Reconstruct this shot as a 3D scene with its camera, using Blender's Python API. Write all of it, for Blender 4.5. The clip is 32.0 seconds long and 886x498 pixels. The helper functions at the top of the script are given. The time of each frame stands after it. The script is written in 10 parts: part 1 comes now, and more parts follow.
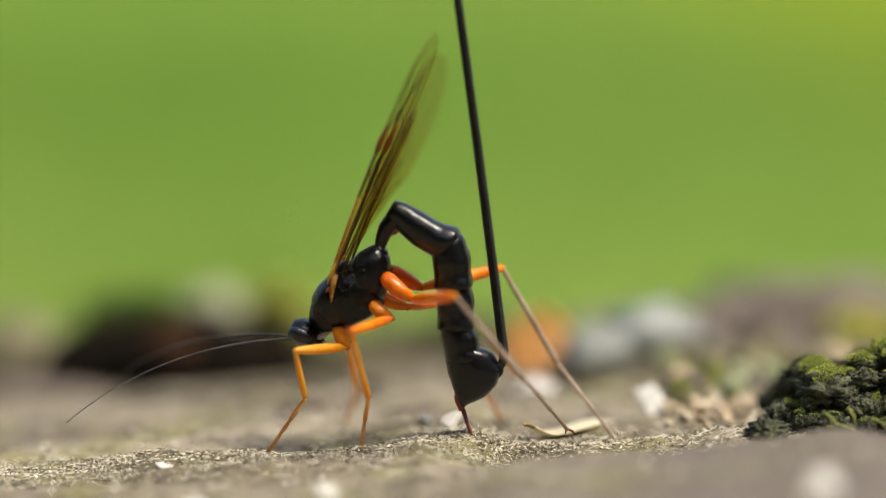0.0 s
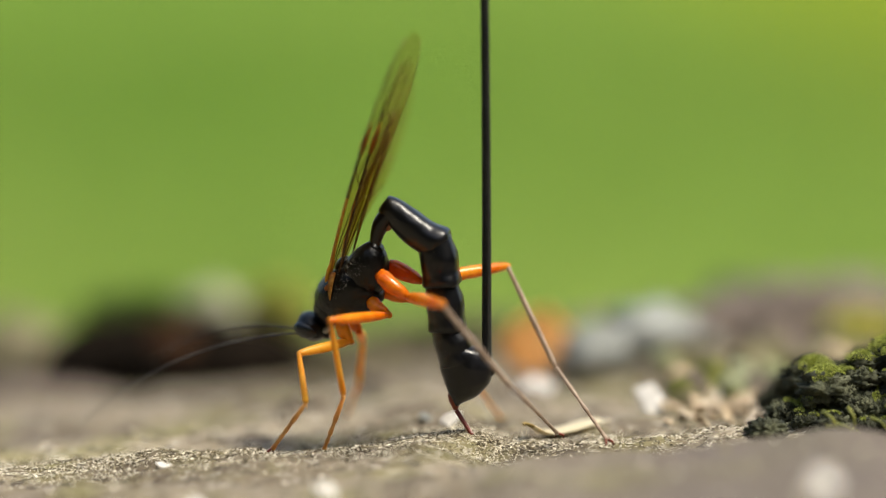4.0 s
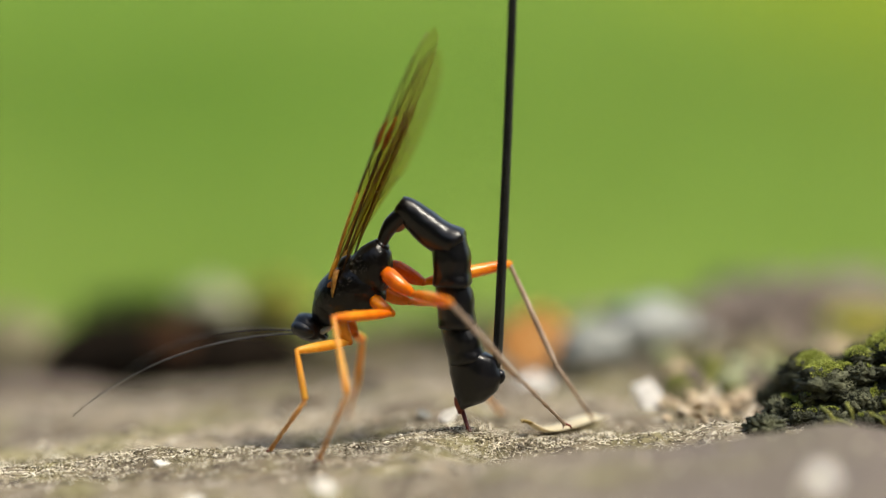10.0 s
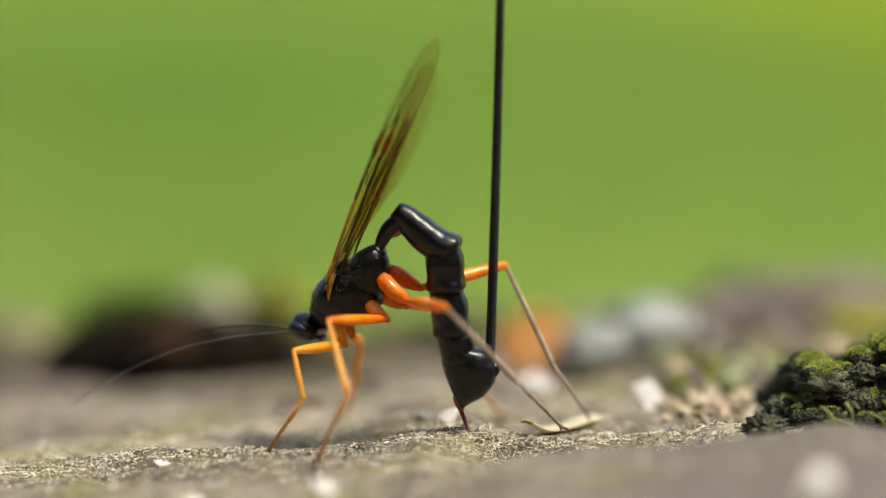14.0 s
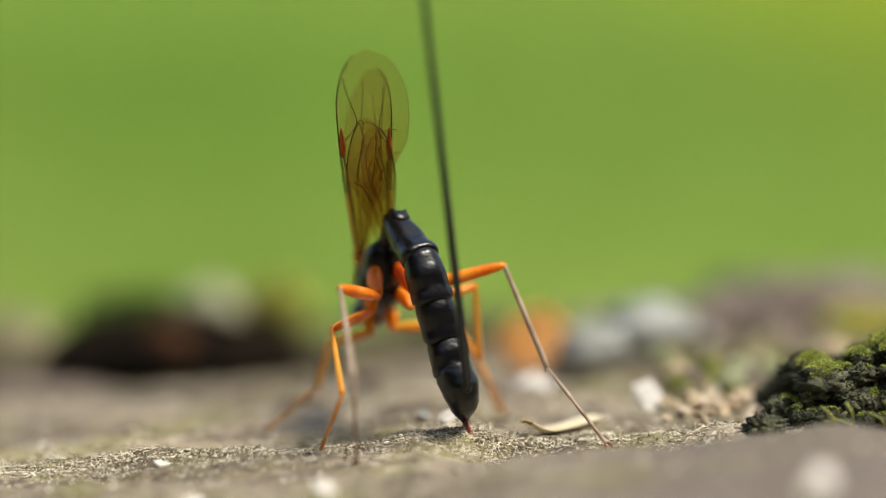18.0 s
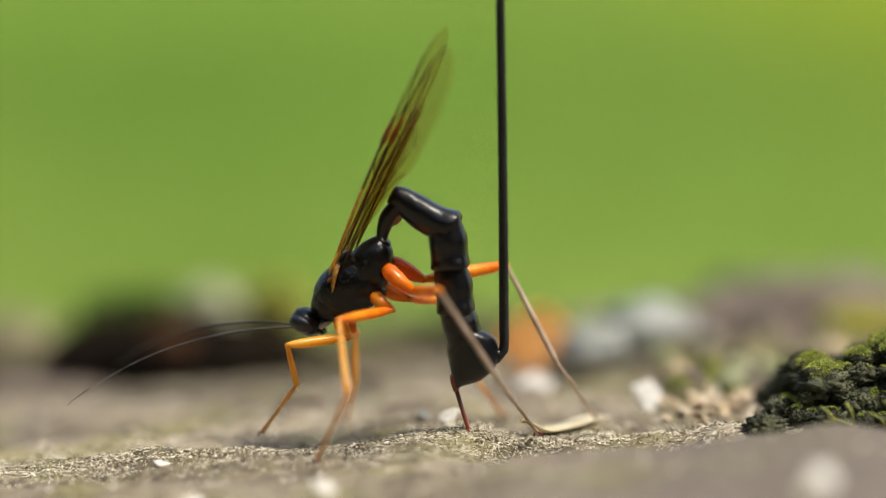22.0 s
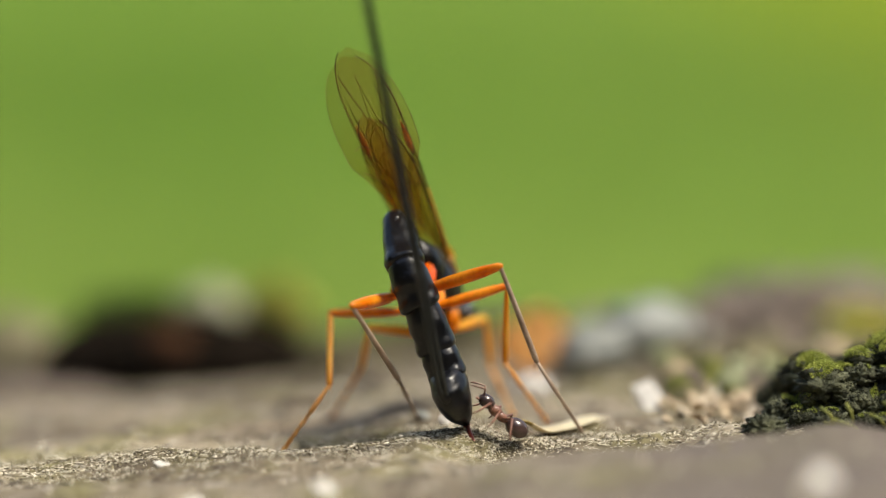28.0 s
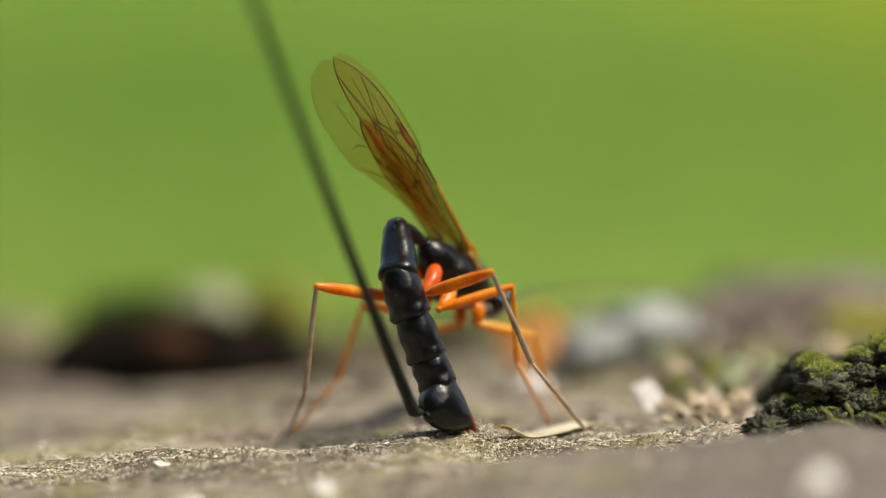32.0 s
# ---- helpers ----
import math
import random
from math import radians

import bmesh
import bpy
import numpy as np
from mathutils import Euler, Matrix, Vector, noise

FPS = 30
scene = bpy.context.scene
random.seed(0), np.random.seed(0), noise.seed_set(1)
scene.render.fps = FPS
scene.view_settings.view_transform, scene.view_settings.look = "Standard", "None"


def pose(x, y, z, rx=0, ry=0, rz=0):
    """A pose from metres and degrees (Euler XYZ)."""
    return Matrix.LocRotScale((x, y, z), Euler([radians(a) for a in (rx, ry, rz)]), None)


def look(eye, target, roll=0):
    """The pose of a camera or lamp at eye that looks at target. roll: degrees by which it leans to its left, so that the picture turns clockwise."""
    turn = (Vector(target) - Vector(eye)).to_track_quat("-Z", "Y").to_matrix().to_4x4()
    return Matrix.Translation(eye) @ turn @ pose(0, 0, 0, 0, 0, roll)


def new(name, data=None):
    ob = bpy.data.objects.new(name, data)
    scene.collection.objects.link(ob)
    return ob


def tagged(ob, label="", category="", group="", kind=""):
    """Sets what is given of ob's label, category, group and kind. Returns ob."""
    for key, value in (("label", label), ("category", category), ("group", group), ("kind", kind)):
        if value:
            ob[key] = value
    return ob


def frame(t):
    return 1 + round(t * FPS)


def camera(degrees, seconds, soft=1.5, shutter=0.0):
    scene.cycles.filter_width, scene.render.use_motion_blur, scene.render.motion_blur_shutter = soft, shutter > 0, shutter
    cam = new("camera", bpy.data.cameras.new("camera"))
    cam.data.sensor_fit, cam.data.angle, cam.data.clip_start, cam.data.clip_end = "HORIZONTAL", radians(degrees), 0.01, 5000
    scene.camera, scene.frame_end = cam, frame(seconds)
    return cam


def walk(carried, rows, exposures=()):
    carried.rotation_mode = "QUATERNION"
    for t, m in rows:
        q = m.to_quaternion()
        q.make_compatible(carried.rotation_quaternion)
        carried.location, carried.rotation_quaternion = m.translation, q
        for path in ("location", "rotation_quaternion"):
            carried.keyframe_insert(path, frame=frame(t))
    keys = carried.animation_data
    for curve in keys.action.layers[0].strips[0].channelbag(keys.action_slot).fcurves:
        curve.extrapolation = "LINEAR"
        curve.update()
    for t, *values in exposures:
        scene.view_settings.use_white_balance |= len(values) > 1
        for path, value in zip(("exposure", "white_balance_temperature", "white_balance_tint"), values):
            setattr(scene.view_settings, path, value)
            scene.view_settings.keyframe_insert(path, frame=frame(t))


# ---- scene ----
MM = 0.001


def at(x, y, z, rx=0, ry=0, rz=0):
    """A pose in millimetres and degrees."""
    return pose(x * MM, y * MM, z * MM, rx, ry, rz)


# ---- camera: on a tripod, nudged once between 3.5 and 5.5 s ----
cam = camera(14.30, 32.0, soft=1.25, shutter=0.5)
cam.data.dof.use_dof = True
cam.data.dof.focus_distance = 0.2498
cam.data.dof.aperture_fstop = 7.0
EYE = Vector((-1.76, -246.211, 45.163)) * MM


def aim(right, down, roll=0.0):
    """The camera's pose when the picture is shifted by a hair to the right or down."""
    tilt = radians(-7.5) + down * 0.00016
    turn = right * 0.00016
    way = Vector((-math.sin(turn) * math.cos(tilt), math.cos(turn) * math.cos(tilt), math.sin(tilt)))
    return look(EYE, EYE + way * 0.25, roll)


walk(cam, [(0.0, aim(5.5, 6.2, 0.23)), (2.0, aim(5.5, 6.4, 0.23)), (2.5, aim(5.5, 8.6, 0.23)), (3.0, aim(5.5, 8.2, 0.23)),
           (3.5, aim(5.5, 7.2, 0.23)), (4.3, aim(3, 3, 0.15)), (5.5, aim(-2, -4, 0)), (6.0, aim(-0.8, -2.5)), (6.5, aim(0, 0)),
           (7.5, aim(0, 0)), (24.0, aim(0, 0.4)), (26.0, aim(0, 1.2)), (32.0, aim(0, 1.4))],
     exposures=[(0.0, 1.01, 6750, 7), (25.0, 0.99, 6750, 7), (28.0, 0.91, 6800, 7), (32.0, 0.9, 6800, 7)])

# ---- light: soft high daylight from the right ----
world = bpy.data.worlds.new("daylight")
scene.world = world
world.use_nodes = True
nt = world.node_tree
sky = nt.nodes.new("ShaderNodeTexSky")
sky.sky_type, sky.sun_disc = "NISHITA", False
SUN_EL, SUN_AZ = radians(62), radians(116)
sky.sun_elevation, sky.sun_rotation = SUN_EL, SUN_AZ
sky.dust_density, sky.air_density = 3.0, 1.2
nt.links.new(sky.outputs[0], nt.nodes["Background"].inputs[0])
nt.nodes["Background"].inputs[1].default_value = 0.1
lamp = bpy.data.lights.new("sun", "SUN")
lamp.energy, lamp.angle, lamp.color = 2.3, radians(14), (1.0, 0.94, 0.84)
sun = new("sun", lamp)
toward = Vector((math.sin(SUN_AZ) * math.cos(SUN_EL), math.cos(SUN_AZ) * math.cos(SUN_EL), math.sin(SUN_EL)))
sun.matrix_world = look(toward * 5, (0, 0, 0))


# ---- materials ----
def mat(name, a, b, rough=0.5, scale=900.0, bump=0.3, fine=6000.0, detail=0.5, spec=0.5, coat=0.0, island=False, through_light=0.0, c=None):
    """A two-colour surface: patches at one scale, grain and relief at a finer one (scales in cycles a metre)."""
    m = bpy.data.materials.new(name)
    m.use_nodes = True
    n, link = m.node_tree.nodes, m.node_tree.links
    bsdf = n["Principled BSDF"]
    tc = n.new("ShaderNodeTexCoord")
    big, small = n.new("ShaderNodeTexNoise"), n.new("ShaderNodeTexNoise")
    big.inputs["Scale"].default_value, small.inputs["Scale"].default_value = scale, fine
    big.inputs["Detail"].default_value, small.inputs["Detail"].default_value = 5.0, 3.0
    ramp = n.new("ShaderNodeValToRGB")
    ramp.color_ramp.elements[0].position, ramp.color_ramp.elements[1].position = 0.36, 0.64
    ramp.color_ramp.elements[0].color, ramp.color_ramp.elements[1].color = (*a, 1), (*b, 1)
    if c:
        e = ramp.color_ramp.elements.new(0.5)
        e.color = (*c, 1)
    for t in (big, small):
        link.new(tc.outputs["Object"], t.inputs["Vector"])
    if island:
        geo = n.new("ShaderNodeNewGeometry")
        add = n.new("ShaderNodeMath")
        add.operation = "MULTIPLY_ADD"
        add.inputs[1].default_value, add.inputs[2].default_value = 0.75, 0.12
        link.new(geo.outputs["Random Per Island"], add.inputs[0])
        link.new(add.outputs[0], ramp.inputs[0])
    else:
        link.new(big.outputs[0], ramp.inputs[0])
    mix = n.new("ShaderNodeMix")
    mix.data_type, mix.blend_type = "RGBA", "MULTIPLY"
    mix.inputs[0].default_value = detail
    grey = n.new("ShaderNodeValToRGB")
    grey.color_ramp.elements[0].position, grey.color_ramp.elements[1].position = 0.3, 0.6
    grey.color_ramp.elements[0].color = (0.35, 0.33, 0.3, 1)
    link.new(small.outputs[0], grey.inputs[0])
    link.new(ramp.outputs[0], mix.inputs[6])
    link.new(grey.outputs[0], mix.inputs[7])
    link.new(mix.outputs[2], bsdf.inputs["Base Color"])
    bsdf.inputs["Roughness"].default_value = rough
    bsdf.inputs["Specular IOR Level"].default_value = spec
    bsdf.inputs["Coat Weight"].default_value = coat
    bsdf.inputs["Coat Roughness"].default_value = 0.15
    if bump:
        bp = n.new("ShaderNodeBump")
        bp.inputs["Strength"].default_value, bp.inputs["Distance"].default_value = bump, 0.15 * MM
        link.new(small.outputs[0], bp.inputs["Height"])
        link.new(bp.outputs[0], bsdf.inputs["Normal"])
    if through_light:
        tr = n.new("ShaderNodeBsdfTranslucent")
        link.new(mix.outputs[2], tr.inputs["Color"])
        mx = n.new("ShaderNodeMixShader")
        mx.inputs[0].default_value = through_light
        link.new(bsdf.outputs[0], mx.inputs[1])
        link.new(tr.outputs[0], mx.inputs[2])
        link.new(mx.outputs[0], n["Material Output"].inputs["Surface"])
    return m


CHITIN = mat("black_chitin", (0.0015, 0.0015, 0.002), (0.004, 0.004, 0.006), rough=0.3, scale=420, fine=1700, bump=0.34, detail=0.2, spec=0.45)
THORAX = mat("dull_black_chitin", (0.0022, 0.0017, 0.0015), (0.0045, 0.0035, 0.003), rough=0.28, scale=700, fine=2200, bump=0.55, detail=0.3, spec=0.36)
BELLY = mat("pale_brown_membrane", (0.14, 0.06, 0.03), (0.3, 0.14, 0.08), rough=0.4, scale=600, fine=7000, bump=0.2)
HAIR = mat("brown_grey_hair", (0.07, 0.06, 0.05), (0.2, 0.18, 0.15), rough=0.6, scale=900, fine=9000)
EYE_DARK = mat("compound_eye", (0.006, 0.007, 0.009), (0.014, 0.016, 0.02), rough=0.25, scale=600, fine=16000, bump=0.2, spec=0.6)
PALE = mat("pale_hair", (0.25, 0.23, 0.2), (0.5, 0.47, 0.4), rough=0.7, scale=900, fine=9000)
ORANGE = mat("orange_cuticle", (0.86, 0.19, 0.004), (0.98, 0.37, 0.02), rough=0.24, scale=420, fine=3000, bump=0.12, detail=0.22, through_light=0.3, spec=0.5)
RED_ORANGE = mat("red_orange_cuticle", (0.8, 0.1, 0.003), (0.96, 0.25, 0.012), rough=0.2, scale=450, fine=3000, bump=0.12, detail=0.22, through_light=0.28, spec=0.55)
AMBER = mat("amber_cuticle", (0.92, 0.4, 0.02), (0.98, 0.56, 0.07), rough=0.3, scale=420, fine=4000, bump=0.15, detail=0.18, through_light=0.42)
PINK_TAN = mat("pinkish_amber_cuticle", (0.84, 0.42, 0.1), (0.92, 0.56, 0.22), rough=0.35, scale=500, fine=5000, bump=0.2, detail=0.2, through_light=0.4)
FEELER = mat("grey_black_feeler", (0.04, 0.04, 0.04), (0.1, 0.1, 0.098), rough=0.5, scale=700, fine=6000, bump=0.3)
TAN = mat("tan_cuticle", (0.34, 0.235, 0.16), (0.54, 0.41, 0.31), rough=0.4, scale=500, fine=6000, bump=0.2, detail=0.3, through_light=0.15)
BRISTLE = mat("sheath_bristle", (0.005, 0.006, 0.005), (0.016, 0.018, 0.014), rough=0.55, scale=900, fine=9000, bump=0.6)
NEEDLE = mat("red_brown_needle", (0.13, 0.018, 0.008), (0.24, 0.04, 0.016), rough=0.3, scale=500, fine=6000, bump=0.1)
VEIN = mat("wing_vein", (0.05, 0.022, 0.007), (0.15, 0.065, 0.018), rough=0.4, scale=500, fine=6000, bump=0.1, through_light=0.3)
COSTA = mat("wing_costa", (0.6, 0.26, 0.03), (0.8, 0.4, 0.06), rough=0.4, scale=300, fine=6000, bump=0.1, through_light=0.4)
WING_ROOT = mat("wing_root", (0.8, 0.45, 0.04), (0.92, 0.62, 0.1), rough=0.4, scale=500, fine=6000, bump=0.1, detail=0.2, through_light=0.5)
HINGE = mat("golden_brown_hinge", (0.3, 0.13, 0.02), (0.6, 0.32, 0.06), rough=0.5, scale=1500, fine=6000, bump=0.5, through_light=0.3)
STIGMA = mat("wing_stigma", (0.42, 0.11, 0.012), (0.66, 0.25, 0.03), rough=0.4, scale=500, fine=6000, bump=0.1, through_light=0.5)
ANT_RED = mat("ant_red_brown", (0.15, 0.06, 0.04), (0.3, 0.14, 0.09), rough=0.35, scale=900, fine=9000, bump=0.2)
ANT_DARK = mat("ant_dark_brown", (0.045, 0.026, 0.024), (0.1, 0.058, 0.05), rough=0.22, scale=900, fine=9000, bump=0.1, spec=0.7)
CRUMB = mat("wood_crumbs", (0.11, 0.09, 0.06), (0.8, 0.74, 0.6), rough=0.9, scale=900, fine=7000, detail=0.2, island=True, c=(0.37, 0.32, 0.2), spec=0.15)
# dark bark, taken to near black to hold the shade under the ledge
SHADED_BARK = mat("shaded_rotten_bark", (0.003, 0.0022, 0.0015), (0.016, 0.011, 0.007), spec=0.1, rough=0.9, scale=180, fine=1800, bump=1.0, detail=0.7)
BARK_SIDE = mat("bark", (0.12, 0.095, 0.07), (0.27, 0.22, 0.165), rough=0.9, scale=60, fine=600, bump=1.0, detail=0.7)
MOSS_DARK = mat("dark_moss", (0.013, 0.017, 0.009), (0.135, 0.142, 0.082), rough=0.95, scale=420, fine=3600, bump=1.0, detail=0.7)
CAP_MOSS = mat("yellow_moss_cap", (0.34, 0.35, 0.06), (0.68, 0.65, 0.16), rough=0.95, scale=200, fine=3000, bump=0.6, detail=0.3)
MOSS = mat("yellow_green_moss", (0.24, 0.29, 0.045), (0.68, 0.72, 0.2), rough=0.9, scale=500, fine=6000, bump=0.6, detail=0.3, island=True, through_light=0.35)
LICHEN = mat("grey_lichen", (0.19, 0.205, 0.19), (0.41, 0.425, 0.4), rough=0.95, scale=200, fine=3000, bump=0.8, detail=0.4)
OLD_LICHEN = mat("grey_green_lichen", (0.22, 0.24, 0.13), (0.42, 0.44, 0.28), rough=0.95, scale=200, fine=3000, bump=0.6, detail=0.4)
WHITE = mat("bleached_chip", (0.6, 0.57, 0.52), (0.84, 0.81, 0.76), rough=0.8, scale=500, fine=5000, bump=0.4, detail=0.2)
OLIVE = mat("olive_bark", (0.11, 0.1, 0.055), (0.32, 0.285, 0.18), rough=0.95, scale=160, fine=2500, bump=0.8, detail=0.5, spec=0.1)
MAUVE_BARK = mat("mauve_brown_bark", (0.115, 0.094, 0.08), (0.28, 0.23, 0.195), rough=0.95, scale=120, fine=1500, bump=1.0, detail=0.5, spec=0.1)
OLIVE_DARK = mat("dark_olive_bark", (0.045, 0.04, 0.022), (0.15, 0.13, 0.08), rough=0.95, scale=140, fine=2500, bump=0.8, detail=0.5, spec=0.1)
MOSS_BROWN = mat("olive_moss", (0.09, 0.1, 0.025), (0.27, 0.27, 0.09), rough=0.95, scale=200, fine=3000, bump=0.8, detail=0.5, spec=0.1)
PALE_LICHEN = mat("cream_lichen", (0.3, 0.3, 0.19), (0.48, 0.47, 0.33), rough=0.95, scale=200, fine=3000, bump=0.6, detail=0.3)
MOSS_GREEN = mat("deep_green_moss", (0.05, 0.09, 0.015), (0.13, 0.18, 0.035), rough=0.95, scale=200, fine=3000, bump=0.8, detail=0.4)
MOSS_STALK = mat("moss_stalk", (0.1, 0.12, 0.02), (0.28, 0.28, 0.05), rough=0.7, scale=600, fine=4000, detail=0.3)
DRY_BARK = mat("dry_olive_bark", (0.15, 0.135, 0.08), (0.29, 0.26, 0.165), rough=0.95, scale=140, fine=2500, bump=0.8, detail=0.4, spec=0.1)
RED_ROT = mat("red_rotten_wood", (0.065, 0.03, 0.015), (0.12, 0.058, 0.03), rough=0.95, scale=200, fine=3000, bump=0.8, spec=0.1)
CRUMB_PALE = mat("pale_crumb", (0.6, 0.5, 0.38), (0.8, 0.7, 0.56), rough=0.9, scale=300, fine=3000, bump=0.5, detail=0.3)
FRASS = mat("tan_sawdust", (0.4, 0.3, 0.19), (0.68, 0.56, 0.4), rough=0.9, scale=300, fine=3000, bump=0.5, detail=0.4)
DEAD_LEAF = mat("orange_dead_leaf", (0.7, 0.34, 0.08), (0.84, 0.5, 0.18), rough=0.7, scale=150, fine=2500, bump=0.4, detail=0.2, through_light=0.5)
STRAW = mat("straw_blade", (0.68, 0.57, 0.36), (0.86, 0.79, 0.58), rough=0.55, scale=300, fine=4000, bump=0.3, detail=0.2, through_light=0.25, c=(0.79, 0.7, 0.48))
STRAW_TIP = mat("brown_blade_tip", (0.2, 0.09, 0.03), (0.4, 0.3, 0.06), rough=0.55, scale=900, fine=4000, bump=0.3)
UNSEEN_HEDGE = mat("unseen_hedge_leaf", (0.03, 0.06, 0.012), (0.07, 0.12, 0.02), rough=0.6, scale=4, fine=60, bump=0, detail=0.3)
GRASS = mat("grass_blades", (0.075, 0.16, 0.012), (0.15, 0.25, 0.02), rough=0.6, scale=3, fine=300, bump=0, detail=0.2, island=True, through_light=0.4)


def wood_material():
    """Old sawn wood gone grey: blotches of brown, mauve and olive, streaks along the grain, fine crumbs."""
    m = mat("weathered_wood", (0.165, 0.137, 0.1), (0.335, 0.292, 0.225), rough=0.95, scale=70, fine=3200, bump=0.6, detail=0.4, c=(0.25, 0.214, 0.161), spec=0.1)
    n, link = m.node_tree.nodes, m.node_tree.links
    bsdf = n["Principled BSDF"]
    old = bsdf.inputs["Base Color"].links[0].from_socket
    tc = n.new("ShaderNodeTexCoord")
    warp, streak, green = n.new("ShaderNodeMapping"), n.new("ShaderNodeTexNoise"), n.new("ShaderNodeTexNoise")
    warp.inputs["Scale"].default_value = (70, 620, 620)
    warp.inputs["Rotation"].default_value = (0, 0, 0.12)
    link.new(tc.outputs["Object"], warp.inputs[0])
    link.new(warp.outputs[0], streak.inputs["Vector"])
    streak.inputs["Scale"].default_value, streak.inputs["Detail"].default_value = 1.0, 6.0
    ramp = n.new("ShaderNodeValToRGB")
    ramp.color_ramp.elements[0].position, ramp.color_ramp.elements[1].position = 0.35, 0.62
    ramp.color_ramp.elements[0].color, ramp.color_ramp.elements[1].color = (0.42, 0.38, 0.36, 1), (1.25, 1.22, 1.15, 1)
    link.new(streak.outputs[0], ramp.inputs[0])
    mul = n.new("ShaderNodeMix")
    mul.data_type, mul.blend_type = "RGBA", "MULTIPLY"
    mul.inputs[0].default_value = 0.7
    link.new(old, mul.inputs[6])
    link.new(ramp.outputs[0], mul.inputs[7])
    link.new(tc.outputs["Object"], green.inputs["Vector"])
    green.inputs["Scale"].default_value, green.inputs["Detail"].default_value = 130, 6.0
    lim = n.new("ShaderNodeMapRange")
    lim.inputs["From Min"].default_value, lim.inputs["From Max"].default_value, lim.inputs["To Max"].default_value = 0.47, 0.66, 0.75
    link.new(green.outputs[0], lim.inputs["Value"])
    alga = n.new("ShaderNodeMix")
    alga.data_type = "RGBA"
    alga.inputs[7].default_value = (0.2, 0.185, 0.068, 1)
    link.new(lim.outputs[0], alga.inputs[0])
    link.new(mul.outputs[2], alga.inputs[6])
    last = alga.outputs[2]
    for scale, lo, hi, tone, amount in ((1500, 0.55, 0.64, (0.55, 0.51, 0.43, 1), 0.55), (1100, 0.54, 0.62, (0.045, 0.036, 0.03, 1), 0.8)):
        spot, cut, mixs = n.new("ShaderNodeTexNoise"), n.new("ShaderNodeMapRange"), n.new("ShaderNodeMix")
        mixs.data_type = "RGBA"
        spot.inputs["Scale"].default_value, spot.inputs["Detail"].default_value, spot.inputs["Roughness"].default_value = scale, 4.0, 0.65
        cut.inputs["From Min"].default_value, cut.inputs["From Max"].default_value, cut.inputs["To Max"].default_value = lo, hi, amount
        place = n.new("ShaderNodeMapping")
        place.inputs["Location"].default_value = (scale * 0.001, 0, 0)
        place.inputs["Scale"].default_value = (0.55, 1, 1)
        link.new(tc.outputs["Object"], place.inputs[0])
        link.new(place.outputs[0], spot.inputs["Vector"])
        link.new(spot.outputs[0], cut.inputs["Value"])
        link.new(cut.outputs[0], mixs.inputs[0])
        link.new(last, mixs.inputs[6])
        mixs.inputs[7].default_value = tone
        last = mixs.outputs[2]
    # darker mauve-grey blend, strongest at the front right, broken by noise
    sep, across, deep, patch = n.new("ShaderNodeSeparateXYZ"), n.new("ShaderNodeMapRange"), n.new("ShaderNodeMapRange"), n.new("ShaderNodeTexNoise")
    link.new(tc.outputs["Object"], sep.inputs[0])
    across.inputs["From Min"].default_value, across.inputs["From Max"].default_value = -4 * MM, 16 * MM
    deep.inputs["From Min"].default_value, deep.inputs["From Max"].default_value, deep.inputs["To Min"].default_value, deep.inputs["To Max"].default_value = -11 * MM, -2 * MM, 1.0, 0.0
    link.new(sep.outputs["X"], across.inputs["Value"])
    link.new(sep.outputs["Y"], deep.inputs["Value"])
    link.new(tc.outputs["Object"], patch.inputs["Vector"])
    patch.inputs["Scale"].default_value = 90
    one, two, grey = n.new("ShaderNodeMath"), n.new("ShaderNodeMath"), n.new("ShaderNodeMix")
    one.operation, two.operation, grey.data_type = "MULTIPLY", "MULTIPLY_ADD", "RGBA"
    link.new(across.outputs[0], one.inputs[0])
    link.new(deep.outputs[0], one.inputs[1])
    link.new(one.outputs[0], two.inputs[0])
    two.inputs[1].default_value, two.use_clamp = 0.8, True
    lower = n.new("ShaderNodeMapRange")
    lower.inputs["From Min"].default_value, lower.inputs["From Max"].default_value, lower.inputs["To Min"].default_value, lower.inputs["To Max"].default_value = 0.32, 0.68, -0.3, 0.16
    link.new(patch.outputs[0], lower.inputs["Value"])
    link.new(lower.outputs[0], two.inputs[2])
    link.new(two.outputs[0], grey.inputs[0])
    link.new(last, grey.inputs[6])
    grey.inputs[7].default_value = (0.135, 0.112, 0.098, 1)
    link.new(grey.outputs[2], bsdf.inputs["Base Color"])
    bp = n.new("ShaderNodeBump")
    bp.inputs["Strength"].default_value, bp.inputs["Distance"].default_value = 0.5, 0.25 * MM
    link.new(streak.outputs[0], bp.inputs["Height"])
    link.new(n["Bump"].outputs[0], bp.inputs["Normal"])
    link.new(bp.outputs[0], bsdf.inputs["Normal"])
    return m


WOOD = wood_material()


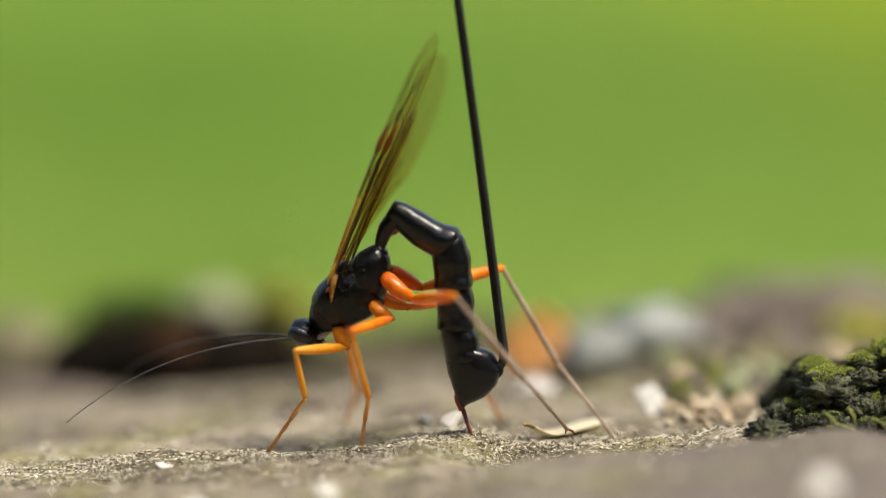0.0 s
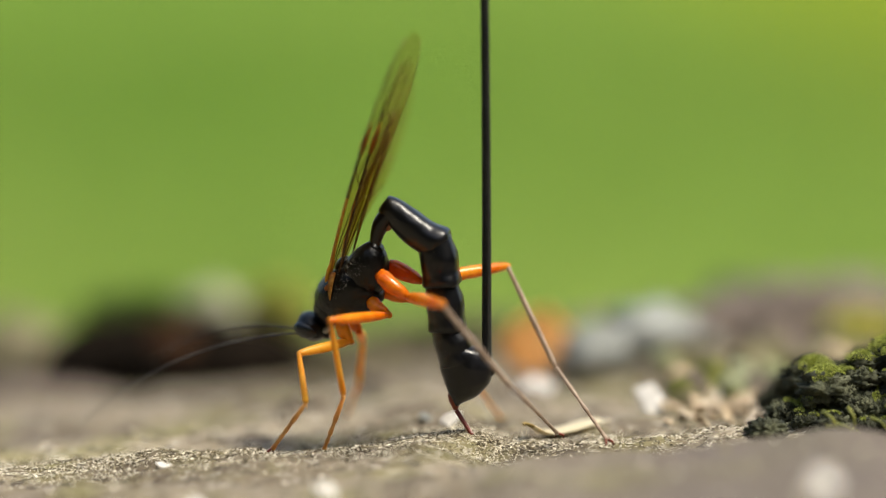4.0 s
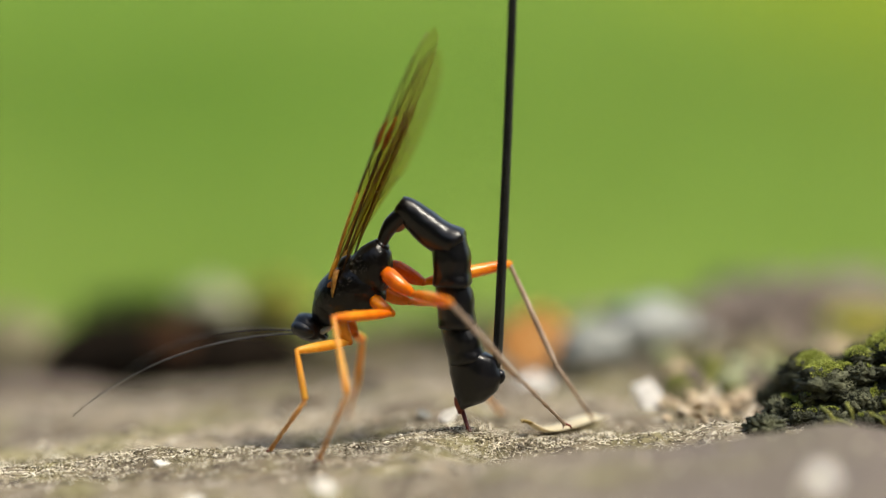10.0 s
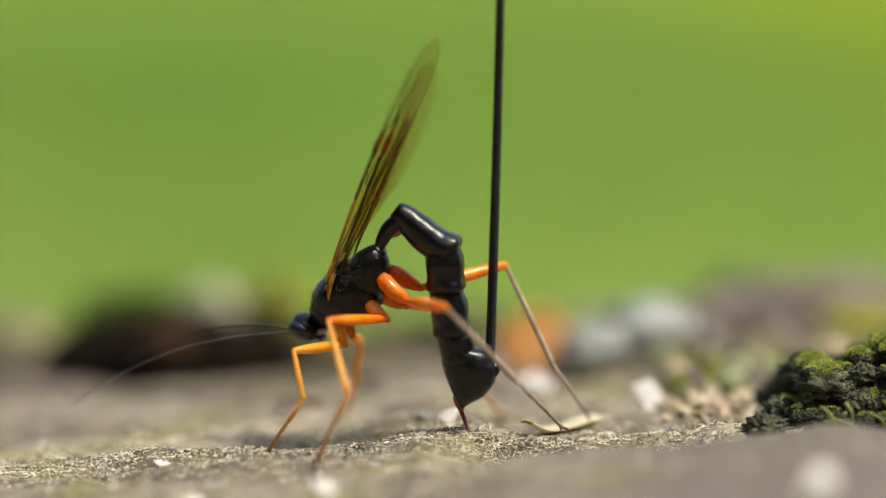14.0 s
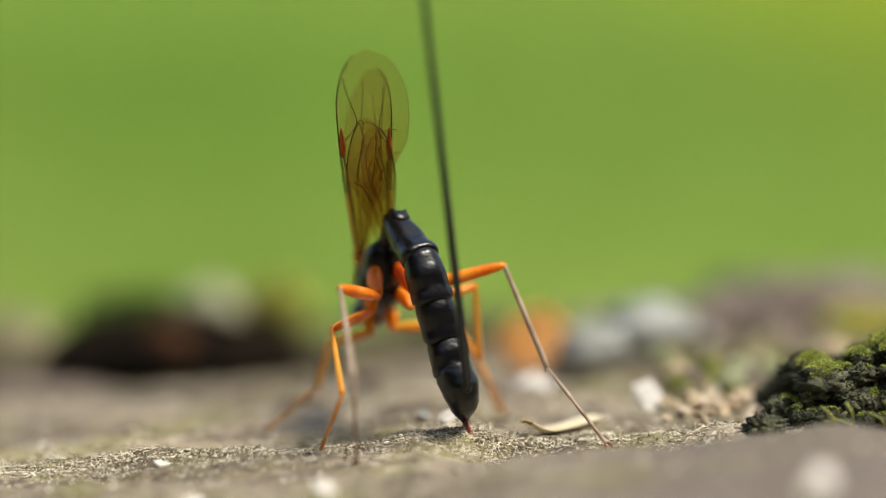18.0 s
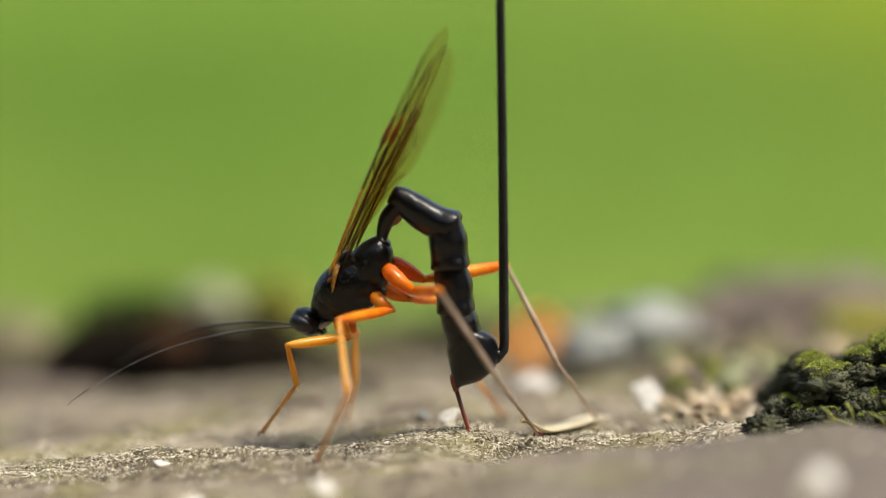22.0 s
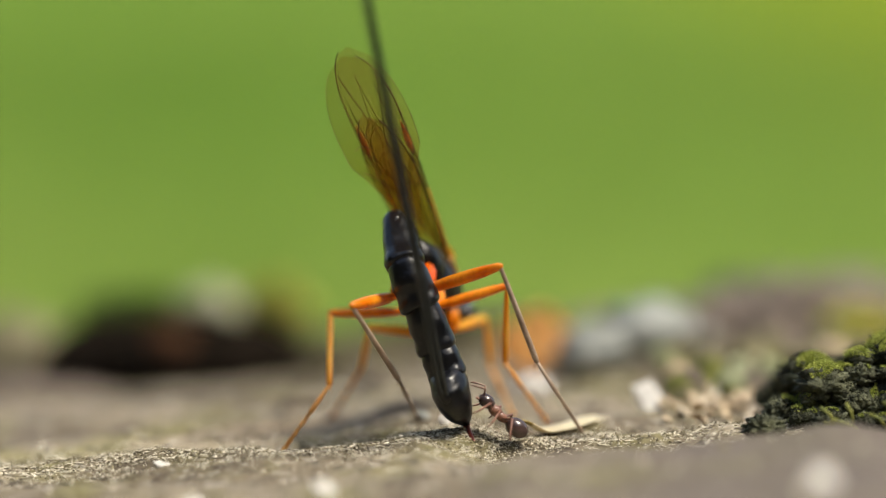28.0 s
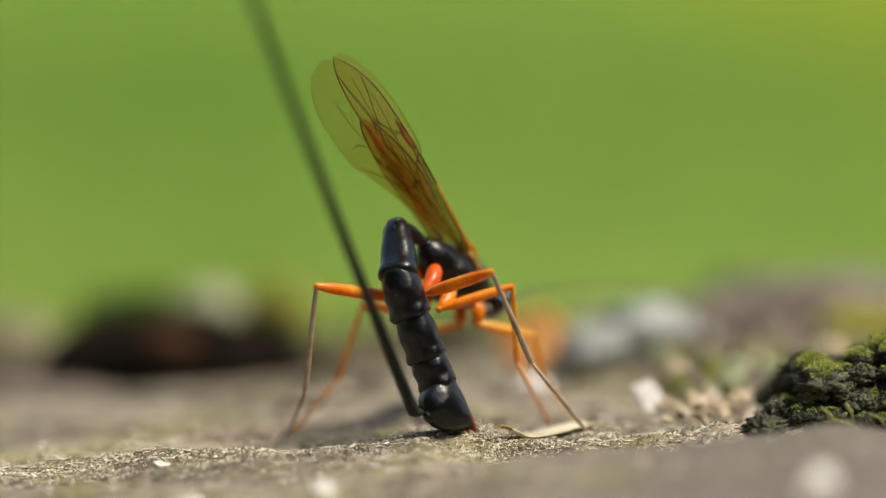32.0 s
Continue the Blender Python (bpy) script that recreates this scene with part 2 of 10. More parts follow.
def meadow_material():
    """Grass seen from far off: broad green drifts, turning yellow-green where it flowers."""
    m = mat("meadow", (0.1, 0.2, 0.028), (0.18, 0.25, 0.05), rough=0.9, scale=1.6, fine=45, bump=0.0, detail=0.2, spec=0.0, c=(0.138, 0.224, 0.038))
    n, link = m.node_tree.nodes, m.node_tree.links
    bsdf = n["Principled BSDF"]
    old = bsdf.inputs["Base Color"].links[0].from_socket
    tc, sep, ramp, mix = n.new("ShaderNodeTexCoord"), n.new("ShaderNodeSeparateXYZ"), n.new("ShaderNodeMapRange"), n.new("ShaderNodeMix")
    mix.data_type = "RGBA"
    ramp.inputs["From Min"].default_value, ramp.inputs["From Max"].default_value, ramp.inputs["To Max"].default_value = 0.5, 1.0, 0.95
    link.new(tc.outputs["Object"], sep.inputs[0])
    link.new(sep.outputs["X"], ramp.inputs["Value"])
    link.new(ramp.outputs[0], mix.inputs[0])
    link.new(old, mix.inputs[6])
    mix.inputs[7].default_value = (0.22, 0.27, 0.022, 1)
    # lighter, yellower blend on the near grass, fading out with distance
    near, dry = n.new("ShaderNodeMapRange"), n.new("ShaderNodeMix")
    dry.data_type = "RGBA"
    near.inputs["From Min"].default_value, near.inputs["From Max"].default_value, near.inputs["To Min"].default_value, near.inputs["To Max"].default_value = 2.0, 4.2, 0.5, 0.0
    link.new(sep.outputs["Y"], near.inputs["Value"])
    link.new(near.outputs[0], dry.inputs[0])
    link.new(mix.outputs[2], dry.inputs[6])
    dry.inputs[7].default_value = (0.215, 0.275, 0.065, 1)
    link.new(dry.outputs[2], bsdf.inputs["Base Color"])
    return m


MEADOW = meadow_material()


def membrane():
    """Clear amber wing skin: most light passes, tinted; the rest shines."""
    m = bpy.data.materials.new("wing_membrane")
    m.use_nodes = True
    n, link = m.node_tree.nodes, m.node_tree.links
    bsdf = n["Principled BSDF"]
    bsdf.inputs["Base Color"].default_value = (0.5, 0.33, 0.14, 1)
    bsdf.inputs["Roughness"].default_value = 0.3
    tc = n.new("ShaderNodeTexCoord")
    tex = n.new("ShaderNodeTexNoise")
    tex.inputs["Scale"].default_value = 260
    link.new(tc.outputs["Object"], tex.inputs["Vector"])
    ramp = n.new("ShaderNodeValToRGB")
    ramp.color_ramp.elements[0].color, ramp.color_ramp.elements[1].color = (0.74, 0.53, 0.24, 1), (0.82, 0.63, 0.33, 1)
    link.new(tex.outputs[0], ramp.inputs[0])
    sep, fade, mixc = n.new("ShaderNodeSeparateXYZ"), n.new("ShaderNodeMapRange"), n.new("ShaderNodeMix")
    mixc.data_type = "RGBA"
    fade.inputs["From Min"].default_value, fade.inputs["From Max"].default_value = 7 * MM, 15 * MM
    link.new(tc.outputs["Object"], sep.inputs[0])
    link.new(sep.outputs["X"], fade.inputs["Value"])
    link.new(fade.outputs[0], mixc.inputs[0])
    link.new(ramp.outputs[0], mixc.inputs[6])
    mixc.inputs[7].default_value = (0.9, 0.79, 0.62, 1)
    clear = n.new("ShaderNodeBsdfTransparent")
    link.new(mixc.outputs[2], clear.inputs[0])
    glow = n.new("ShaderNodeBsdfTranslucent")
    glow.inputs["Color"].default_value = (0.6, 0.4, 0.18, 1)
    skin = n.new("ShaderNodeMixShader")
    skin.inputs[0].default_value = 0.5
    link.new(bsdf.outputs[0], skin.inputs[1])
    link.new(glow.outputs[0], skin.inputs[2])
    mx = n.new("ShaderNodeMixShader")
    thin = n.new("ShaderNodeMapRange")
    thin.inputs["From Min"].default_value, thin.inputs["From Max"].default_value, thin.inputs["To Min"].default_value, thin.inputs["To Max"].default_value = 7 * MM, 15 * MM, 0.08, 0.08
    link.new(sep.outputs["X"], thin.inputs["Value"])
    link.new(thin.outputs[0], mx.inputs[0])
    link.new(clear.outputs[0], mx.inputs[1])
    link.new(skin.outputs[0], mx.inputs[2])
    link.new(mx.outputs[0], n["Material Output"].inputs["Surface"])
    return m


MEMBRANE = membrane()


# ---- mesh tools (all in millimetres) ----
def mesh(name, verts, faces, material, smooth=True):
    me = bpy.data.meshes.new(name)
    me.from_pydata([(v[0] * MM, v[1] * MM, v[2] * MM) for v in verts], [], faces)
    me.materials.append(material)
    if smooth:
        me.polygons.foreach_set("use_smooth", [True] * len(me.polygons))
    me.update()
    return me


def part(name, geometry, material, parent=None, label="", m=None, smooth=True):
    """One mesh object from (verts, faces), under its thing or part."""
    ob = new(name, mesh(name, geometry[0], geometry[1], material, smooth))
    if parent:
        ob.parent = parent
    if m:
        ob.matrix_basis = m
    if label:
        tagged(ob, label)
    return ob


def loft(rings, n=20, warp=None):
    """A closed skin over rings (centre, half-width vector, half-height vector)."""
    verts, faces = [], []
    for i, (c, a, b) in enumerate(rings):
        c, a, b = Vector(c), Vector(a), Vector(b)
        for k in range(n):
            w = 2 * math.pi * k / n
            p = c + a * math.cos(w) + b * math.sin(w)
            verts.append(warp(p, i, w) if warp else p)
    for i in range(len(rings) - 1):
        for k in range(n):
            faces.append((i * n + k, i * n + (k + 1) % n, (i + 1) * n + (k + 1) % n, (i + 1) * n + k))
    for i, flip in ((0, True), (len(rings) - 1, False)):
        verts.append(Vector(rings[i][0]))
        for k in range(n):
            q = (i * n + k, i * n + (k + 1) % n, len(verts) - 1)
            faces.append(q[::-1] if flip else q)
    return verts, faces


def along(sections, n=20, warp=None):
    """A body along x: sections (x, z of centre, half-width in y, half-height in z)."""
    return loft([((x, 0, zc), (0, ry, 0), (0, 0, rz)) for x, zc, ry, rz in sections], n, warp)


def tube(points, radii, n=8):
    """A round rod through points."""
    rings = []
    pts = [Vector(p) for p in points]
    for i, p in enumerate(pts):
        d = (pts[min(i + 1, len(pts) - 1)] - pts[max(i - 1, 0)]).normalized()
        side = d.cross(Vector((0, 0, 1)))
        side = side.normalized() if side.length > 0.05 else Vector((0, 1, 0))
        up = side.cross(d)
        r = radii[i] if isinstance(radii, (list, tuple)) else radii
        rings.append((p, side * r, up * r))
    return loft(rings, n)


def blob(c, r, n=14, m=9, rough=0.0, seed=0.0, freq=1.0):
    """A rounded lump with an uneven skin."""
    verts, faces = [], []
    c, r = Vector(c), Vector(r)
    for i in range(m + 1):
        a = math.pi * i / m
        for k in range(n):
            w = 2 * math.pi * k / n
            d = Vector((math.sin(a) * math.cos(w), math.sin(a) * math.sin(w), math.cos(a)))
            o = Vector((seed, seed * 0.7, 3.1))
            s = 1 + rough * (noise.noise(d * freq * 1.7 + o) + 0.45 * noise.noise(d * freq * 4 + o) + 0.25 * noise.noise(d * freq * 9 + o))
            verts.append(c + Vector((d.x * r.x, d.y * r.y, d.z * r.z)) * s)
    for i in range(m):
        for k in range(n):
            faces.append((i * n + k, (i + 1) * n + k, (i + 1) * n + (k + 1) % n, i * n + (k + 1) % n))
    return verts, faces


def joined(*pieces):
    verts, faces = [], []
    for v, f in pieces:
        o = len(verts)
        verts += list(v)
        faces += [tuple(i + o for i in q) for q in f]
    return verts, faces


def smooth_step(a, b, x):
    t = min(max((x - a) / (b - a), 0.0), 1.0)
    return t * t * (3 - 2 * t)


# ---- the place: an old stump in a meadow ----
PROFILE = ((-60, -3.5), (-33, -2.9), (-21, -1.9), (-13, -1.5), (-7, -1.1), (-3, -0.3), (0, 0), (2.9, -0.9), (7, -1.1), (11, -0.8), (19, 0.1), (30, 0.3), (60, 0.4))


def profile(x):
    for (x0, z0), (x1, z1) in zip(PROFILE, PROFILE[1:]):
        if x <= x1:
            t = min(max((x - x0) / (x1 - x0), 0), 1)
            t = t * t * (3 - 2 * t) * 0.6 + t * 0.4
            return z0 + (z1 - z0) * t
    return PROFILE[-1][1]


def stump_top(x, y):
    """Height of the stump's worn top: a low ridge along the grain, crumbly."""
    z = profile(x + 0.12 * y)
    near = 1 - smooth_step(40, 90, abs(x)) * smooth_step(40, 90, abs(y))
    v = Vector((x * 0.12, y * 0.3, 0.0))
    z += 0.9 * noise.noise(v * 0.6 + Vector((9, 2, 0))) * smooth_step(3, 12, math.hypot(x, y * 0.8))
    z += 0.35 * noise.noise(Vector((x * 0.35, y * 0.9, 4.0))) * smooth_step(1, 4, math.hypot(x, y))
    z += 0.1 * noise.noise(Vector((x * 0.9, y * 1.6, 7.0)))
    if near > 0.1 and abs(y) < 16:
        z += 0.06 * noise.noise(Vector((x * 2.2, y * 3.3, 1.0))) + 0.05 * noise.noise(Vector((x * 6.0, y * 7.0, 2.0)))
    z -= 0.4 * smooth_step(0.5, 2.4, y) * (1 - smooth_step(8, 22, y)) * (smooth_step(2, -2, x) + smooth_step(9, 13, x))
    z -= 0.5 * smooth_step(-1.5, -6, y) * smooth_step(4, -4, x)
    z -= 1.5 * smooth_step(0.4, -2.2, y) * smooth_step(-4, 1, x) * (1 - smooth_step(13, 18, x))
    swell = smooth_step(-4.5, -11, y) * smooth_step(-3, 4, x)
    z += (0.06 * min(x, 26) + 0.9 * math.exp(-((x - 24) / 4) ** 2) + 0.25 * noise.noise(Vector((x * 0.2, y * 0.2, 12))) + 0.12 * noise.noise(Vector((x * 0.7, y * 0.8, 14))) - z) * swell
    z -= (4.8 - 3.0 * smooth_step(-12, 12, x)) * smooth_step(16, 58, y)
    return z - 0.06


def spaced(a, b, step):
    return [a + (b - a) * i / max(1, round((b - a) / step)) for i in range(max(1, round((b - a) / step)))]


def build_stump():
    stump = tagged(new("tree_stump"), "weathered grey-brown wooden stump top, worn and crumbly, in a meadow", "tree stump", kind="structure")
    xs = spaced(-248, -50, 14) + spaced(-50, 50, 0.32) + spaced(50, 248, 14) + [248]
    ys = spaced(-420, -50, 20) + spaced(-50, -12, 1.0) + spaced(-12, 13, 0.34) + spaced(13, 82, 1.3) + [82]
    verts, faces = [], []
    for x in xs:
        half = math.sqrt(max(250.0 ** 2 - x * x, 1))
        y0, y1 = -170 - half, -170 + half
        for y in ys:
            yy = min(max(y, y0), y1)
            z = stump_top(x, yy) if abs(x) < 110 and yy > -110 else profile(x)
            z -= 3.0 * smooth_step(60, 80, yy)
            verts.append((x, yy, z))
    n = len(ys)
    for i in range(len(xs) - 1):
        for j in range(n - 1):
            q = (i * n + j, (i + 1) * n + j, (i + 1) * n + j + 1, i * n + j + 1)
            a, b, c, d = (verts[k] for k in q)
            if abs(a[1] - d[1]) > 0.01 or abs(b[1] - c[1]) > 0.01:
                faces.append(q)
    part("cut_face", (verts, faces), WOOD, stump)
    k = 140
    verts, faces = [], []
    for i in range(9):
        h = i / 8
        for j in range(k):
            w = 2 * math.pi * j / k
            x, y = math.cos(w), math.sin(w)
            r = 251 + 4 * noise.noise(Vector((x * 9, y * 9, h))) + 3 * noise.noise(Vector((x * 24, y * 24, h * 4))) + 40 * max(0, h - 0.7)
            top = (profile(250 * x) - 3 - 3.0 * smooth_step(60, 80, -170 + 250 * y)) if i == 0 else 0
            verts.append((x * r, -170 + y * r, top - 348 * h))
    for i in range(8):
        for j in range(k):
            faces.append((i * k + j, (i + 1) * k + j, (i + 1) * k + (j + 1) % k, i * k + (j + 1) % k))
    part("bark_skirt", (verts, faces), BARK_SIDE, stump, "rough brown bark")
    return stump


def build_meadow():
    size = 60000
    verts, faces = [], []
    xs = [-size, -9000, -4000, -2000, -1000, 0, 1000, 2000, 4000, 9000, size]
    for x in xs:
        for y in xs:
            verts.append((x, y, -345 + (25 * noise.noise(Vector((x, y, 0)) * 0.0007) if abs(x) < 5000 and abs(y) < 5000 else 0)))
    n = len(xs)
    for i in range(n - 1):
        for j in range(n - 1):
            faces.append((i * n + j, (i + 1) * n + j, (i + 1) * n + j + 1, i * n + j + 1))
    tagged(part("ground", (verts, faces), MEADOW), "green grassy meadow, far out of focus", "meadow", kind="structure")
    verts, faces = [], []
    rnd = random.Random(4)
    for i in range(5200):
        y = 700 + 6500 * rnd.random() ** 1.3
        x = rnd.uniform(-0.32, 0.32) * (y + 900)
        w, h = rnd.uniform(2, 4) * (1 + y / 4000), rnd.uniform(30, 80)
        a, lean = rnd.uniform(0, math.pi), rnd.uniform(-25, 25)
        dx, dy = math.cos(a) * w, math.sin(a) * w
        o = len(verts)
        z = -348
        verts += [(x - dx, y - dy, z), (x + dx, y + dy, z), (x + dx * 0.7 + lean * 0.4, y + dy * 0.7, z + h * 0.6), (x - dx * 0.7 + lean * 0.4, y - dy * 0.7, z + h * 0.6), (x + lean, y, z + h)]
        faces += [(o, o + 1, o + 2, o + 3), (o + 3, o + 2, o + 4)]
    tagged(part("grass", (verts, faces), GRASS), "long green grass blades in the meadow", "grass", kind="stuff")


def build_unseen_hedge():
    """A tall unseen hedge closes the meadow behind and beside the camera."""
    # added to darken reflections on surfaces that face the camera
    verts, faces = [], []
    rnd = random.Random(77)
    n, k = 60, 14
    for i in range(n):
        a = radians(165 + 210 * i / (n - 1))
        for j in range(k):
            h = j / (k - 1)
            r = 3600 + 500 * noise.noise(Vector((a * 4, h * 4, 0))) - 900 * h * h
            verts.append((r * math.cos(a), -300 + r * math.sin(a), -350 + 2400 * h))
    for i in range(n - 1):
        for j in range(k - 1):
            faces.append((i * k + j, (i + 1) * k + j, (i + 1) * k + j + 1, i * k + j + 1))
    hedge = tagged(part("backdrop", (verts, faces), UNSEEN_HEDGE), "unseen dark green hedge added to darken reflections", "hedge", kind="structure")
    verts, faces = [], []
    for i in range(9000):
        a, h = radians(rnd.uniform(165, 375)), rnd.random()
        r = 3600 - 900 * h * h + rnd.uniform(-320, 120)
        p = Vector((r * math.cos(a), -300 + r * math.sin(a), -350 + 2400 * h))
        u = Vector((rnd.uniform(-1, 1), rnd.uniform(-1, 1), rnd.uniform(-1, 1))).normalized() * rnd.uniform(60, 150)
        v = u.cross(Vector((rnd.uniform(-1, 1), rnd.uniform(-1, 1), rnd.uniform(-1, 1)))).normalized() * u.length * 0.5
        o = len(verts)
        verts += [p - u, p + v, p + u, p - v]
        faces.append((o, o + 1, o + 2, o + 3))
    part("unseen_hedge_leaves", (verts, faces), UNSEEN_HEDGE, hedge)


STUMP = build_stump()
build_meadow()
build_unseen_hedge()


# ---- loose things on the stump ----
def grains(count, seed, x0, x1, y0, y1, size, keep):
    rnd = random.Random(seed)
    verts, faces = [], []
    while count > 0:
        x, y = rnd.uniform(x0, x1), rnd.uniform(y0, y1)
        if not keep(x, y, rnd):
            continue
        count -= 1
        s = size * rnd.uniform(0.4, 1.0) ** 2 * (2.2 if rnd.random() < 0.04 else 1)
        z = stump_top(x, y) + s * 0.08
        q = Euler((rnd.uniform(0, 6), rnd.uniform(0, 6), rnd.uniform(0, 6))).to_matrix()
        o = len(verts)
        stretch = rnd.uniform(0.6, 1.0), rnd.uniform(0.5, 0.9), rnd.uniform(0.9, 2.4)
        for d in ((1, 0, 0), (-1, 0, 0), (0, 1, 0), (0, -1, 0), (0, 0, 1), (0, 0, -1)):
            v = q @ Vector([a * b * s * rnd.uniform(0.7, 1.2) for a, b in zip(d, stretch)])
            verts.append((x + v.x, y + v.y, z + v.z))
        for a, b, c in ((0, 2, 4), (2, 1, 4), (1, 3, 4), (3, 0, 4), (2, 0, 5), (1, 2, 5), (3, 1, 5), (0, 3, 5)):
            faces.append((o + a, o + b, o + c))
    return verts, faces


def build_crumbs():
    fine = grains(52000, 11, -42, 36, -8, 9, 0.085, lambda x, y, r: r.random() < math.exp(-((y - 0.5) / 3.2) ** 2) * (1.0 if x < 12 else 0.45) and r.random() < 0.25 + 0.75 * smooth_step(-0.15, 0.3, noise.noise(Vector((x * 0.3, y * 0.5, 5)))))
    wide = grains(2200, 12, -60, 50, -34, 60, 0.24, lambda x, y, r: abs(y) > 7 and r.random() < 0.25 + 0.75 * smooth_step(0.0, 0.3, noise.noise(Vector((x * 0.15, y * 0.2, 8)))))
    rnd = random.Random(14)
    verts, faces = [], []
    while len(faces) < 14000:
        x, y = rnd.uniform(-40, 30), rnd.gauss(0.5, 2.4)
        if noise.noise(Vector((x * 0.35, y * 0.6, 15))) < rnd.uniform(-0.4, 0.3):
            continue
        a, half, w = rnd.gauss(0.1, 0.35), rnd.uniform(0.1, 0.42), rnd.uniform(0.018, 0.05)
        d, q = Vector((math.cos(a), math.sin(a), rnd.uniform(-0.25, 0.3))) * half, Vector((-math.sin(a), math.cos(a), 0)) * w
        p = Vector((x, y, stump_top(x, y) + 0.03 + abs(d.z) * 0.4))
        o = len(verts)
        verts += [p - d, p + q, p - q, p + Vector((0, 0, w * 1.3)), p + d]
        faces += [(o, o + 2, o + 3), (o, o + 3, o + 1), (o + 4, o + 3, o + 2), (o + 4, o + 1, o + 3)]
    fibres = (verts, faces)
    tagged(part("wood_crumbs", joined(fine, wide, fibres), CRUMB, smooth=False), "loose pale and dark wood crumbs on the stump", "debris", kind="stuff")


build_crumbs()
def on_top(x, y):
    return stump_top(x, y)


def chip(name, x, y, size, material, label, category, seed, sink=0.15, turn=0, lift_z=0.0):
    g = blob((0, 0, 0), size, 48, 30, 0.6, seed, 3.0) if material is MOSS_DARK else blob((0, 0, 0), size, 22, 14, 0.4, seed, 1.4)
    ob = part(name, g, material, None, label, at(x, y, on_top(x, y) + size[2] * (1 - 2 * sink) + lift_z, 0, 0, turn))
    return tagged(ob, label, category)


def flake(name, x, y, w, h, material, label, category, seed, turn, lift_z=0.0):
    """A broken splinter: an angular slab with a ragged rim, lying or leaning."""
    rnd = random.Random(seed)
    n, verts, faces = 9, [], []
    rim = [rnd.uniform(0.7, 1.15) for _ in range(n)]
    for z, s in ((-0.5, 0.8), (-0.2, 1.0), (0.25, 0.97), (0.5, 0.75)):
        for k in range(n):
            a = 2 * math.pi * k / n
            verts.append((w * s * rim[k] * math.cos(a), h * s * rim[k] * math.sin(a), (z + rnd.uniform(-0.12, 0.12)) * 0.42 * min(w, h)))
    for i in range(3):
        for k in range(n):
            faces.append((i * n + k, i * n + (k + 1) % n, (i + 1) * n + (k + 1) % n, (i + 1) * n + k))
    faces += [tuple(range(n))[::-1], tuple(range(3 * n, 4 * n))]
    m = at(0, 0, 0, *turn)
    low = min((m @ Vector(v)).z for v in verts)
    ob = part(name, (verts, faces), material, None, label, at(x, y, on_top(x, y) - low - 0.12 * h + lift_z, *turn), smooth=False)
    return tagged(ob, label, category)


def lumps(items, rough, seed):
    return joined(*[blob(c, r, 14, 9, rough, seed + i * 3.7, 1.6) for i, (c, r) in enumerate(items)])


def leaflets(count, seed, spots, size):
    """Tiny pointed moss leaves over rounded lumps (centre, radii)."""
    rnd = random.Random(seed)
    verts, faces = [], []
    for _ in range(count):
        c, r = spots[rnd.randrange(len(spots))]
        a, h = rnd.uniform(0, 2 * math.pi), rnd.uniform(0.25, 1)
        s = math.sqrt(1 - h * h)
        n = Vector((s * math.cos(a), s * math.sin(a), h))
        p = Vector((c[0] + n.x * r[0] * 0.97, c[1] + n.y * r[1] * 0.97, c[2] + n.z * r[2] * 0.97))
        d = (n + Vector((rnd.uniform(-1, 1), rnd.uniform(-1, 1), rnd.uniform(-0.3, 0.6))) * 0.7).normalized()
        t = d.cross(Vector((rnd.uniform(-1, 1), rnd.uniform(-1, 1), 1))).normalized() * size * 0.35
        L = size * rnd.uniform(0.6, 1.3)
        o = len(verts)
        verts += [p - t * 0.5, p + d * L * 0.5 - t, p + d * L, p + d * L * 0.5 + t]
        faces.append((o, o + 3, o + 2, o + 1))
    return verts, faces


def cushion_base(x, y):
    """The moss cushion's mound: steep in front, highest towards the back."""
    wob = 0.9 * noise.noise(Vector((x * 0.45, y * 0.45, 3)))
    h = (3.0 * smooth_step(21.4, 24.6, x + wob) + 2.6 * smooth_step(25, 32, x)) * smooth_step(-3.0, 3.4, y + 0.8 * noise.noise(Vector((x * 0.5, 8, 1)))) * (1 - 0.75 * smooth_step(7, 13, y))
    return h + stump_top(x, y)


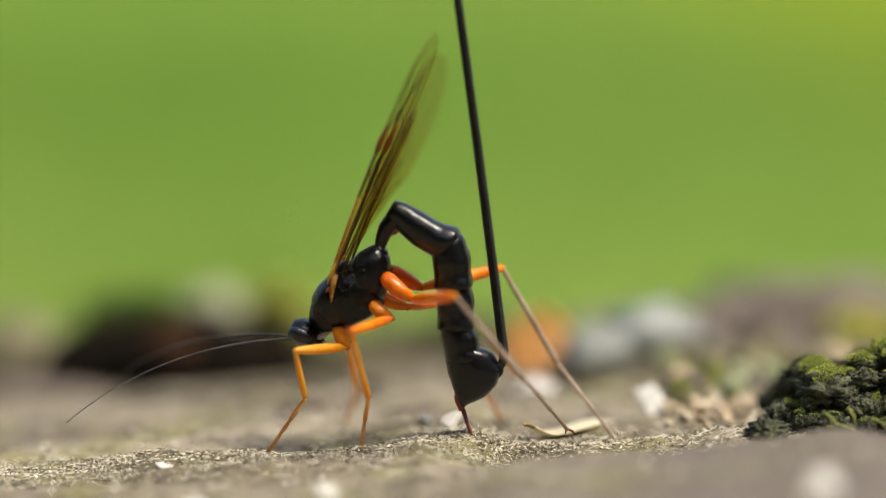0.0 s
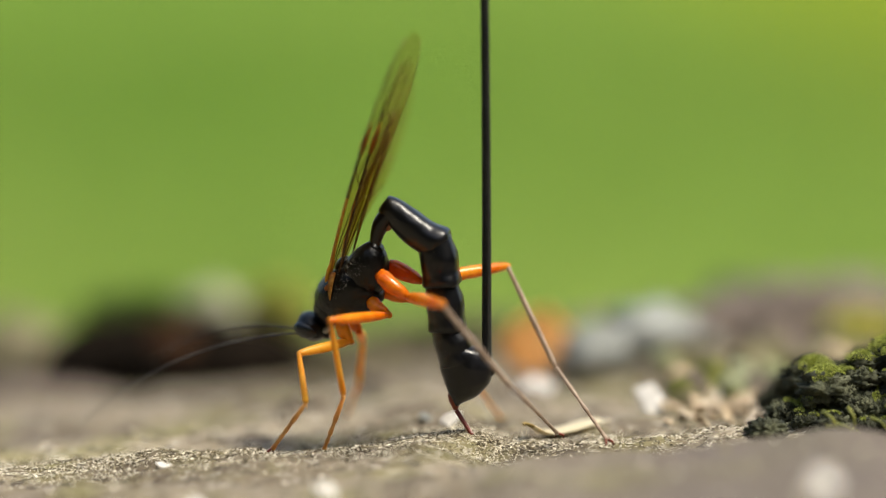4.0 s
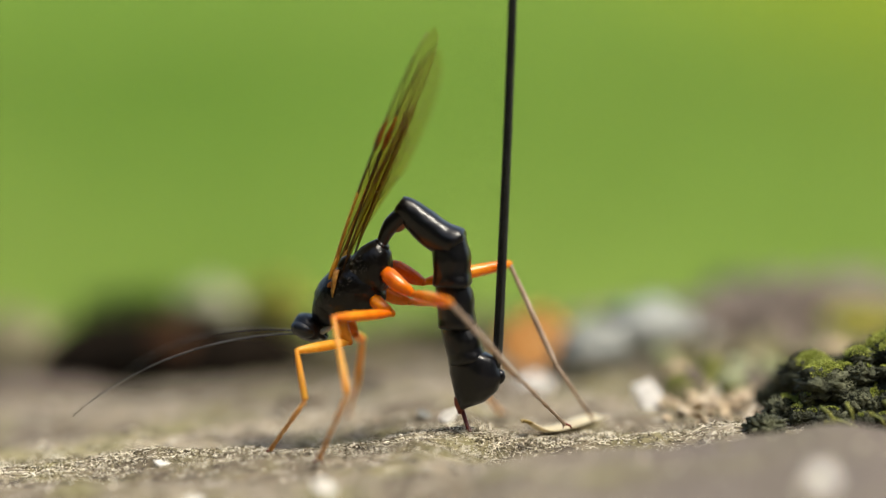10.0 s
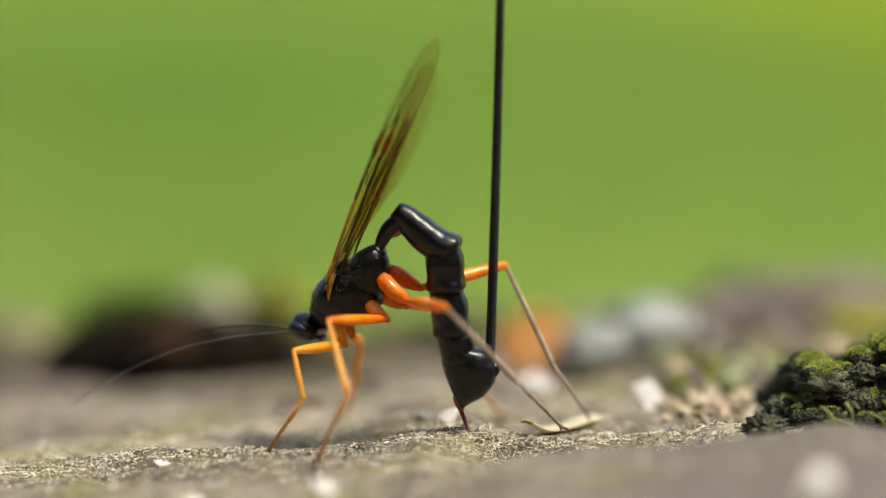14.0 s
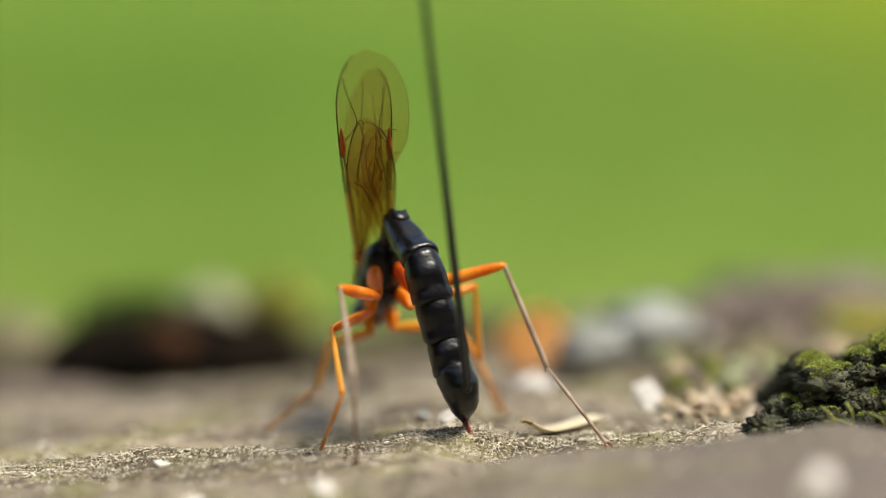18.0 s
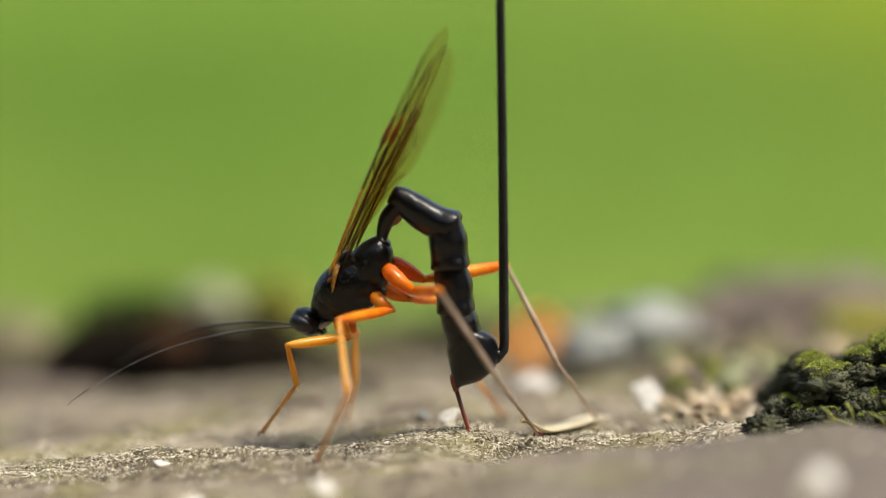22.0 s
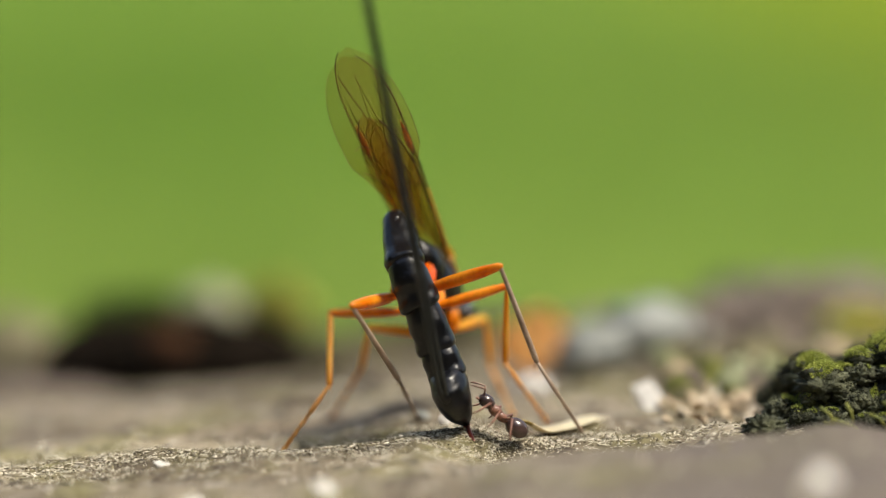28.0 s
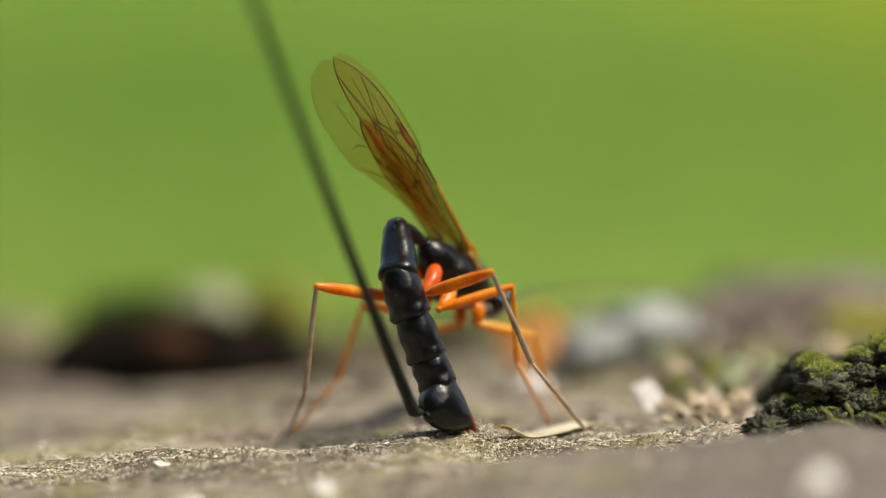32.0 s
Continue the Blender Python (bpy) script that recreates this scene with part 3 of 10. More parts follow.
def build_moss_mound():
    """The dark cushion of knobs with the yellow-green crust, beside the drilling place."""
    thing = tagged(new("moss_cushion"), "dark knobbly moss cushion with yellow-green top on the stump", "moss")
    nx, ny = 80, 60
    verts, faces = [], []
    for i in range(nx):
        for j in range(ny):
            x, y = 20.9 + i * 0.3, -3.4 + j * 0.29
            rim = min(1, i / 3, j / 3, (ny - 1 - j) / 3)
            verts.append((x, y, cushion_base(x, y) - 0.35 - 0.6 * (1 - rim) + 0.25 * noise.noise(Vector((x * 2, y * 2, 1)))))
    for i in range(nx - 1):
        for j in range(ny - 1):
            faces.append((i * ny + j, (i + 1) * ny + j, (i + 1) * ny + j + 1, i * ny + j + 1))
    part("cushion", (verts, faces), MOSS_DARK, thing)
    rnd = random.Random(24)
    knobs, cells = [], {}
    for _ in range(4000):
        x, y = rnd.uniform(22.0, 42), rnd.uniform(-2.6, 11)
        r = rnd.uniform(0.42, 1.0) ** 1.6 * 1.9
        if cushion_base(x, y) - stump_top(x, y) < 0.45 or any((x - a) ** 2 + (y - b) ** 2 < (0.64 * (r + q)) ** 2 for a, b, c, q in knobs):
            continue
        z = cushion_base(x, y) + rnd.uniform(-0.55, 0.15) * r
        knobs.append((x, y, z, r))
        for i in range(int(x - r), int(x + r) + 1):
            for j in range(int(y - r + 50), int(y + r + 50) + 1):
                cells.setdefault((i, j), []).append((x, y, z, r))
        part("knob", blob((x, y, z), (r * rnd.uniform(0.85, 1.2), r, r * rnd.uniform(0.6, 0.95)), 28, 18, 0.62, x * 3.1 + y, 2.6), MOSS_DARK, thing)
    crust, fuzz = ([], []), ([], [])
    for _ in range(160000):
        x, y = rnd.uniform(21.5, 42), rnd.uniform(-3, 11)
        z, n = cushion_base(x, y) - 0.35, Vector((0, -0.3, 1))
        for a, b, c, r in cells.get((int(x), int(y + 50)), ()):
            h = r * r - (x - a) ** 2 - (y - b) ** 2
            if h > 0 and c + math.sqrt(h) > z:
                z = c + math.sqrt(h) * 0.98
                n = Vector((x - a, y - b, math.sqrt(h)))
        if z < stump_top(x, y) + 0.1:
            continue
        n.normalize()
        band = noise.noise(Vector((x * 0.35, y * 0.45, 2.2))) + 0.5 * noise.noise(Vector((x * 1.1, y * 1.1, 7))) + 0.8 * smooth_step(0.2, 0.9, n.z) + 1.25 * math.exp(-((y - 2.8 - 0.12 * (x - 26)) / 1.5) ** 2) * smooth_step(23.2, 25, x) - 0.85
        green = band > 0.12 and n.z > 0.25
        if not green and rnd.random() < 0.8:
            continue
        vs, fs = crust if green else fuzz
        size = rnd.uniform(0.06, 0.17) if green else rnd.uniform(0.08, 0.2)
        d = (n + Vector((rnd.uniform(-1, 1), rnd.uniform(-1, 1), rnd.uniform(-0.6, 1))) * 0.9).normalized()
        t = d.cross(Vector((rnd.uniform(-1, 1), rnd.uniform(-1, 1), 0.6))).normalized() * size * 0.4
        p, o = Vector((x, y, z - 0.03)), len(vs)
        vs += [p - t * 0.5, p + d * size * 0.5 - t, p + d * size, p + d * size * 0.5 + t]
        fs.append((o, o + 3, o + 2, o + 1))
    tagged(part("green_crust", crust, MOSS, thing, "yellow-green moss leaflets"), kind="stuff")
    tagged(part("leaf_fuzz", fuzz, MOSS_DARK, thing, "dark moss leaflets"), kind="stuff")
    for x, y, z, dx, dz in ((24.6, -2.9, 2.0, 1.1, -1.2), (25.4, -3.1, 1.2, 2.0, -0.9), (26.4, -3.0, 2.3, 0.5, -1.5), (24.9, -2.8, 0.9, 1.8, -0.3), (28.0, -3.2, 1.6, 1.2, -0.9), (29.0, -3.0, 2.4, 0.9, -1.0)):
        p0, p1 = Vector((x, y, z)), Vector((x + dx, y - 0.5, z + dz))
        part("stalk", tube([p0, (p0 + p1) / 2 + Vector((0.1, -0.15, 0.2)), p1], [0.15, 0.12, 0.05], 7), MOSS_STALK, thing, "yellow-green moss stalk")
    return thing


def build_bark_ledge():
    """A raised slab of rotten bark with moss on its back, far behind the insect."""
    thing = tagged(new("bark_slab"), "dark rotten bark slab with mossy top lying on the stump", "bark")
    thing.matrix_basis = at(-24.9, 61, -5.3)
    verts, faces = [], []
    nx, ny = 46, 16
    for side in (0, 1):
        for i in range(nx):
            for j in range(ny):
                u, v = i / (nx - 1) * 2 - 1, j / (ny - 1)
                x = u * 12.4
                edge = max(0.0, 1 - abs(u) ** 5)
                y = -6.5 + v * 12 + 1.4 * noise.noise(Vector((x * 0.35, 1, 0))) * (1 - v)
                top = 0.8 + edge * (4.2 + 0.5 * noise.noise(Vector((x * 0.25, y * 0.2, 2))) + 0.4 * noise.noise(Vector((x * 0.9, y * 0.8, 6)))) - 2.4 * v
                z = top if side == 0 else top - 7.0 - 0.8 * smooth_step(0.05, 0.6, v)
                verts.append((x, y, z))
    o = nx * ny
    for i in range(nx - 1):
        for j in range(ny - 1):
            q = (i * ny + j, (i + 1) * ny + j, (i + 1) * ny + j + 1, i * ny + j + 1)
            faces += [q, tuple(k + o for k in q[::-1])]
    for i in range(nx - 1):
        faces.append((i * ny, i * ny + o, (i + 1) * ny + o, (i + 1) * ny))
        faces.append((i * ny + ny - 1, (i + 1) * ny + ny - 1, (i + 1) * ny + ny - 1 + o, i * ny + ny - 1 + o))
    part("slab", (verts, faces), SHADED_BARK, thing)
    # near-black lumps fill in the shade at the slab's base
    part("foot", lumps([((-6, -4.2, 0.4), (4, 4, 1.6)), ((0, -4.4, 0.4), (5, 4.5, 1.6)), ((5.5, -3.5, 0.5), (4, 4, 1.5))], 0.5, 4), SHADED_BARK, thing)
    part("red_rot", blob((-0.4, -6.6, 2.9), (1.9, 0.9, 1.7), 14, 9, 0.4, 2.2), RED_ROT, thing, "reddish rotten wood")
    caps = [((8.4, 0.5, 5.2), (2.2, 1.8, 1.9)), ((6.6, 1.5, 4.8), (1.6, 1.5, 1.3)), ((10.4, 1.0, 4.0), (1.3, 1.4, 1.5))]
    part("moss_cap", joined(lumps(caps, 0.5, 6), leaflets(500, 31, caps, 0.6)), CAP_MOSS, thing, "yellow-green moss cap")
    part("lichen_patch", lumps([((3.0, -0.5, 5.2), (2.0, 1.8, 1.6)), ((1.2, 0.0, 5.0), (1.4, 1.4, 1.1)), ((4.4, -1.5, 4.6), (1.2, 1.4, 1.0))], 0.5, 8), PALE_LICHEN, thing, "cream-grey lichen")
    green = [((-7.0, 1.5, 4.3), (2.2, 2, 1.0)), ((-4.2, 1.3, 4.7), (2.8, 2, 1.1)), ((-1.4, 1.6, 4.6), (2.0, 2, 1.0))]
    part("moss_mat", joined(lumps(green, 0.5, 16), leaflets(700, 37, green, 0.6)), MOSS_GREEN, thing, "dark green moss mat")
    return thing


def build_back_mound():
    thing = tagged(new("bark_mound"), "mossy grey-brown bark mound at the stump's back edge", "bark")
    thing.matrix_basis = at(31, 52, -3.4)
    body = [((-12, -3, 1.4), (6, 6, 3.4)), ((-5, 0, 2.0), (7, 7, 4.4)), ((3, 2, 1.8), (8, 8, 4.6)), ((12, 1, 1.4), (8, 8, 4.6)), ((-18, 2, 0.4), (5, 5, 3.0))]
    for i, (c, r) in enumerate(body):
        part("lump", blob(c, r, 24, 14, 0.6, 12 + i * 3.7, 1.6), MAUVE_BARK, thing)
    caps = [((6.5, -8, 2.7), (3.2, 3, 1.6)), ((11.5, -7, 3.0), (3.6, 3.5, 1.8)), ((1.8, -9.5, 3.6), (3.2, 2.2, 1.9)), ((4.2, -9, 3.4), (2.6, 2.2, 1.6)), ((16, -5, 4), (4, 3, 1.5))]
    part("moss_cap", joined(lumps(caps, 0.6, 14), leaflets(1200, 33, caps, 0.8)), CAP_MOSS, thing, "yellow-green moss cap")
    part("lichen_patch", lumps([((-15.5, -6, 2.9), (3.2, 2.4, 1.6)), ((-12, -7, 2.6), (2.2, 2, 1.1))], 0.5, 15), LICHEN, thing, "pale grey lichen")
    return thing


build_moss_mound()
# brown crust added where the slab's shade spreads to the left
chip("bark_crumb", -38, 52, (8, 5.0, 1.3), MAUVE_BARK, "low brown crust standing in for shade beside the slab", "bark", 2.7, 0.2)
chip("bark_lump", -39.5, 63, (5.4, 4, 3.4), DRY_BARK, "pale lichen-covered bark lump beside the dark slab", "bark", 9.9, 0.15)
build_bark_ledge()
build_back_mound()
for x, y, r, seed in ((-12.0, 60, (5.0, 4, 1.9), 13.1), (-5.5, 63, (5.5, 4, 1.8), 14.6), (1.5, 61, (5.0, 4, 1.7), 16.2), (-9.0, 52, (3.5, 3, 0.9), 17.3)):
    tagged(chip("bark_lump", x, y, r, OLIVE_DARK, "dark olive-brown bark lump at the stump's back edge", "bark", seed, 0.15), group="bark lumps at the back edge")
chip("moss_tuft", 20.9, -1.6, (1.35, 1.1, 0.75), MOSS_DARK, "small dark moss tuft at the foot of the cushion", "moss", 3.3, 0.15)
chip("lichen_stone", 14.4, 34, (3.9, 3.0, 2.7), LICHEN, "pale grey lichen-covered stone on the stump", "stone", 5.1, 0.12)
chip("lichen_stone", 10.4, 32, (3.2, 2.4, 2.1), LICHEN, "pale grey lichen-covered stone on the stump", "stone", 6.4, 0.12)
# thin dark crumb put in for the line of shade below the stone
chip("bark_crumb", 10.5, 28.8, (3.2, 1.2, 0.35), OLIVE_DARK, "dark crumb standing in for the shade under the pale stone", "bark", 7.4, 0.15)
rnd = random.Random(51)
for i in range(150):
    x, y = rnd.uniform(13.5, 36), 12 + 24 * rnd.random() ** 0.8
    if x > 19.5 and y < 14 or x < 16 and y < 20:
        continue
    s = rnd.uniform(0.5, 1.35)
    m = (OLIVE, MAUVE_BARK, MOSS_BROWN, OLIVE, OLD_LICHEN, MOSS_BROWN, FRASS)[rnd.randrange(7)]
    label = "tan wood crumb" if m is FRASS else "pale grey-green lichen crumb" if m is OLD_LICHEN else "greenish mossy crumb" if m is MOSS_BROWN else "mossy brown bark crumb"
    tagged(chip("bark_crumb", x, y, (s * 1.2, s, s * rnd.uniform(0.6, 1.2)), m, label + " heaped behind the cushion", "bark", 20 + i * 1.7, 0.2, rnd.uniform(0, 180)), group="bark crumbs behind the moss")
flake("white_chip", 13.6, 11.5, 1.05, 2.0, WHITE, "bleached white wood chip leaning on the sawdust", "wood chip", 1.2, (42, -34, 12))
flake("white_chip", 18.0, 15.5, 1.0, 1.1, WHITE, "bleached white wood chip on the sawdust", "wood chip", 2.9, (38, 20, 0))
flake("white_chip", 5.1, 22, 1.4, 1.4, WHITE, "bleached white wood chip on the stump", "wood chip", 4.2, (42, -15, 0))
flake("white_chip", -1.3, 4.2, 0.85, 0.75, WHITE, "bleached white wood chip behind the drill hole", "wood chip", 5.5, (42, -30, 0))
flake("white_chip", -3.2, 7.0, 0.6, 0.45, LICHEN, "small grey-white wood chip behind the drill hole", "wood chip", 5.9, (40, 20, 30))
flake("white_chip", -21.4, -2.9, 0.72, 0.35, WHITE, "small bleached white wood chip on the ridge", "wood chip", 6.1, (40, 10, 0))
flake("white_chip", 22.0, -30, 1.2, 0.9, WHITE, "bleached white wood chip on the stump", "wood chip", 7.7, (40, 10, 30))
flake("white_chip", -9.6, -15, 0.85, 0.6, WHITE, "bleached white wood chip on the stump", "wood chip", 8.3, (50, 10, 0))
flake("white_chip", -18.4, -14, 0.9, 0.5, WHITE, "bleached white wood chip on the stump", "wood chip", 8.9, (40, 0, 20))
rnd = random.Random(15)
for i in range(110):
    x, y = rnd.uniform(14.0, 21.5), rnd.uniform(4.5, 15)
    s = rnd.uniform(0.2, 0.7)
    m = FRASS if rnd.random() < 0.75 else CRUMB_PALE
    tagged(flake("sawdust_crumb", x, y, s, s * rnd.uniform(0.5, 1), m, "pinkish tan sawdust crumb heaped by the moss", "wood crumb", i * 1.9, (rnd.uniform(-60, 60), rnd.uniform(-50, 50), rnd.uniform(0, 180)), 0.25 * s), group="sawdust crumbs by the moss")
for i in range(14):
    x, y = rnd.uniform(-14, 6), rnd.uniform(14, 34)
    s = rnd.uniform(0.4, 0.9)
    tagged(chip("bark_crumb", x, y, (s * 1.4, s, s * 0.6), BARK_SIDE, "small brown bark crumb on the stump", "bark", i * 2.3, 0.12, rnd.uniform(0, 180)), group="bark crumbs behind the insect")


def build_dead_leaf():
    """A curled orange leaf, standing on edge behind the insect."""
    verts, faces = [], []
    nu, nv = 18, 10
    for i in range(nu):
        for j in range(nv):
            u, v = i / (nu - 1), j / (nv - 1) * 2 - 1
            w = 3.5 * math.sin(math.pi * (0.08 + 0.86 * u)) ** 0.8
            verts.append((v * w, 1.2 * v * v + 1.6 * math.sin(u * 2.4) + 0.25 * noise.noise(Vector((u * 6, v * 4, 0))), 0.1 + u * 6.0))
    for i in range(nu - 1):
        for j in range(nv - 1):
            faces.append((i * nv + j, i * nv + j + 1, (i + 1) * nv + j + 1, (i + 1) * nv + j))
    leaf = part("dead_leaf", (verts, faces), DEAD_LEAF, None, "curled orange dead leaf standing on the stump", at(6.6, 33, on_top(6.6, 33) - 0.15, -22, 5, 12))
    leaf.modifiers.new("thickness", "SOLIDIFY").thickness = 0.18 * MM
    part("midrib", tube([(0, -0.12, 0.1), (0, 1.0, 3), (0, 1.2, 6)], [0.16, 0.12, 0.06], 6), STRAW_TIP, leaf, "brown midrib")
    return tagged(leaf, "curled orange dead leaf standing on the stump", "leaf")


def build_straw():
    """The pale dry blade by the drill hole, its tip curled up; it is pushed about by a foot."""
    def strip(a, b):
        verts, faces = [], []
        n = 22
        for i in range(n + 1):
            u = a + (b - a) * i / n
            x = -3.3 + 7.5 * u
            z = 0.1 + 1.1 * (1 - smooth_step(0.0, 0.32, u)) ** 1.4 + 0.05 * math.sin(u * 9)
            y = 3.0 * u
            w = 0.12 + 0.74 * smooth_step(0.0, 0.3, u) * (1 - 0.25 * smooth_step(0.8, 1, u))
            for k in range(5):
                v = k / 2 - 1
                verts.append((x - v * w * 0.3, y + v * w, z + 0.16 * v * v))
        for i in range(n):
            for k in range(4):
                faces.append((i * 5 + k, (i + 1) * 5 + k, (i + 1) * 5 + k + 1, i * 5 + k + 1))
        return verts, faces
    thing = tagged(new("straw_blade"), "pale dry straw blade with curled brown tip on the stump", "dry blade")
    for name, a, b, m in (("blade", 0.1, 1.0, STRAW), ("tip", 0.0, 0.1, STRAW_TIP)):
        ob = part(name, strip(a, b), m, thing, "curled brown tip" if name == "tip" else "")
        ob.modifiers.new("thickness", "SOLIDIFY").thickness = 0.1 * MM
    return thing


build_dead_leaf()
LEAF = build_straw()


# ---- the wasp ----
WASP = {}
WINGS = []


def build_wasp():
    wasp = tagged(new("ichneumon_wasp"), "black ichneumon wasp with orange legs drilling into the stump", "wasp")
    WASP["wasp"] = wasp

    # thorax: x from the waist to the neck, y to its left, z to its back
    def grooves(p, i, w):
        k = 1 + 0.08 * noise.noise(p * 1.5) + 0.055 * noise.noise(p * 4.5)
        return Vector((p.x, p.y * k, p.z * k))
    part("propodeum", along([(-0.45, 0.1, 0.35, 0.4), (-0.3, 0.05, 0.7, 0.75), (0.2, -0.15, 1.1, 1.15), (0.9, -0.35, 1.35, 1.5), (1.7, -0.5, 1.5, 1.72), (2.3, -0.55, 1.45, 1.68), (2.5, -0.55, 1.2, 1.4)], 28, grooves), THORAX, wasp)
    part("mesothorax", along([(1.9, -0.7, 1.2, 1.5), (2.2, -0.75, 1.5, 1.85), (2.9, -0.75, 1.68, 2.05), (3.9, -0.6, 1.75, 2.1), (4.9, -0.4, 1.68, 1.95), (5.7, -0.3, 1.4, 1.6), (6.2, -0.3, 1.05, 1.2), (6.4, -0.3, 0.6, 0.7)], 28, grooves), THORAX, wasp)
    part("pronotum", along([(5.3, -0.3, 1.3, 1.5), (5.9, -0.35, 1.35, 1.45), (6.6, -0.35, 1.0, 1.1), (7.1, -0.3, 0.6, 0.62), (7.3, -0.3, 0.35, 0.35)], 24, grooves), THORAX, wasp)
    part("scutellum", blob((2.6, 0, 1.15), (0.75, 0.7, 0.45), 18, 10, 0.1), THORAX, wasp)
    part("tegula", blob((4.05, 1.4, 0.8), (0.3, 0.12, 0.18), 12, 8), STIGMA, wasp, "amber wing base plate")
    for s in (1, -1):
        part("axillary", tube([(3.0, 1.15 * s, 1.25), (3.6, 1.38 * s, 0.85), (4.2, 1.6 * s, 0.35), (4.5, 1.68 * s, 0.05)], [0.24, 0.2, 0.13, 0.05], 10), HINGE, wasp, "golden brown wing hinge")
    part("tegula", blob((4.05, -1.4, 0.8), (0.3, 0.12, 0.18), 12, 8), STIGMA, wasp, "amber wing base plate")
    part("waist_ring", along([(-0.55, 0.2, 0.5, 0.5), (-0.3, 0.2, 0.62, 0.62), (0, 0.2, 0.55, 0.55)], 16), THORAX, wasp)

    # short pale hairs on the back and sides
    rnd = random.Random(3)
    verts, faces = [], []
    for _ in range(950):
        x, a = 0.2 + 6.7 * rnd.random() ** 1.6, rnd.uniform(0.1, math.pi - 0.1)
        zc, ry, rz = -0.5 + 0.03 * x, 1.72 * math.sqrt(max(0.05, 1 - ((x - 3.6) / 3.9) ** 2)), 2.05 * math.sqrt(max(0.05, 1 - ((x - 3.6) / 4.0) ** 2))
        n = Vector((rnd.uniform(-0.5, 0.3), math.cos(a), math.sin(a))).normalized()
        p = Vector((x, ry * math.cos(a) * 0.97, zc + rz * math.sin(a) * 0.97))
        q = n.cross(Vector((1, 0.3, 0.2))).normalized() * 0.01
        o = len(verts)
        verts += [p - q, p + q, p + n * rnd.uniform(0.2, 0.42)]
        faces.append((o, o + 1, o + 2))
    tagged(part("hairs", (verts, faces), HAIR, wasp, "short brown-grey hairs"), kind="stuff")

    # head, bent down, with eyes and feelers
    head = part("head", along([(-0.75, 0, 0.5, 0.45), (-0.5, 0, 1.1, 0.95), (0.0, -0.05, 1.3, 1.15), (0.5, -0.1, 1.2, 1.1), (0.85, -0.15, 0.8, 0.8), (1.0, -0.15, 0.3, 0.35)], 24), THORAX, wasp, "", at(7.95, 0, -0.1, 0, 25, 0))
    for s in (1, -1):
        part("eye", blob((0.15, 0.92 * s, 0.1), (0.6, 0.52, 0.9), 18, 12), EYE_DARK, head, "dark glossy compound eye")
        pts, rad = [], []
        for i in range(25):
            u = i / 24
            r = 18 * u
            pts.append((0.75 + r * math.cos(radians(70)) + 4.3 * u * u, (0.3 + 5 * u) * s, 0.5 + r * math.sin(radians(70)) - 4.2 * u * u))
            rad.append(0.072 - 0.042 * u)
        part("antenna", tube(pts, rad, 6), FEELER, head, "long thin dark antenna")
        part("mandible", tube([(0.2, 0.45 * s, -1.0), (0.35, 0.3 * s, -1.45), (0.3, 0.06 * s, -1.6)], [0.22, 0.16, 0.06], 8), THORAX, head)
        part("palp", tube([(0.0, 0.35 * s, -1.1), (-0.5, 0.5 * s, -1.55), (-0.9, 0.45 * s, -1.9)], [0.24, 0.2, 0.06], 6), PALE, head, "pale mouth feeler")
    part("clypeus", blob((0.45, 0, -0.75), (0.4, 0.6, 0.45), 14, 8), THORAX, head)

    def eased(rows, steps):
        out = []
        for i in range(len(rows) - 1):
            p0, p1, p2, p3 = (np.array(rows[min(max(i + k, 0), len(rows) - 1)]) for k in (-1, 0, 1, 2))
            for k in range(steps):
                t = k / steps
                out.append(0.5 * (2 * p1 + (p2 - p0) * t + (2 * p0 - 5 * p1 + 4 * p2 - p3) * t * t + (3 * p1 - p0 - 3 * p2 + p3) * t ** 3))
        return [tuple(map(float, p)) for p in out] + [rows[-1]]

    # wings, folded back together over the abdomen
    def wing_sheet(edge_out, edge_in, length, n=30, m=9):
        verts, faces = [], []
        for i in range(n + 1):
            u = i / n
            a, b = edge_out(u), edge_in(u)
            for j in range(m + 1):
                v = j / m
                y = a + (b - a) * v
                verts.append((u * length, y, 0.12 * math.sin(v * 7 + 0.5) * math.sin(math.pi * u) + 0.1 * math.sin(u * 5)))
        for i in range(n):
            for j in range(m):
                faces.append((i * (m + 1) + j, (i + 1) * (m + 1) + j, (i + 1) * (m + 1) + j + 1, i * (m + 1) + j + 1))
        return verts, faces

    for s in (1, -1):
        def lead(u):
            return 0.92 * math.sin(min(u / 0.72, 1) * math.pi / 2)

        def chord(u):
            return 2.3 * min(1, u / 0.62 + 0.1) ** 1.05 * math.sqrt(max(0.0005, 1 - max(0, (u - 0.72) / 0.28) ** 2))

        def fore_out(u):
            return -s * (lead(u) - 2.3 * min(1, u / 0.62 + 0.1) ** 1.05 + chord(u))

        def fore_in(u):
            return -s * (lead(u) - 2.3 * min(1, u / 0.62 + 0.1) ** 1.05 - chord(u) - (0.5 if s > 0 else 0.3) * smooth_step(0.46, 0.68, u) * math.sqrt(max(0.0, 1 - max(0, (u - 0.7) / 0.29) ** 2)))
        L = 19.2
        fore = part("forewing", wing_sheet(fore_out, fore_in, L), MEMBRANE, wasp, "clear amber forewing", at(3.7, 1.15 * s, 1.15, 0, 0, 180) @ (at(0, 0, 0, -10.5, -22.4, 4.2) if s > 0 else at(0, 0, 0, 38, -19, -8.5)))

        def v_at(u, v, up=0.02):
            a, b = fore_out(u), fore_in(u)
            y = a + (b - a) * v
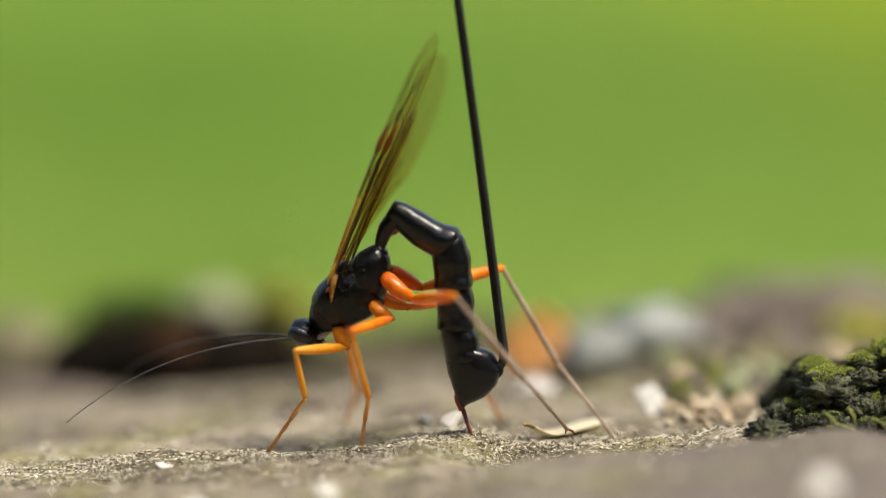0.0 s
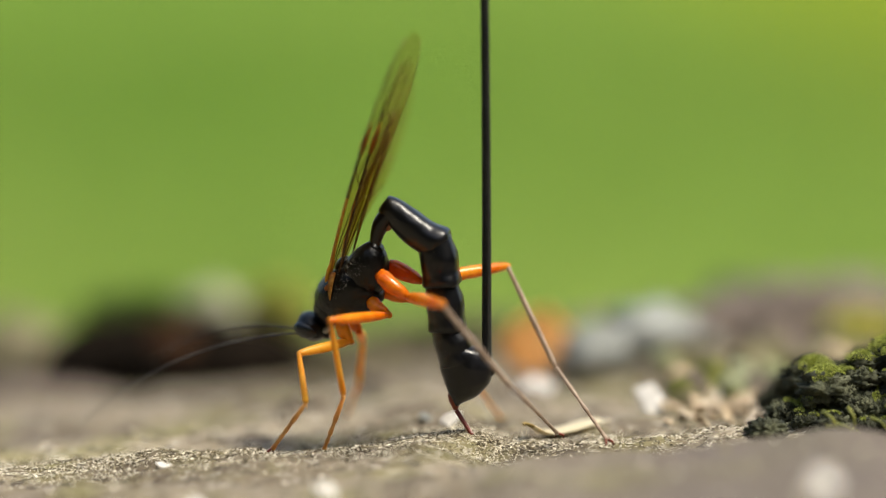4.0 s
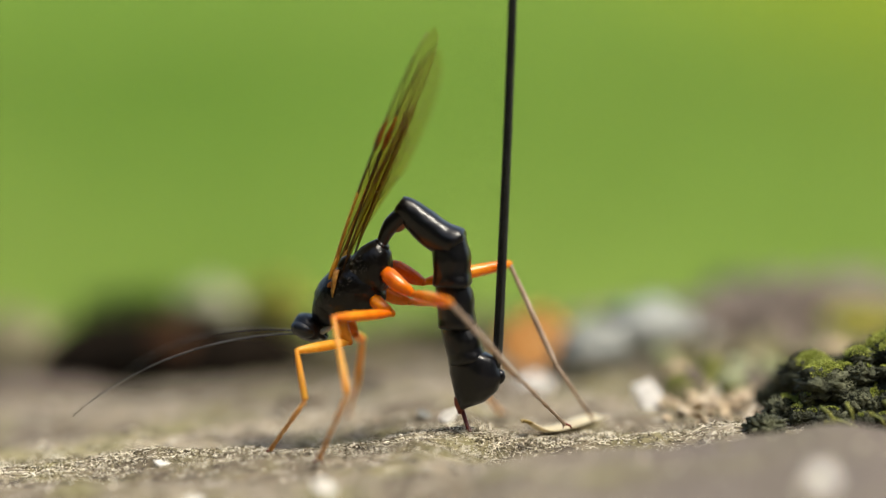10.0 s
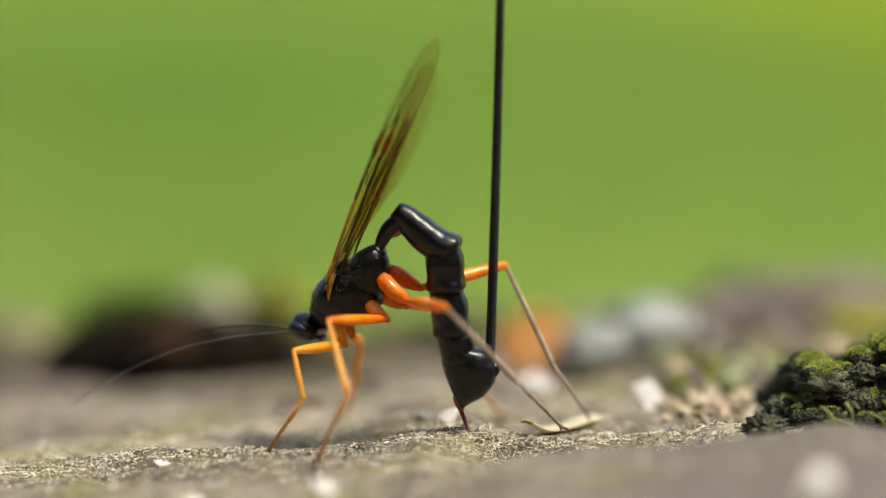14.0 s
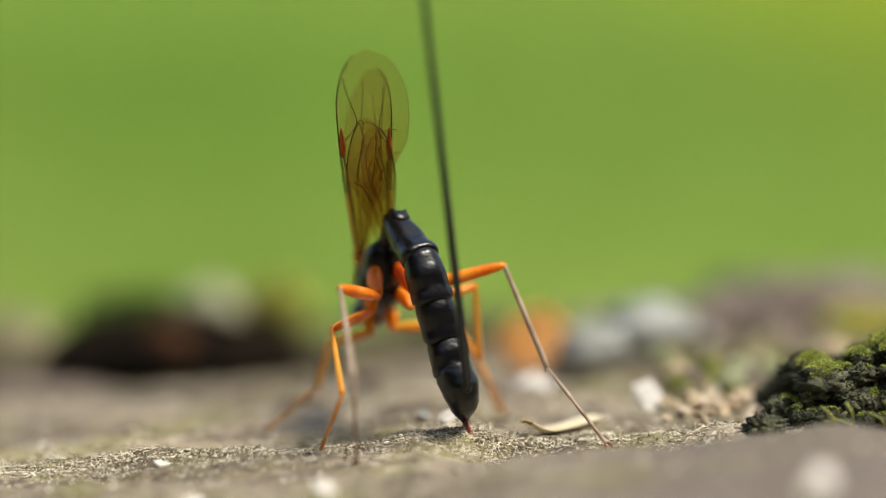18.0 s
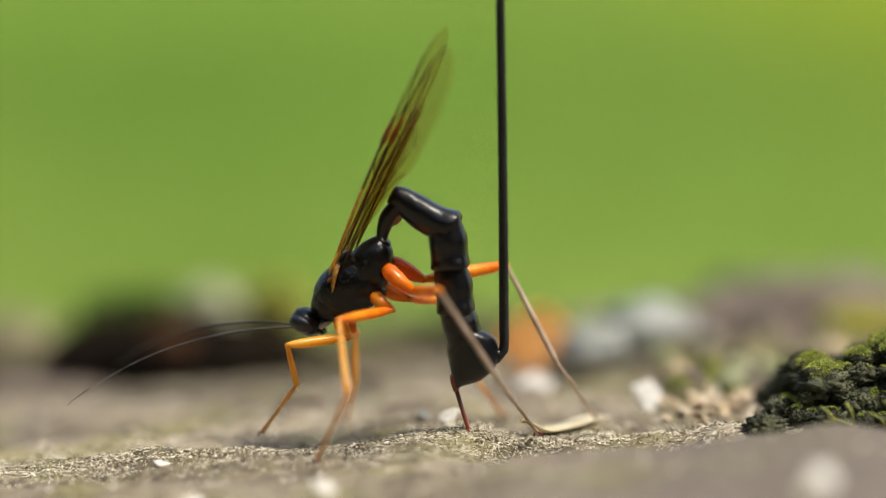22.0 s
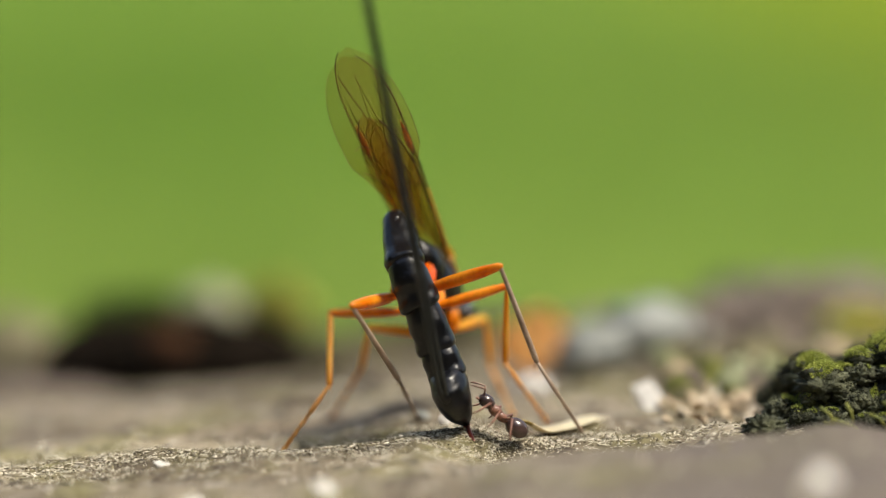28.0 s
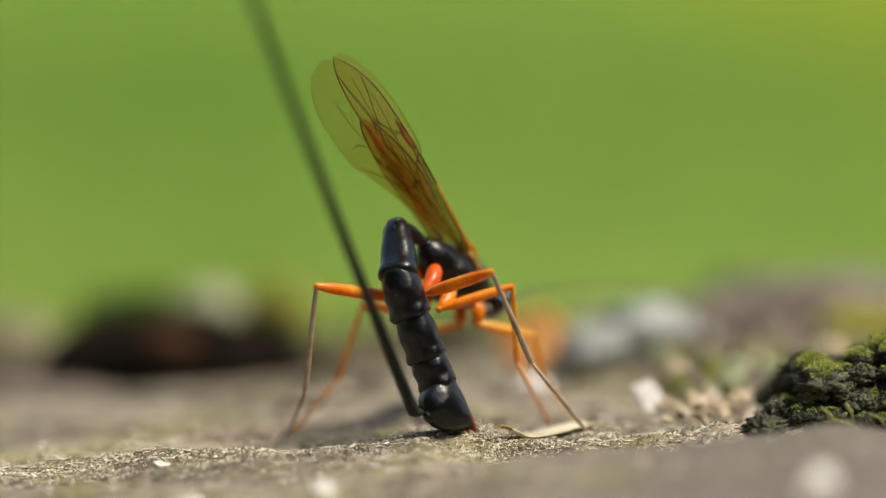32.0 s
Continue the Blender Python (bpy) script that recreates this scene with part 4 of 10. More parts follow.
            return (u * L, y, 0.12 * math.sin(v * 7 + 0.5) * math.sin(math.pi * u) + 0.1 * math.sin(u * 5) + up)
        WINGS.append((fore, fore.matrix_basis.copy()))
        part("wing_root", blob((0.75, fore_out(0.04) * 0.4, 0.06), (1.0, 0.42, 0.13), 16, 10, 0.15, 1.3), WING_ROOT, fore, "yellow-amber wing root")
        part("costa", tube([v_at(i / 20 * 0.34, 0.0) for i in range(21)], [0.15 - 0.06 * i / 20 for i in range(21)], 6), COSTA, fore, "amber front vein")
        part("costa_end", tube([v_at(0.33 + i / 24 * 0.65, 0.0) for i in range(25)], [0.085 - 0.05 * i / 24 for i in range(25)], 5), VEIN, fore, "brown outer front vein")
        stig = [v_at(0.5 + 0.15 * i / 8, 0.045) for i in range(9)]
        part("stigma", tube(stig, [0.05, 0.14, 0.2, 0.23, 0.22, 0.18, 0.14, 0.09, 0.04], 8), STIGMA, fore, "brown wing spot")
        for path, r in (([(0.02, 0.14), (0.2, 0.13), (0.4, 0.09), (0.53, 0.05)], 0.09),
                        ([(0.02, 0.36), (0.14, 0.38), (0.26, 0.42), (0.37, 0.44)], 0.06),
                        ([(0.37, 0.44), (0.395, 0.34), (0.43, 0.2), (0.47, 0.06)], 0.055),
                        ([(0.03, 0.58), (0.16, 0.63), (0.3, 0.7), (0.44, 0.78), (0.52, 0.93)], 0.055),
                        ([(0.37, 0.44), (0.38, 0.56), (0.375, 0.73)], 0.05),
                        ([(0.38, 0.58), (0.45, 0.63), (0.53, 0.62), (0.6, 0.6)], 0.05),
                        ([(0.415, 0.27), (0.48, 0.3), (0.55, 0.36), (0.61, 0.35), (0.665, 0.3)], 0.05),
                        ([(0.55, 0.36), (0.56, 0.48), (0.53, 0.62)], 0.045),
                        ([(0.58, 0.07), (0.62, 0.18), (0.665, 0.27), (0.72, 0.24), (0.8, 0.15), (0.88, 0.04)], 0.05),
                        ([(0.665, 0.27), (0.68, 0.33), (0.65, 0.36), (0.64, 0.31)], 0.04),
                        ([(0.665, 0.35), (0.665, 0.47), (0.63, 0.58), (0.6, 0.6)], 0.042),
                        ([(0.6, 0.6), (0.63, 0.72), (0.62, 0.84)], 0.042),
                        ([(0.68, 0.33), (0.78, 0.37), (0.88, 0.38)], 0.03),
                        ([(0.63, 0.6), (0.72, 0.64), (0.82, 0.66)], 0.03)):
            pts = [v_at(*p) for p in eased(path, 5)]
            part("vein", tube(pts, r * 0.72, 5), VEIN, fore)

        part("trailing_rim", tube([v_at(0.06 + 0.9 * i / 40, 1.0, 0.0) for i in range(41)], 0.015, 5), VEIN, fore, "thin brown rim of the wing")

        def hind_out(u):
            return -s * (0.5 * u - 1.4 * u + 1.25 * min(1, u / 0.6 + 0.05) * math.sqrt(max(0.0005, 1 - max(0, (u - 0.65) / 0.35) ** 2)))

        def hind_in(u):
            return -s * (0.5 * u - 1.4 * u - 1.25 * min(1, u / 0.6 + 0.05) * math.sqrt(max(0.0005, 1 - max(0, (u - 0.65) / 0.35) ** 2)))
        H = 13.2
        hind = part("hindwing", wing_sheet(hind_out, hind_in, H, 22, 7), MEMBRANE, wasp, "clear amber hindwing", at(2.7, 1.15 * s, 0.85, 0, 0, 180) @ (at(0, 0, 0, -8, -21.5, 4) if s > 0 else at(0, 0, 0, 18, -20, -8)))
        WINGS.append((hind, hind.matrix_basis.copy()))

        def h_at(u, v):
            a, b = hind_out(u), hind_in(u)
            return (u * H, a + (b - a) * v, 0.12 * math.sin(v * 7 + 0.5) * math.sin(math.pi * u) + 0.1 * math.sin(u * 5) + 0.02)
        part("trailing_rim", tube([h_at(0.06 + 0.9 * i / 30, 1.0) for i in range(31)], 0.015, 5), VEIN, hind, "thin brown rim of the wing")
        for path, r in (([(0.01, 0.0), (0.35, 0.0), (0.7, 0.0), (0.97, 0.02)], 0.07), ([(0.03, 0.3), (0.3, 0.34), (0.55, 0.3), (0.85, 0.4)], 0.05), ([(0.03, 0.6), (0.35, 0.66), (0.7, 0.8)], 0.045), ([(0.5, 0.0), (0.53, 0.3), (0.5, 0.72)], 0.045)):
            pts = []
            for (u0, v0), (u1, v1) in zip(path, path[1:]):
                pts += [h_at(u0 + (u1 - u0) * k / 6, v0 + (v1 - v0) * k / 6) for k in range(6)]
            pts.append(h_at(*path[-1]))
            part("vein", tube(pts, r * 0.75, 5), VEIN, hind)

    # abdomen: each ring along x from its joint; z is the under side of the bent abdomen
    def ring(length, r0, r1, flat=0.12, arch=0.0):
        def warp(p, i, w):
            u = p.x / length
            corner = max(0, math.cos(w + radians(38))) ** 8 + max(0, math.cos(w + radians(142))) ** 8
            flank = max(0, math.cos(w)) ** 12 + max(0, -math.cos(w)) ** 12
            k = 1 + 0.05 * corner * math.exp(-((u - 0.42) / 0.13) ** 2) + 0.09 * corner * math.exp(-((u - 0.9) / 0.1) ** 2) + 0.06 * flank * math.exp(-((u - 0.8) / 0.14) ** 2)
            k += 0.035 * noise.noise(p * 1.1 + Vector((length, 0, 0))) + 0.03 * noise.noise(p * 2.7)
            z = p.z * k
            if z < 0:
                z *= 1 - flat * (1 - abs(math.cos(w))) - 0.07 * math.exp(-((u - 0.62) / 0.15) ** 2) * (1 - abs(math.cos(w)))
            if p.z > 0 and u > 0.85:
                k *= 1 - 0.04 * (u - 0.85) / 0.2
            return Vector((p.x + 0.16 * corner * smooth_step(0.8, 1.0, u), p.y * k, z))
        secs = []
        for u, f in ((-0.22, 0.66), (-0.15, 0.8), (-0.08, 0.88), (0.0, 0.925), (0.08, 0.955), (0.16, 0.985), (0.26, 1.01), (0.36, 1.025), (0.46, 1.03), (0.56, 1.02), (0.66, 1.0), (0.74, 0.985), (0.82, 0.985), (0.89, 1.005), (0.95, 1.025), (1.0, 1.015), (1.03, 0.95), (1.05, 0.84), (1.06, 0.68)):
            r = r0 + (r1 - r0) * max(u, 0)
            secs.append((u * length, -arch * math.sin(math.pi * min(max(u, 0), 1)), r * f, r * f))
        return along(secs, 40, warp)
    horn = []
    for i in range(17):
        u = i / 16
        r = 0.4 + 0.34 * smooth_step(0.0, 0.8, u) - 0.2 * smooth_step(0.86, 1.0, u)
        horn.append(((-0.3 + 3.95 * u, 0, -0.5 * math.sin(math.pi * u) ** 1.1 + 0.1 * u), (0, r * 1.08, 0), (0, 0, r * 0.9)))
    first = part("petiole", loft(horn, 28, lambda p, i, w: p + Vector((0, 0.03, 0.03)) * noise.noise(p * 1.9)), CHITIN, wasp, "black curved first ring of the abdomen")
    WASP["petiole"] = first
    part("membrane", blob((2.5, 0, 0.08), (0.9, 0.5, 0.42), 16, 10, 0.1), BELLY, first, "pale brown skin under the bend")
    part("tubercle", blob((3.3, 0.45, -0.55), (0.3, 0.2, 0.2), 12, 8, 0.25, 1.0), CHITIN, first)
    part("tubercle", blob((3.3, -0.45, -0.55), (0.3, 0.2, 0.2), 12, 8, 0.25, 2.0), CHITIN, first)
    for name, length, r0, r1 in (("second_tergite", 3.95, 1.06, 1.38), ("third_tergite", 3.0, 1.36, 1.44), ("fourth_tergite", 3.0, 1.34, 1.4), ("fifth_tergite", 2.4, 1.3, 1.36)):
        WASP[name] = part("tergite", ring(length, r0, r1, *((0.15, -0.14) if name == "second_tergite" else (0.1, 0.08))), CHITIN, wasp, "glossy blue-black abdomen ring")
    for k, (name, length, r0, r1) in enumerate((("second_tergite", 3.95, 1.06, 1.38), ("third_tergite", 3.0, 1.36, 1.44), ("fourth_tergite", 3.0, 1.34, 1.4), ("fifth_tergite", 2.4, 1.3, 1.36))):
        verts, faces = [], []
        for _ in range(110):
            u, a = rnd.uniform(0.1, 0.98), rnd.uniform(0, 2 * math.pi)
            r = (r0 + (r1 - r0) * u) * 0.99
            n = Vector((rnd.uniform(0.5, 1.6), math.cos(a), math.sin(a))).normalized()
            p = Vector((u * length, r * math.cos(a), r * math.sin(a)))
            q = n.cross(Vector((0.3, 1, 0.2))).normalized() * 0.005
            o = len(verts)
            verts += [p - q, p + q, p + n * rnd.uniform(0.12, 0.26)]
            faces.append((o, o + 1, o + 2))
        tagged(part("hairs", (verts, faces), HAIR, WASP[name], "short brown-grey hairs"), kind="stuff")
    part("membrane", blob((1.5, 0, 0.72), (1.7, 0.75, 0.48), 16, 10, 0.1), BELLY, WASP["second_tergite"], "pale brown skin under the bend")
    sides = (((-0.45, 1.15), (-0.9, -1.15), 1.3), ((0.0, 1.3), (-0.6, -1.9), 1.4), ((0.55, 1.26), (-0.12, -2.3), 1.42), ((1.2, 1.06), (0.55, -2.6), 1.4), ((1.85, 0.8), (1.32, -2.54), 1.28),
             ((2.4, 0.54), (2.08, -2.1), 1.08), ((2.88, 0.32), (2.76, -1.34), 0.78), ((3.22, 0.15), (3.18, -0.6), 0.46), ((3.5, 0.05), (3.46, -0.22), 0.2))

    sides = [((x0, z0), (x1, z1), w) for x0, z0, x1, z1, w in eased([(*a, *b, w) for a, b, w in sides], 4)]

    def dents(p, i, w):
        k = 1 + 0.04 * noise.noise(p * 0.9) + 0.03 * noise.noise(p * 2.5) + 0.012 * math.sin(p.x * 5.5 + 0.6 * p.z)
        return Vector((p.x, p.y * k, p.z * k))
    tail = part("tail", loft([(((a[0] + b[0]) / 2, 0, (a[1] + b[1]) / 2), (0, w * 0.93, 0), ((a[0] - b[0]) / 2, 0, (a[1] - b[1]) / 2)) for a, b, w in sides], 32, dents), CHITIN, wasp, "swollen black tip of the abdomen")
    WASP["tail"] = tail
    part("ovipositor_base", tube([(2.3, 0, 0.16), (2.7, 0, 0.14), (3.1, 0, 0.06), (3.5, 0, -0.04), (3.75, 0, -0.06)], [0.3, 0.42, 0.38, 0.25, 0.15], 14), NEEDLE, tail, "dark red drill base")
    part("sheath_root", blob((0.62, 0, -2.4), (0.55, 0.42, 0.42), 14, 9), CHITIN, tail)
    WASP["ovipositor"] = part("ovipositor", tube([(0, 0, 0), (4, 0, 0), (9, 0, 0), (10, 0, 0)], [0.17, 0.13, 0.11, 0.02], 10), NEEDLE, wasp, "thin red-brown drilling needle")
    halves = []
    for k in (-1, 1):
        pts = [(-0.42, 0.1 * k, -1.15), (-0.4, 0.11 * k, -0.7), (-0.22, 0.12 * k, -0.28 + 0.05 * k), (0.15, 0.13 * k, -0.04 + 0.12 * k), (0.7, 0.17 * k, 0.03 + 0.14 * k)]
        pts += [(1.4 + 36.3 * i / 18, 0.15 * k * (1 - i / 40), 0.15 * k + 0.12 * math.sin(math.pi * (i + 1) / 19)) for i in range(19)]
        halves.append(tube(pts, [0.26, 0.27, 0.26, 0.24, 0.22] + [0.22 - 0.004 * i for i in range(19)], 9))
    WASP["sheath"] = part("sheath", joined(*halves), BRISTLE, wasp, "long black sheath halves held upright")

    # legs
    def spindle(length, profile_, n=14):
        return along([(u * length, 0, r, r) for u, r in profile_], n)
    dims = {"front": (4.6, 3.7, 4.7, 0.36, 0.2, 0.165), "middle": (5.5, 6.0, 5.8, 0.38, 0.2, 0.165), "hind": (6.9, 7.9, 7.4, 0.46, 0.19, 0.15)}
    hips = {("left", "front"): (6.3, 0.8, -3.0), ("left", "middle"): (2.3, 1.3, -3.7), ("left", "hind"): (0.2, 1.2, -3.8),
            ("right", "front"): (6.2, -0.8, -2.9), ("right", "middle"): (1.7, -1.3, -4.0), ("right", "hind"): (-0.1, -1.2, -3.7)}
    roots = {"front": (5.7, 0.75, -1.5), "middle": (2.6, 1.0, -2.0), "hind": (0.6, 0.85, -1.2)}
    for (side, row), hip in hips.items():
        F, T, S, rf, rt, rs = dims[row]
        sgn = 1 if side == "left" else -1
        root = Vector((roots[row][0], roots[row][1] * sgn, roots[row][2]))
        hip = Vector(hip)
        upper = RED_ORANGE if row == "hind" else ORANGE
        k = 0.6 if row == "hind" else 0.52
        mid = (root + hip) / 2 + Vector((0.1, 0.12 * sgn, 0))
        coxa = part("coxa", tube([root, root.lerp(mid, 0.35), mid, mid.lerp(hip, 0.6), hip], [k * 0.7, k * 0.98, k, k * 0.78, k * 0.45], 16), upper, wasp, "thick glossy orange hip joint")
        part("trochanter", blob(hip, (0.27, 0.27, 0.27), 12, 8), upper, coxa)
        femur = part("femur", spindle(F, ((-0.03, 0.12), (0.0, rf * 0.52), (0.05, rf * 0.58), (0.16, rf * 0.86), (0.35, rf), (0.6, rf * 1.0), (0.8, rf * 0.88), (0.93, rf * 0.7), (0.99, rf * 0.58), (1.03, 0.1))), ORANGE if row != "front" else AMBER, wasp, "orange thigh")
        tibia = part("tibia", spindle(T, ((-0.02, 0.08), (0.0, rt * 0.85), (0.06, rt * 0.8), (0.3, rt), (0.7, rt * 1.12), (0.95, rt * 1.15), (1.0, rt * 0.9), (1.01, 0.05))), TAN if row == "hind" else AMBER, wasp, "tan shin" if row == "hind" else "amber shin")
        part("spur", tube([(T * 0.985, 0.05, -0.1), (T * 0.985 + 0.45, 0.1, -0.34)], [0.05, 0.015], 6), TAN if row == "hind" else AMBER, tibia)
        part("spur", tube([(T * 0.985, -0.05, -0.1), (T * 0.985 + 0.4, -0.14, -0.3)], [0.05, 0.015], 6), TAN if row == "hind" else AMBER, tibia)
        secs, u = [], 0.0
        for frac, rr in ((0.42, 1.1), (0.21, 1.0), (0.14, 0.95), (0.09, 0.95), (0.14, 1.1)):
            secs += [(u * S, 0, rs * 0.7 * rr, rs * 0.7 * rr), ((u + frac * 0.8) * S, 0, rs * rr, rs * rr), ((u + frac * 0.99) * S, 0, rs * 0.9 * rr, rs * 0.9 * rr)]
            u += frac
        tarsus = part("tarsus", along(secs, 10), TAN if row == "hind" else PINK_TAN, wasp, "jointed tan foot" if row == "hind" else "jointed pinkish amber foot")
        for q in (1, -1):
            part("claw", tube([(S * 0.98, 0.05 * q, 0), (S + 0.25, 0.3 * q, 0.05), (S + 0.42, 0.36 * q, -0.12)], [0.1, 0.085, 0.03], 6), NEEDLE, tarsus, "red-brown claw")
        for name, ob in (("femur", femur), ("tibia", tibia), ("tarsus", tarsus)):
            WASP[side + "_" + row + "_" + name] = ob


build_wasp()


# ---- the ant ----
def build_ant():
    """A small red-brown ant, its head towards x."""
    ant = tagged(new("ant"), "small red-brown ant walking past the drilling wasp", "ant")
    part("thorax", joined(blob((0.35, 0, 0.95), (0.58, 0.38, 0.4), 14, 9), blob((-0.25, 0, 0.85), (0.52, 0.34, 0.34), 14, 9)), ANT_RED, ant)
    part("petiole", blob((-0.8, 0, 0.8), (0.2, 0.17, 0.26), 10, 7), ANT_RED, ant)
    part("gaster", blob((-1.6, 0, 0.85), (0.9, 0.7, 0.68), 20, 12), ANT_DARK, ant, "shiny dark abdomen")
    head = part("head", blob((1.25, 0, 1.15), (0.66, 0.56, 0.5), 16, 10), ANT_DARK, ant)
    for s in (1, -1):
        part("mandible", tube([(1.65, 0.2 * s, 1.05), (1.95, 0.15 * s, 0.95), (2.05, 0.02 * s, 0.92)], [0.12, 0.08, 0.02], 6), ANT_RED, head)
        part("antenna", tube([(1.6, 0.2 * s, 1.3), (1.9, 0.6 * s, 1.9), (2.5, 0.7 * s, 1.7), (2.9, 0.65 * s, 1.5)], [0.06, 0.05, 0.06, 0.05], 6), ANT_RED, head)
        part("eye", blob((1.3, 0.4 * s, 1.25), (0.12, 0.08, 0.1), 8, 6), EYE_DARK, head)
        for x0, dx in ((0.6, 0.9), (0.1, 0.1), (-0.35, -1.0)):
            part("leg", tube([(x0, 0.2 * s, 0.8), (x0 + dx * 0.5, 0.9 * s, 1.3), (x0 + dx, 1.35 * s, 0.35), (x0 + dx * 1.3, 1.6 * s, 0.0)], [0.1, 0.11, 0.07, 0.035], 6), ANT_RED, ant)
    return ant


ANT = build_ant()


def motions():
    # the wasp turns round its drilling point; each part goes in the wasp's own space
    walk(WASP["wasp"], [
        (0, at(-6.4, 0.54, 12.48, -7.9, 44.5, 163.7)), (0.5, at(-6.18, 0.54, 12.28, -5.8, 43.6, 166.6)), (1, at(-6.28, 0.54, 12.24, -4.6, 43.8, 168.3)),
        (1.5, at(-6.36, 0.54, 12.48, -1.5, 44.8, 172.8)), (2, at(-6.56, 0.54, 12.64, -0.9, 47.2, 173.8)), (2.5, at(-6.5, 0.7, 12.52, -19.8, 47.3, 147.4)),
        (3, at(-6.13, 0.86, 11.99, -15.9, 41.7, 148.9)), (3.5, at(-6.49, 0.86, 12.51, -18.7, 44.5, 146.3)), (5.5, at(-6.78, 0.86, 12.72, -14.9, 45.6, 151.6)),
        (6, at(-6.62, 0.65, 12.66, -5.2, 47.3, 166.9)), (6.5, at(-6.74, 0.59, 12.51, -0.2, 48, 174.2)), (7, at(-6.38, 0.54, 12.16, -8.4, 42, 162.6)),
        (7.5, at(-6.24, 0.43, 12.29, -9.5, 43.5, 162.4)), (8, at(-6.54, 0.32, 12.02, -9.1, 41.8, 163.5)), (8.5, at(-6.34, 0.38, 12.36, -3.5, 43.3, 171.4)),
        (9, at(-6.42, 0.43, 12.01, -9.8, 42.1, 161.6)), (9.5, at(-6.08, 0.65, 12.02, -16, 40.2, 150.1)), (10, at(-6.11, 0.86, 12.56, -8.5, 44.6, 160)),
        (10.5, at(-6.2, 0.65, 12.12, -16, 41.8, 150.7)), (11, at(-6.3, 0.43, 12.29, -2.7, 43.7, 172.2)), (11.5, at(-6.4, 0.43, 12.41, 10.7, 45, -169)),
        (12, at(-6.38, 0.43, 12.21, -2.5, 43.2, 172.3)), (12.5, at(-6.24, 0.54, 12.5, 0.2, 44.4, 175.3)), (13, at(-6.1, 0.65, 11.98, -10.6, 43, 158.7)),
        (13.5, at(-6.38, 0.76, 12.23, -18.3, 43.5, 147.3)), (14, at(-6.31, 0.86, 12.19, -12.5, 41.9, 153.7)), (14.5, at(-6.54, 0.86, 12.68, -11.6, 43.4, 155.3)),
        (16.5, at(-5.79, 3.56, 12.28, -10.9, 39.1, 128.1)), (17, at(-6.72, 5.99, 12.33, -4.6, 35.7, 97.2)), (18, at(-5.99, 5.9, 11.97, -5.1, 40.5, 100.2)),
        (19, at(-5.58, 5.71, 12.04, -5.5, 44.5, 105.2)), (20, at(-5.45, 5.37, 12.04, -4.1, 41.6, 113.8)), (21, at(-5.6, 4.15, 12.73, -3.5, 41.6, 132.7)),
        (21.5, at(-6.06, 0.54, 12.52, -3, 43.9, 170.7)), (22, at(-6.02, 0.76, 12.85, -8.1, 43, 161.2)), (22.5, at(-5.27, 3.99, 12.75, -6, 30.4, 128.2)),
        (23, at(-5.17, 5.47, 12.27, 0.6, 39.6, 118.9)), (23.9, at(-5.21, 5.61, 11.89, -0.9, 37.4, 113.8)), (24, at(-5.21, 5.62, 11.85, -1.1, 37.2, 113.2)),
        (24.1, at(-5.21, 5.6, 11.85, -0.9, 37, 114)), (25, at(-5.17, 5.37, 11.88, 0.6, 35.1, 121)), (25.5, at(-5.3, 5.62, 12.01, -0.5, 37.1, 114.1)),
        (27.5, at(-4.53, 6.19, 12.14, -6.8, 42.1, 77)), (28, at(-3.67, 6.06, 11.95, -10.7, 40.6, 61.9)), (28.3, at(-4.2, 5.83, 12.88, -10.5, 35.2, 52.2)),
        (28.5, at(-4.04, 5.66, 12.9, -9.6, 33.3, 48.9)), (29, at(-3.51, 5.66, 12, -9.4, 31.1, 48.3)), (30, at(-3.14, 5.83, 11.82, -9.9, 32.7, 52.1)),
        (31, at(-3.14, 5.75, 12.2, -8.6, 30.2, 51.3)), (31.5, at(-3.34, 5.47, 12.56, -9.7, 33.4, 44.7)), (32, at(-2.94, 5.37, 12.08, -8.9, 32.2, 43.7)),])
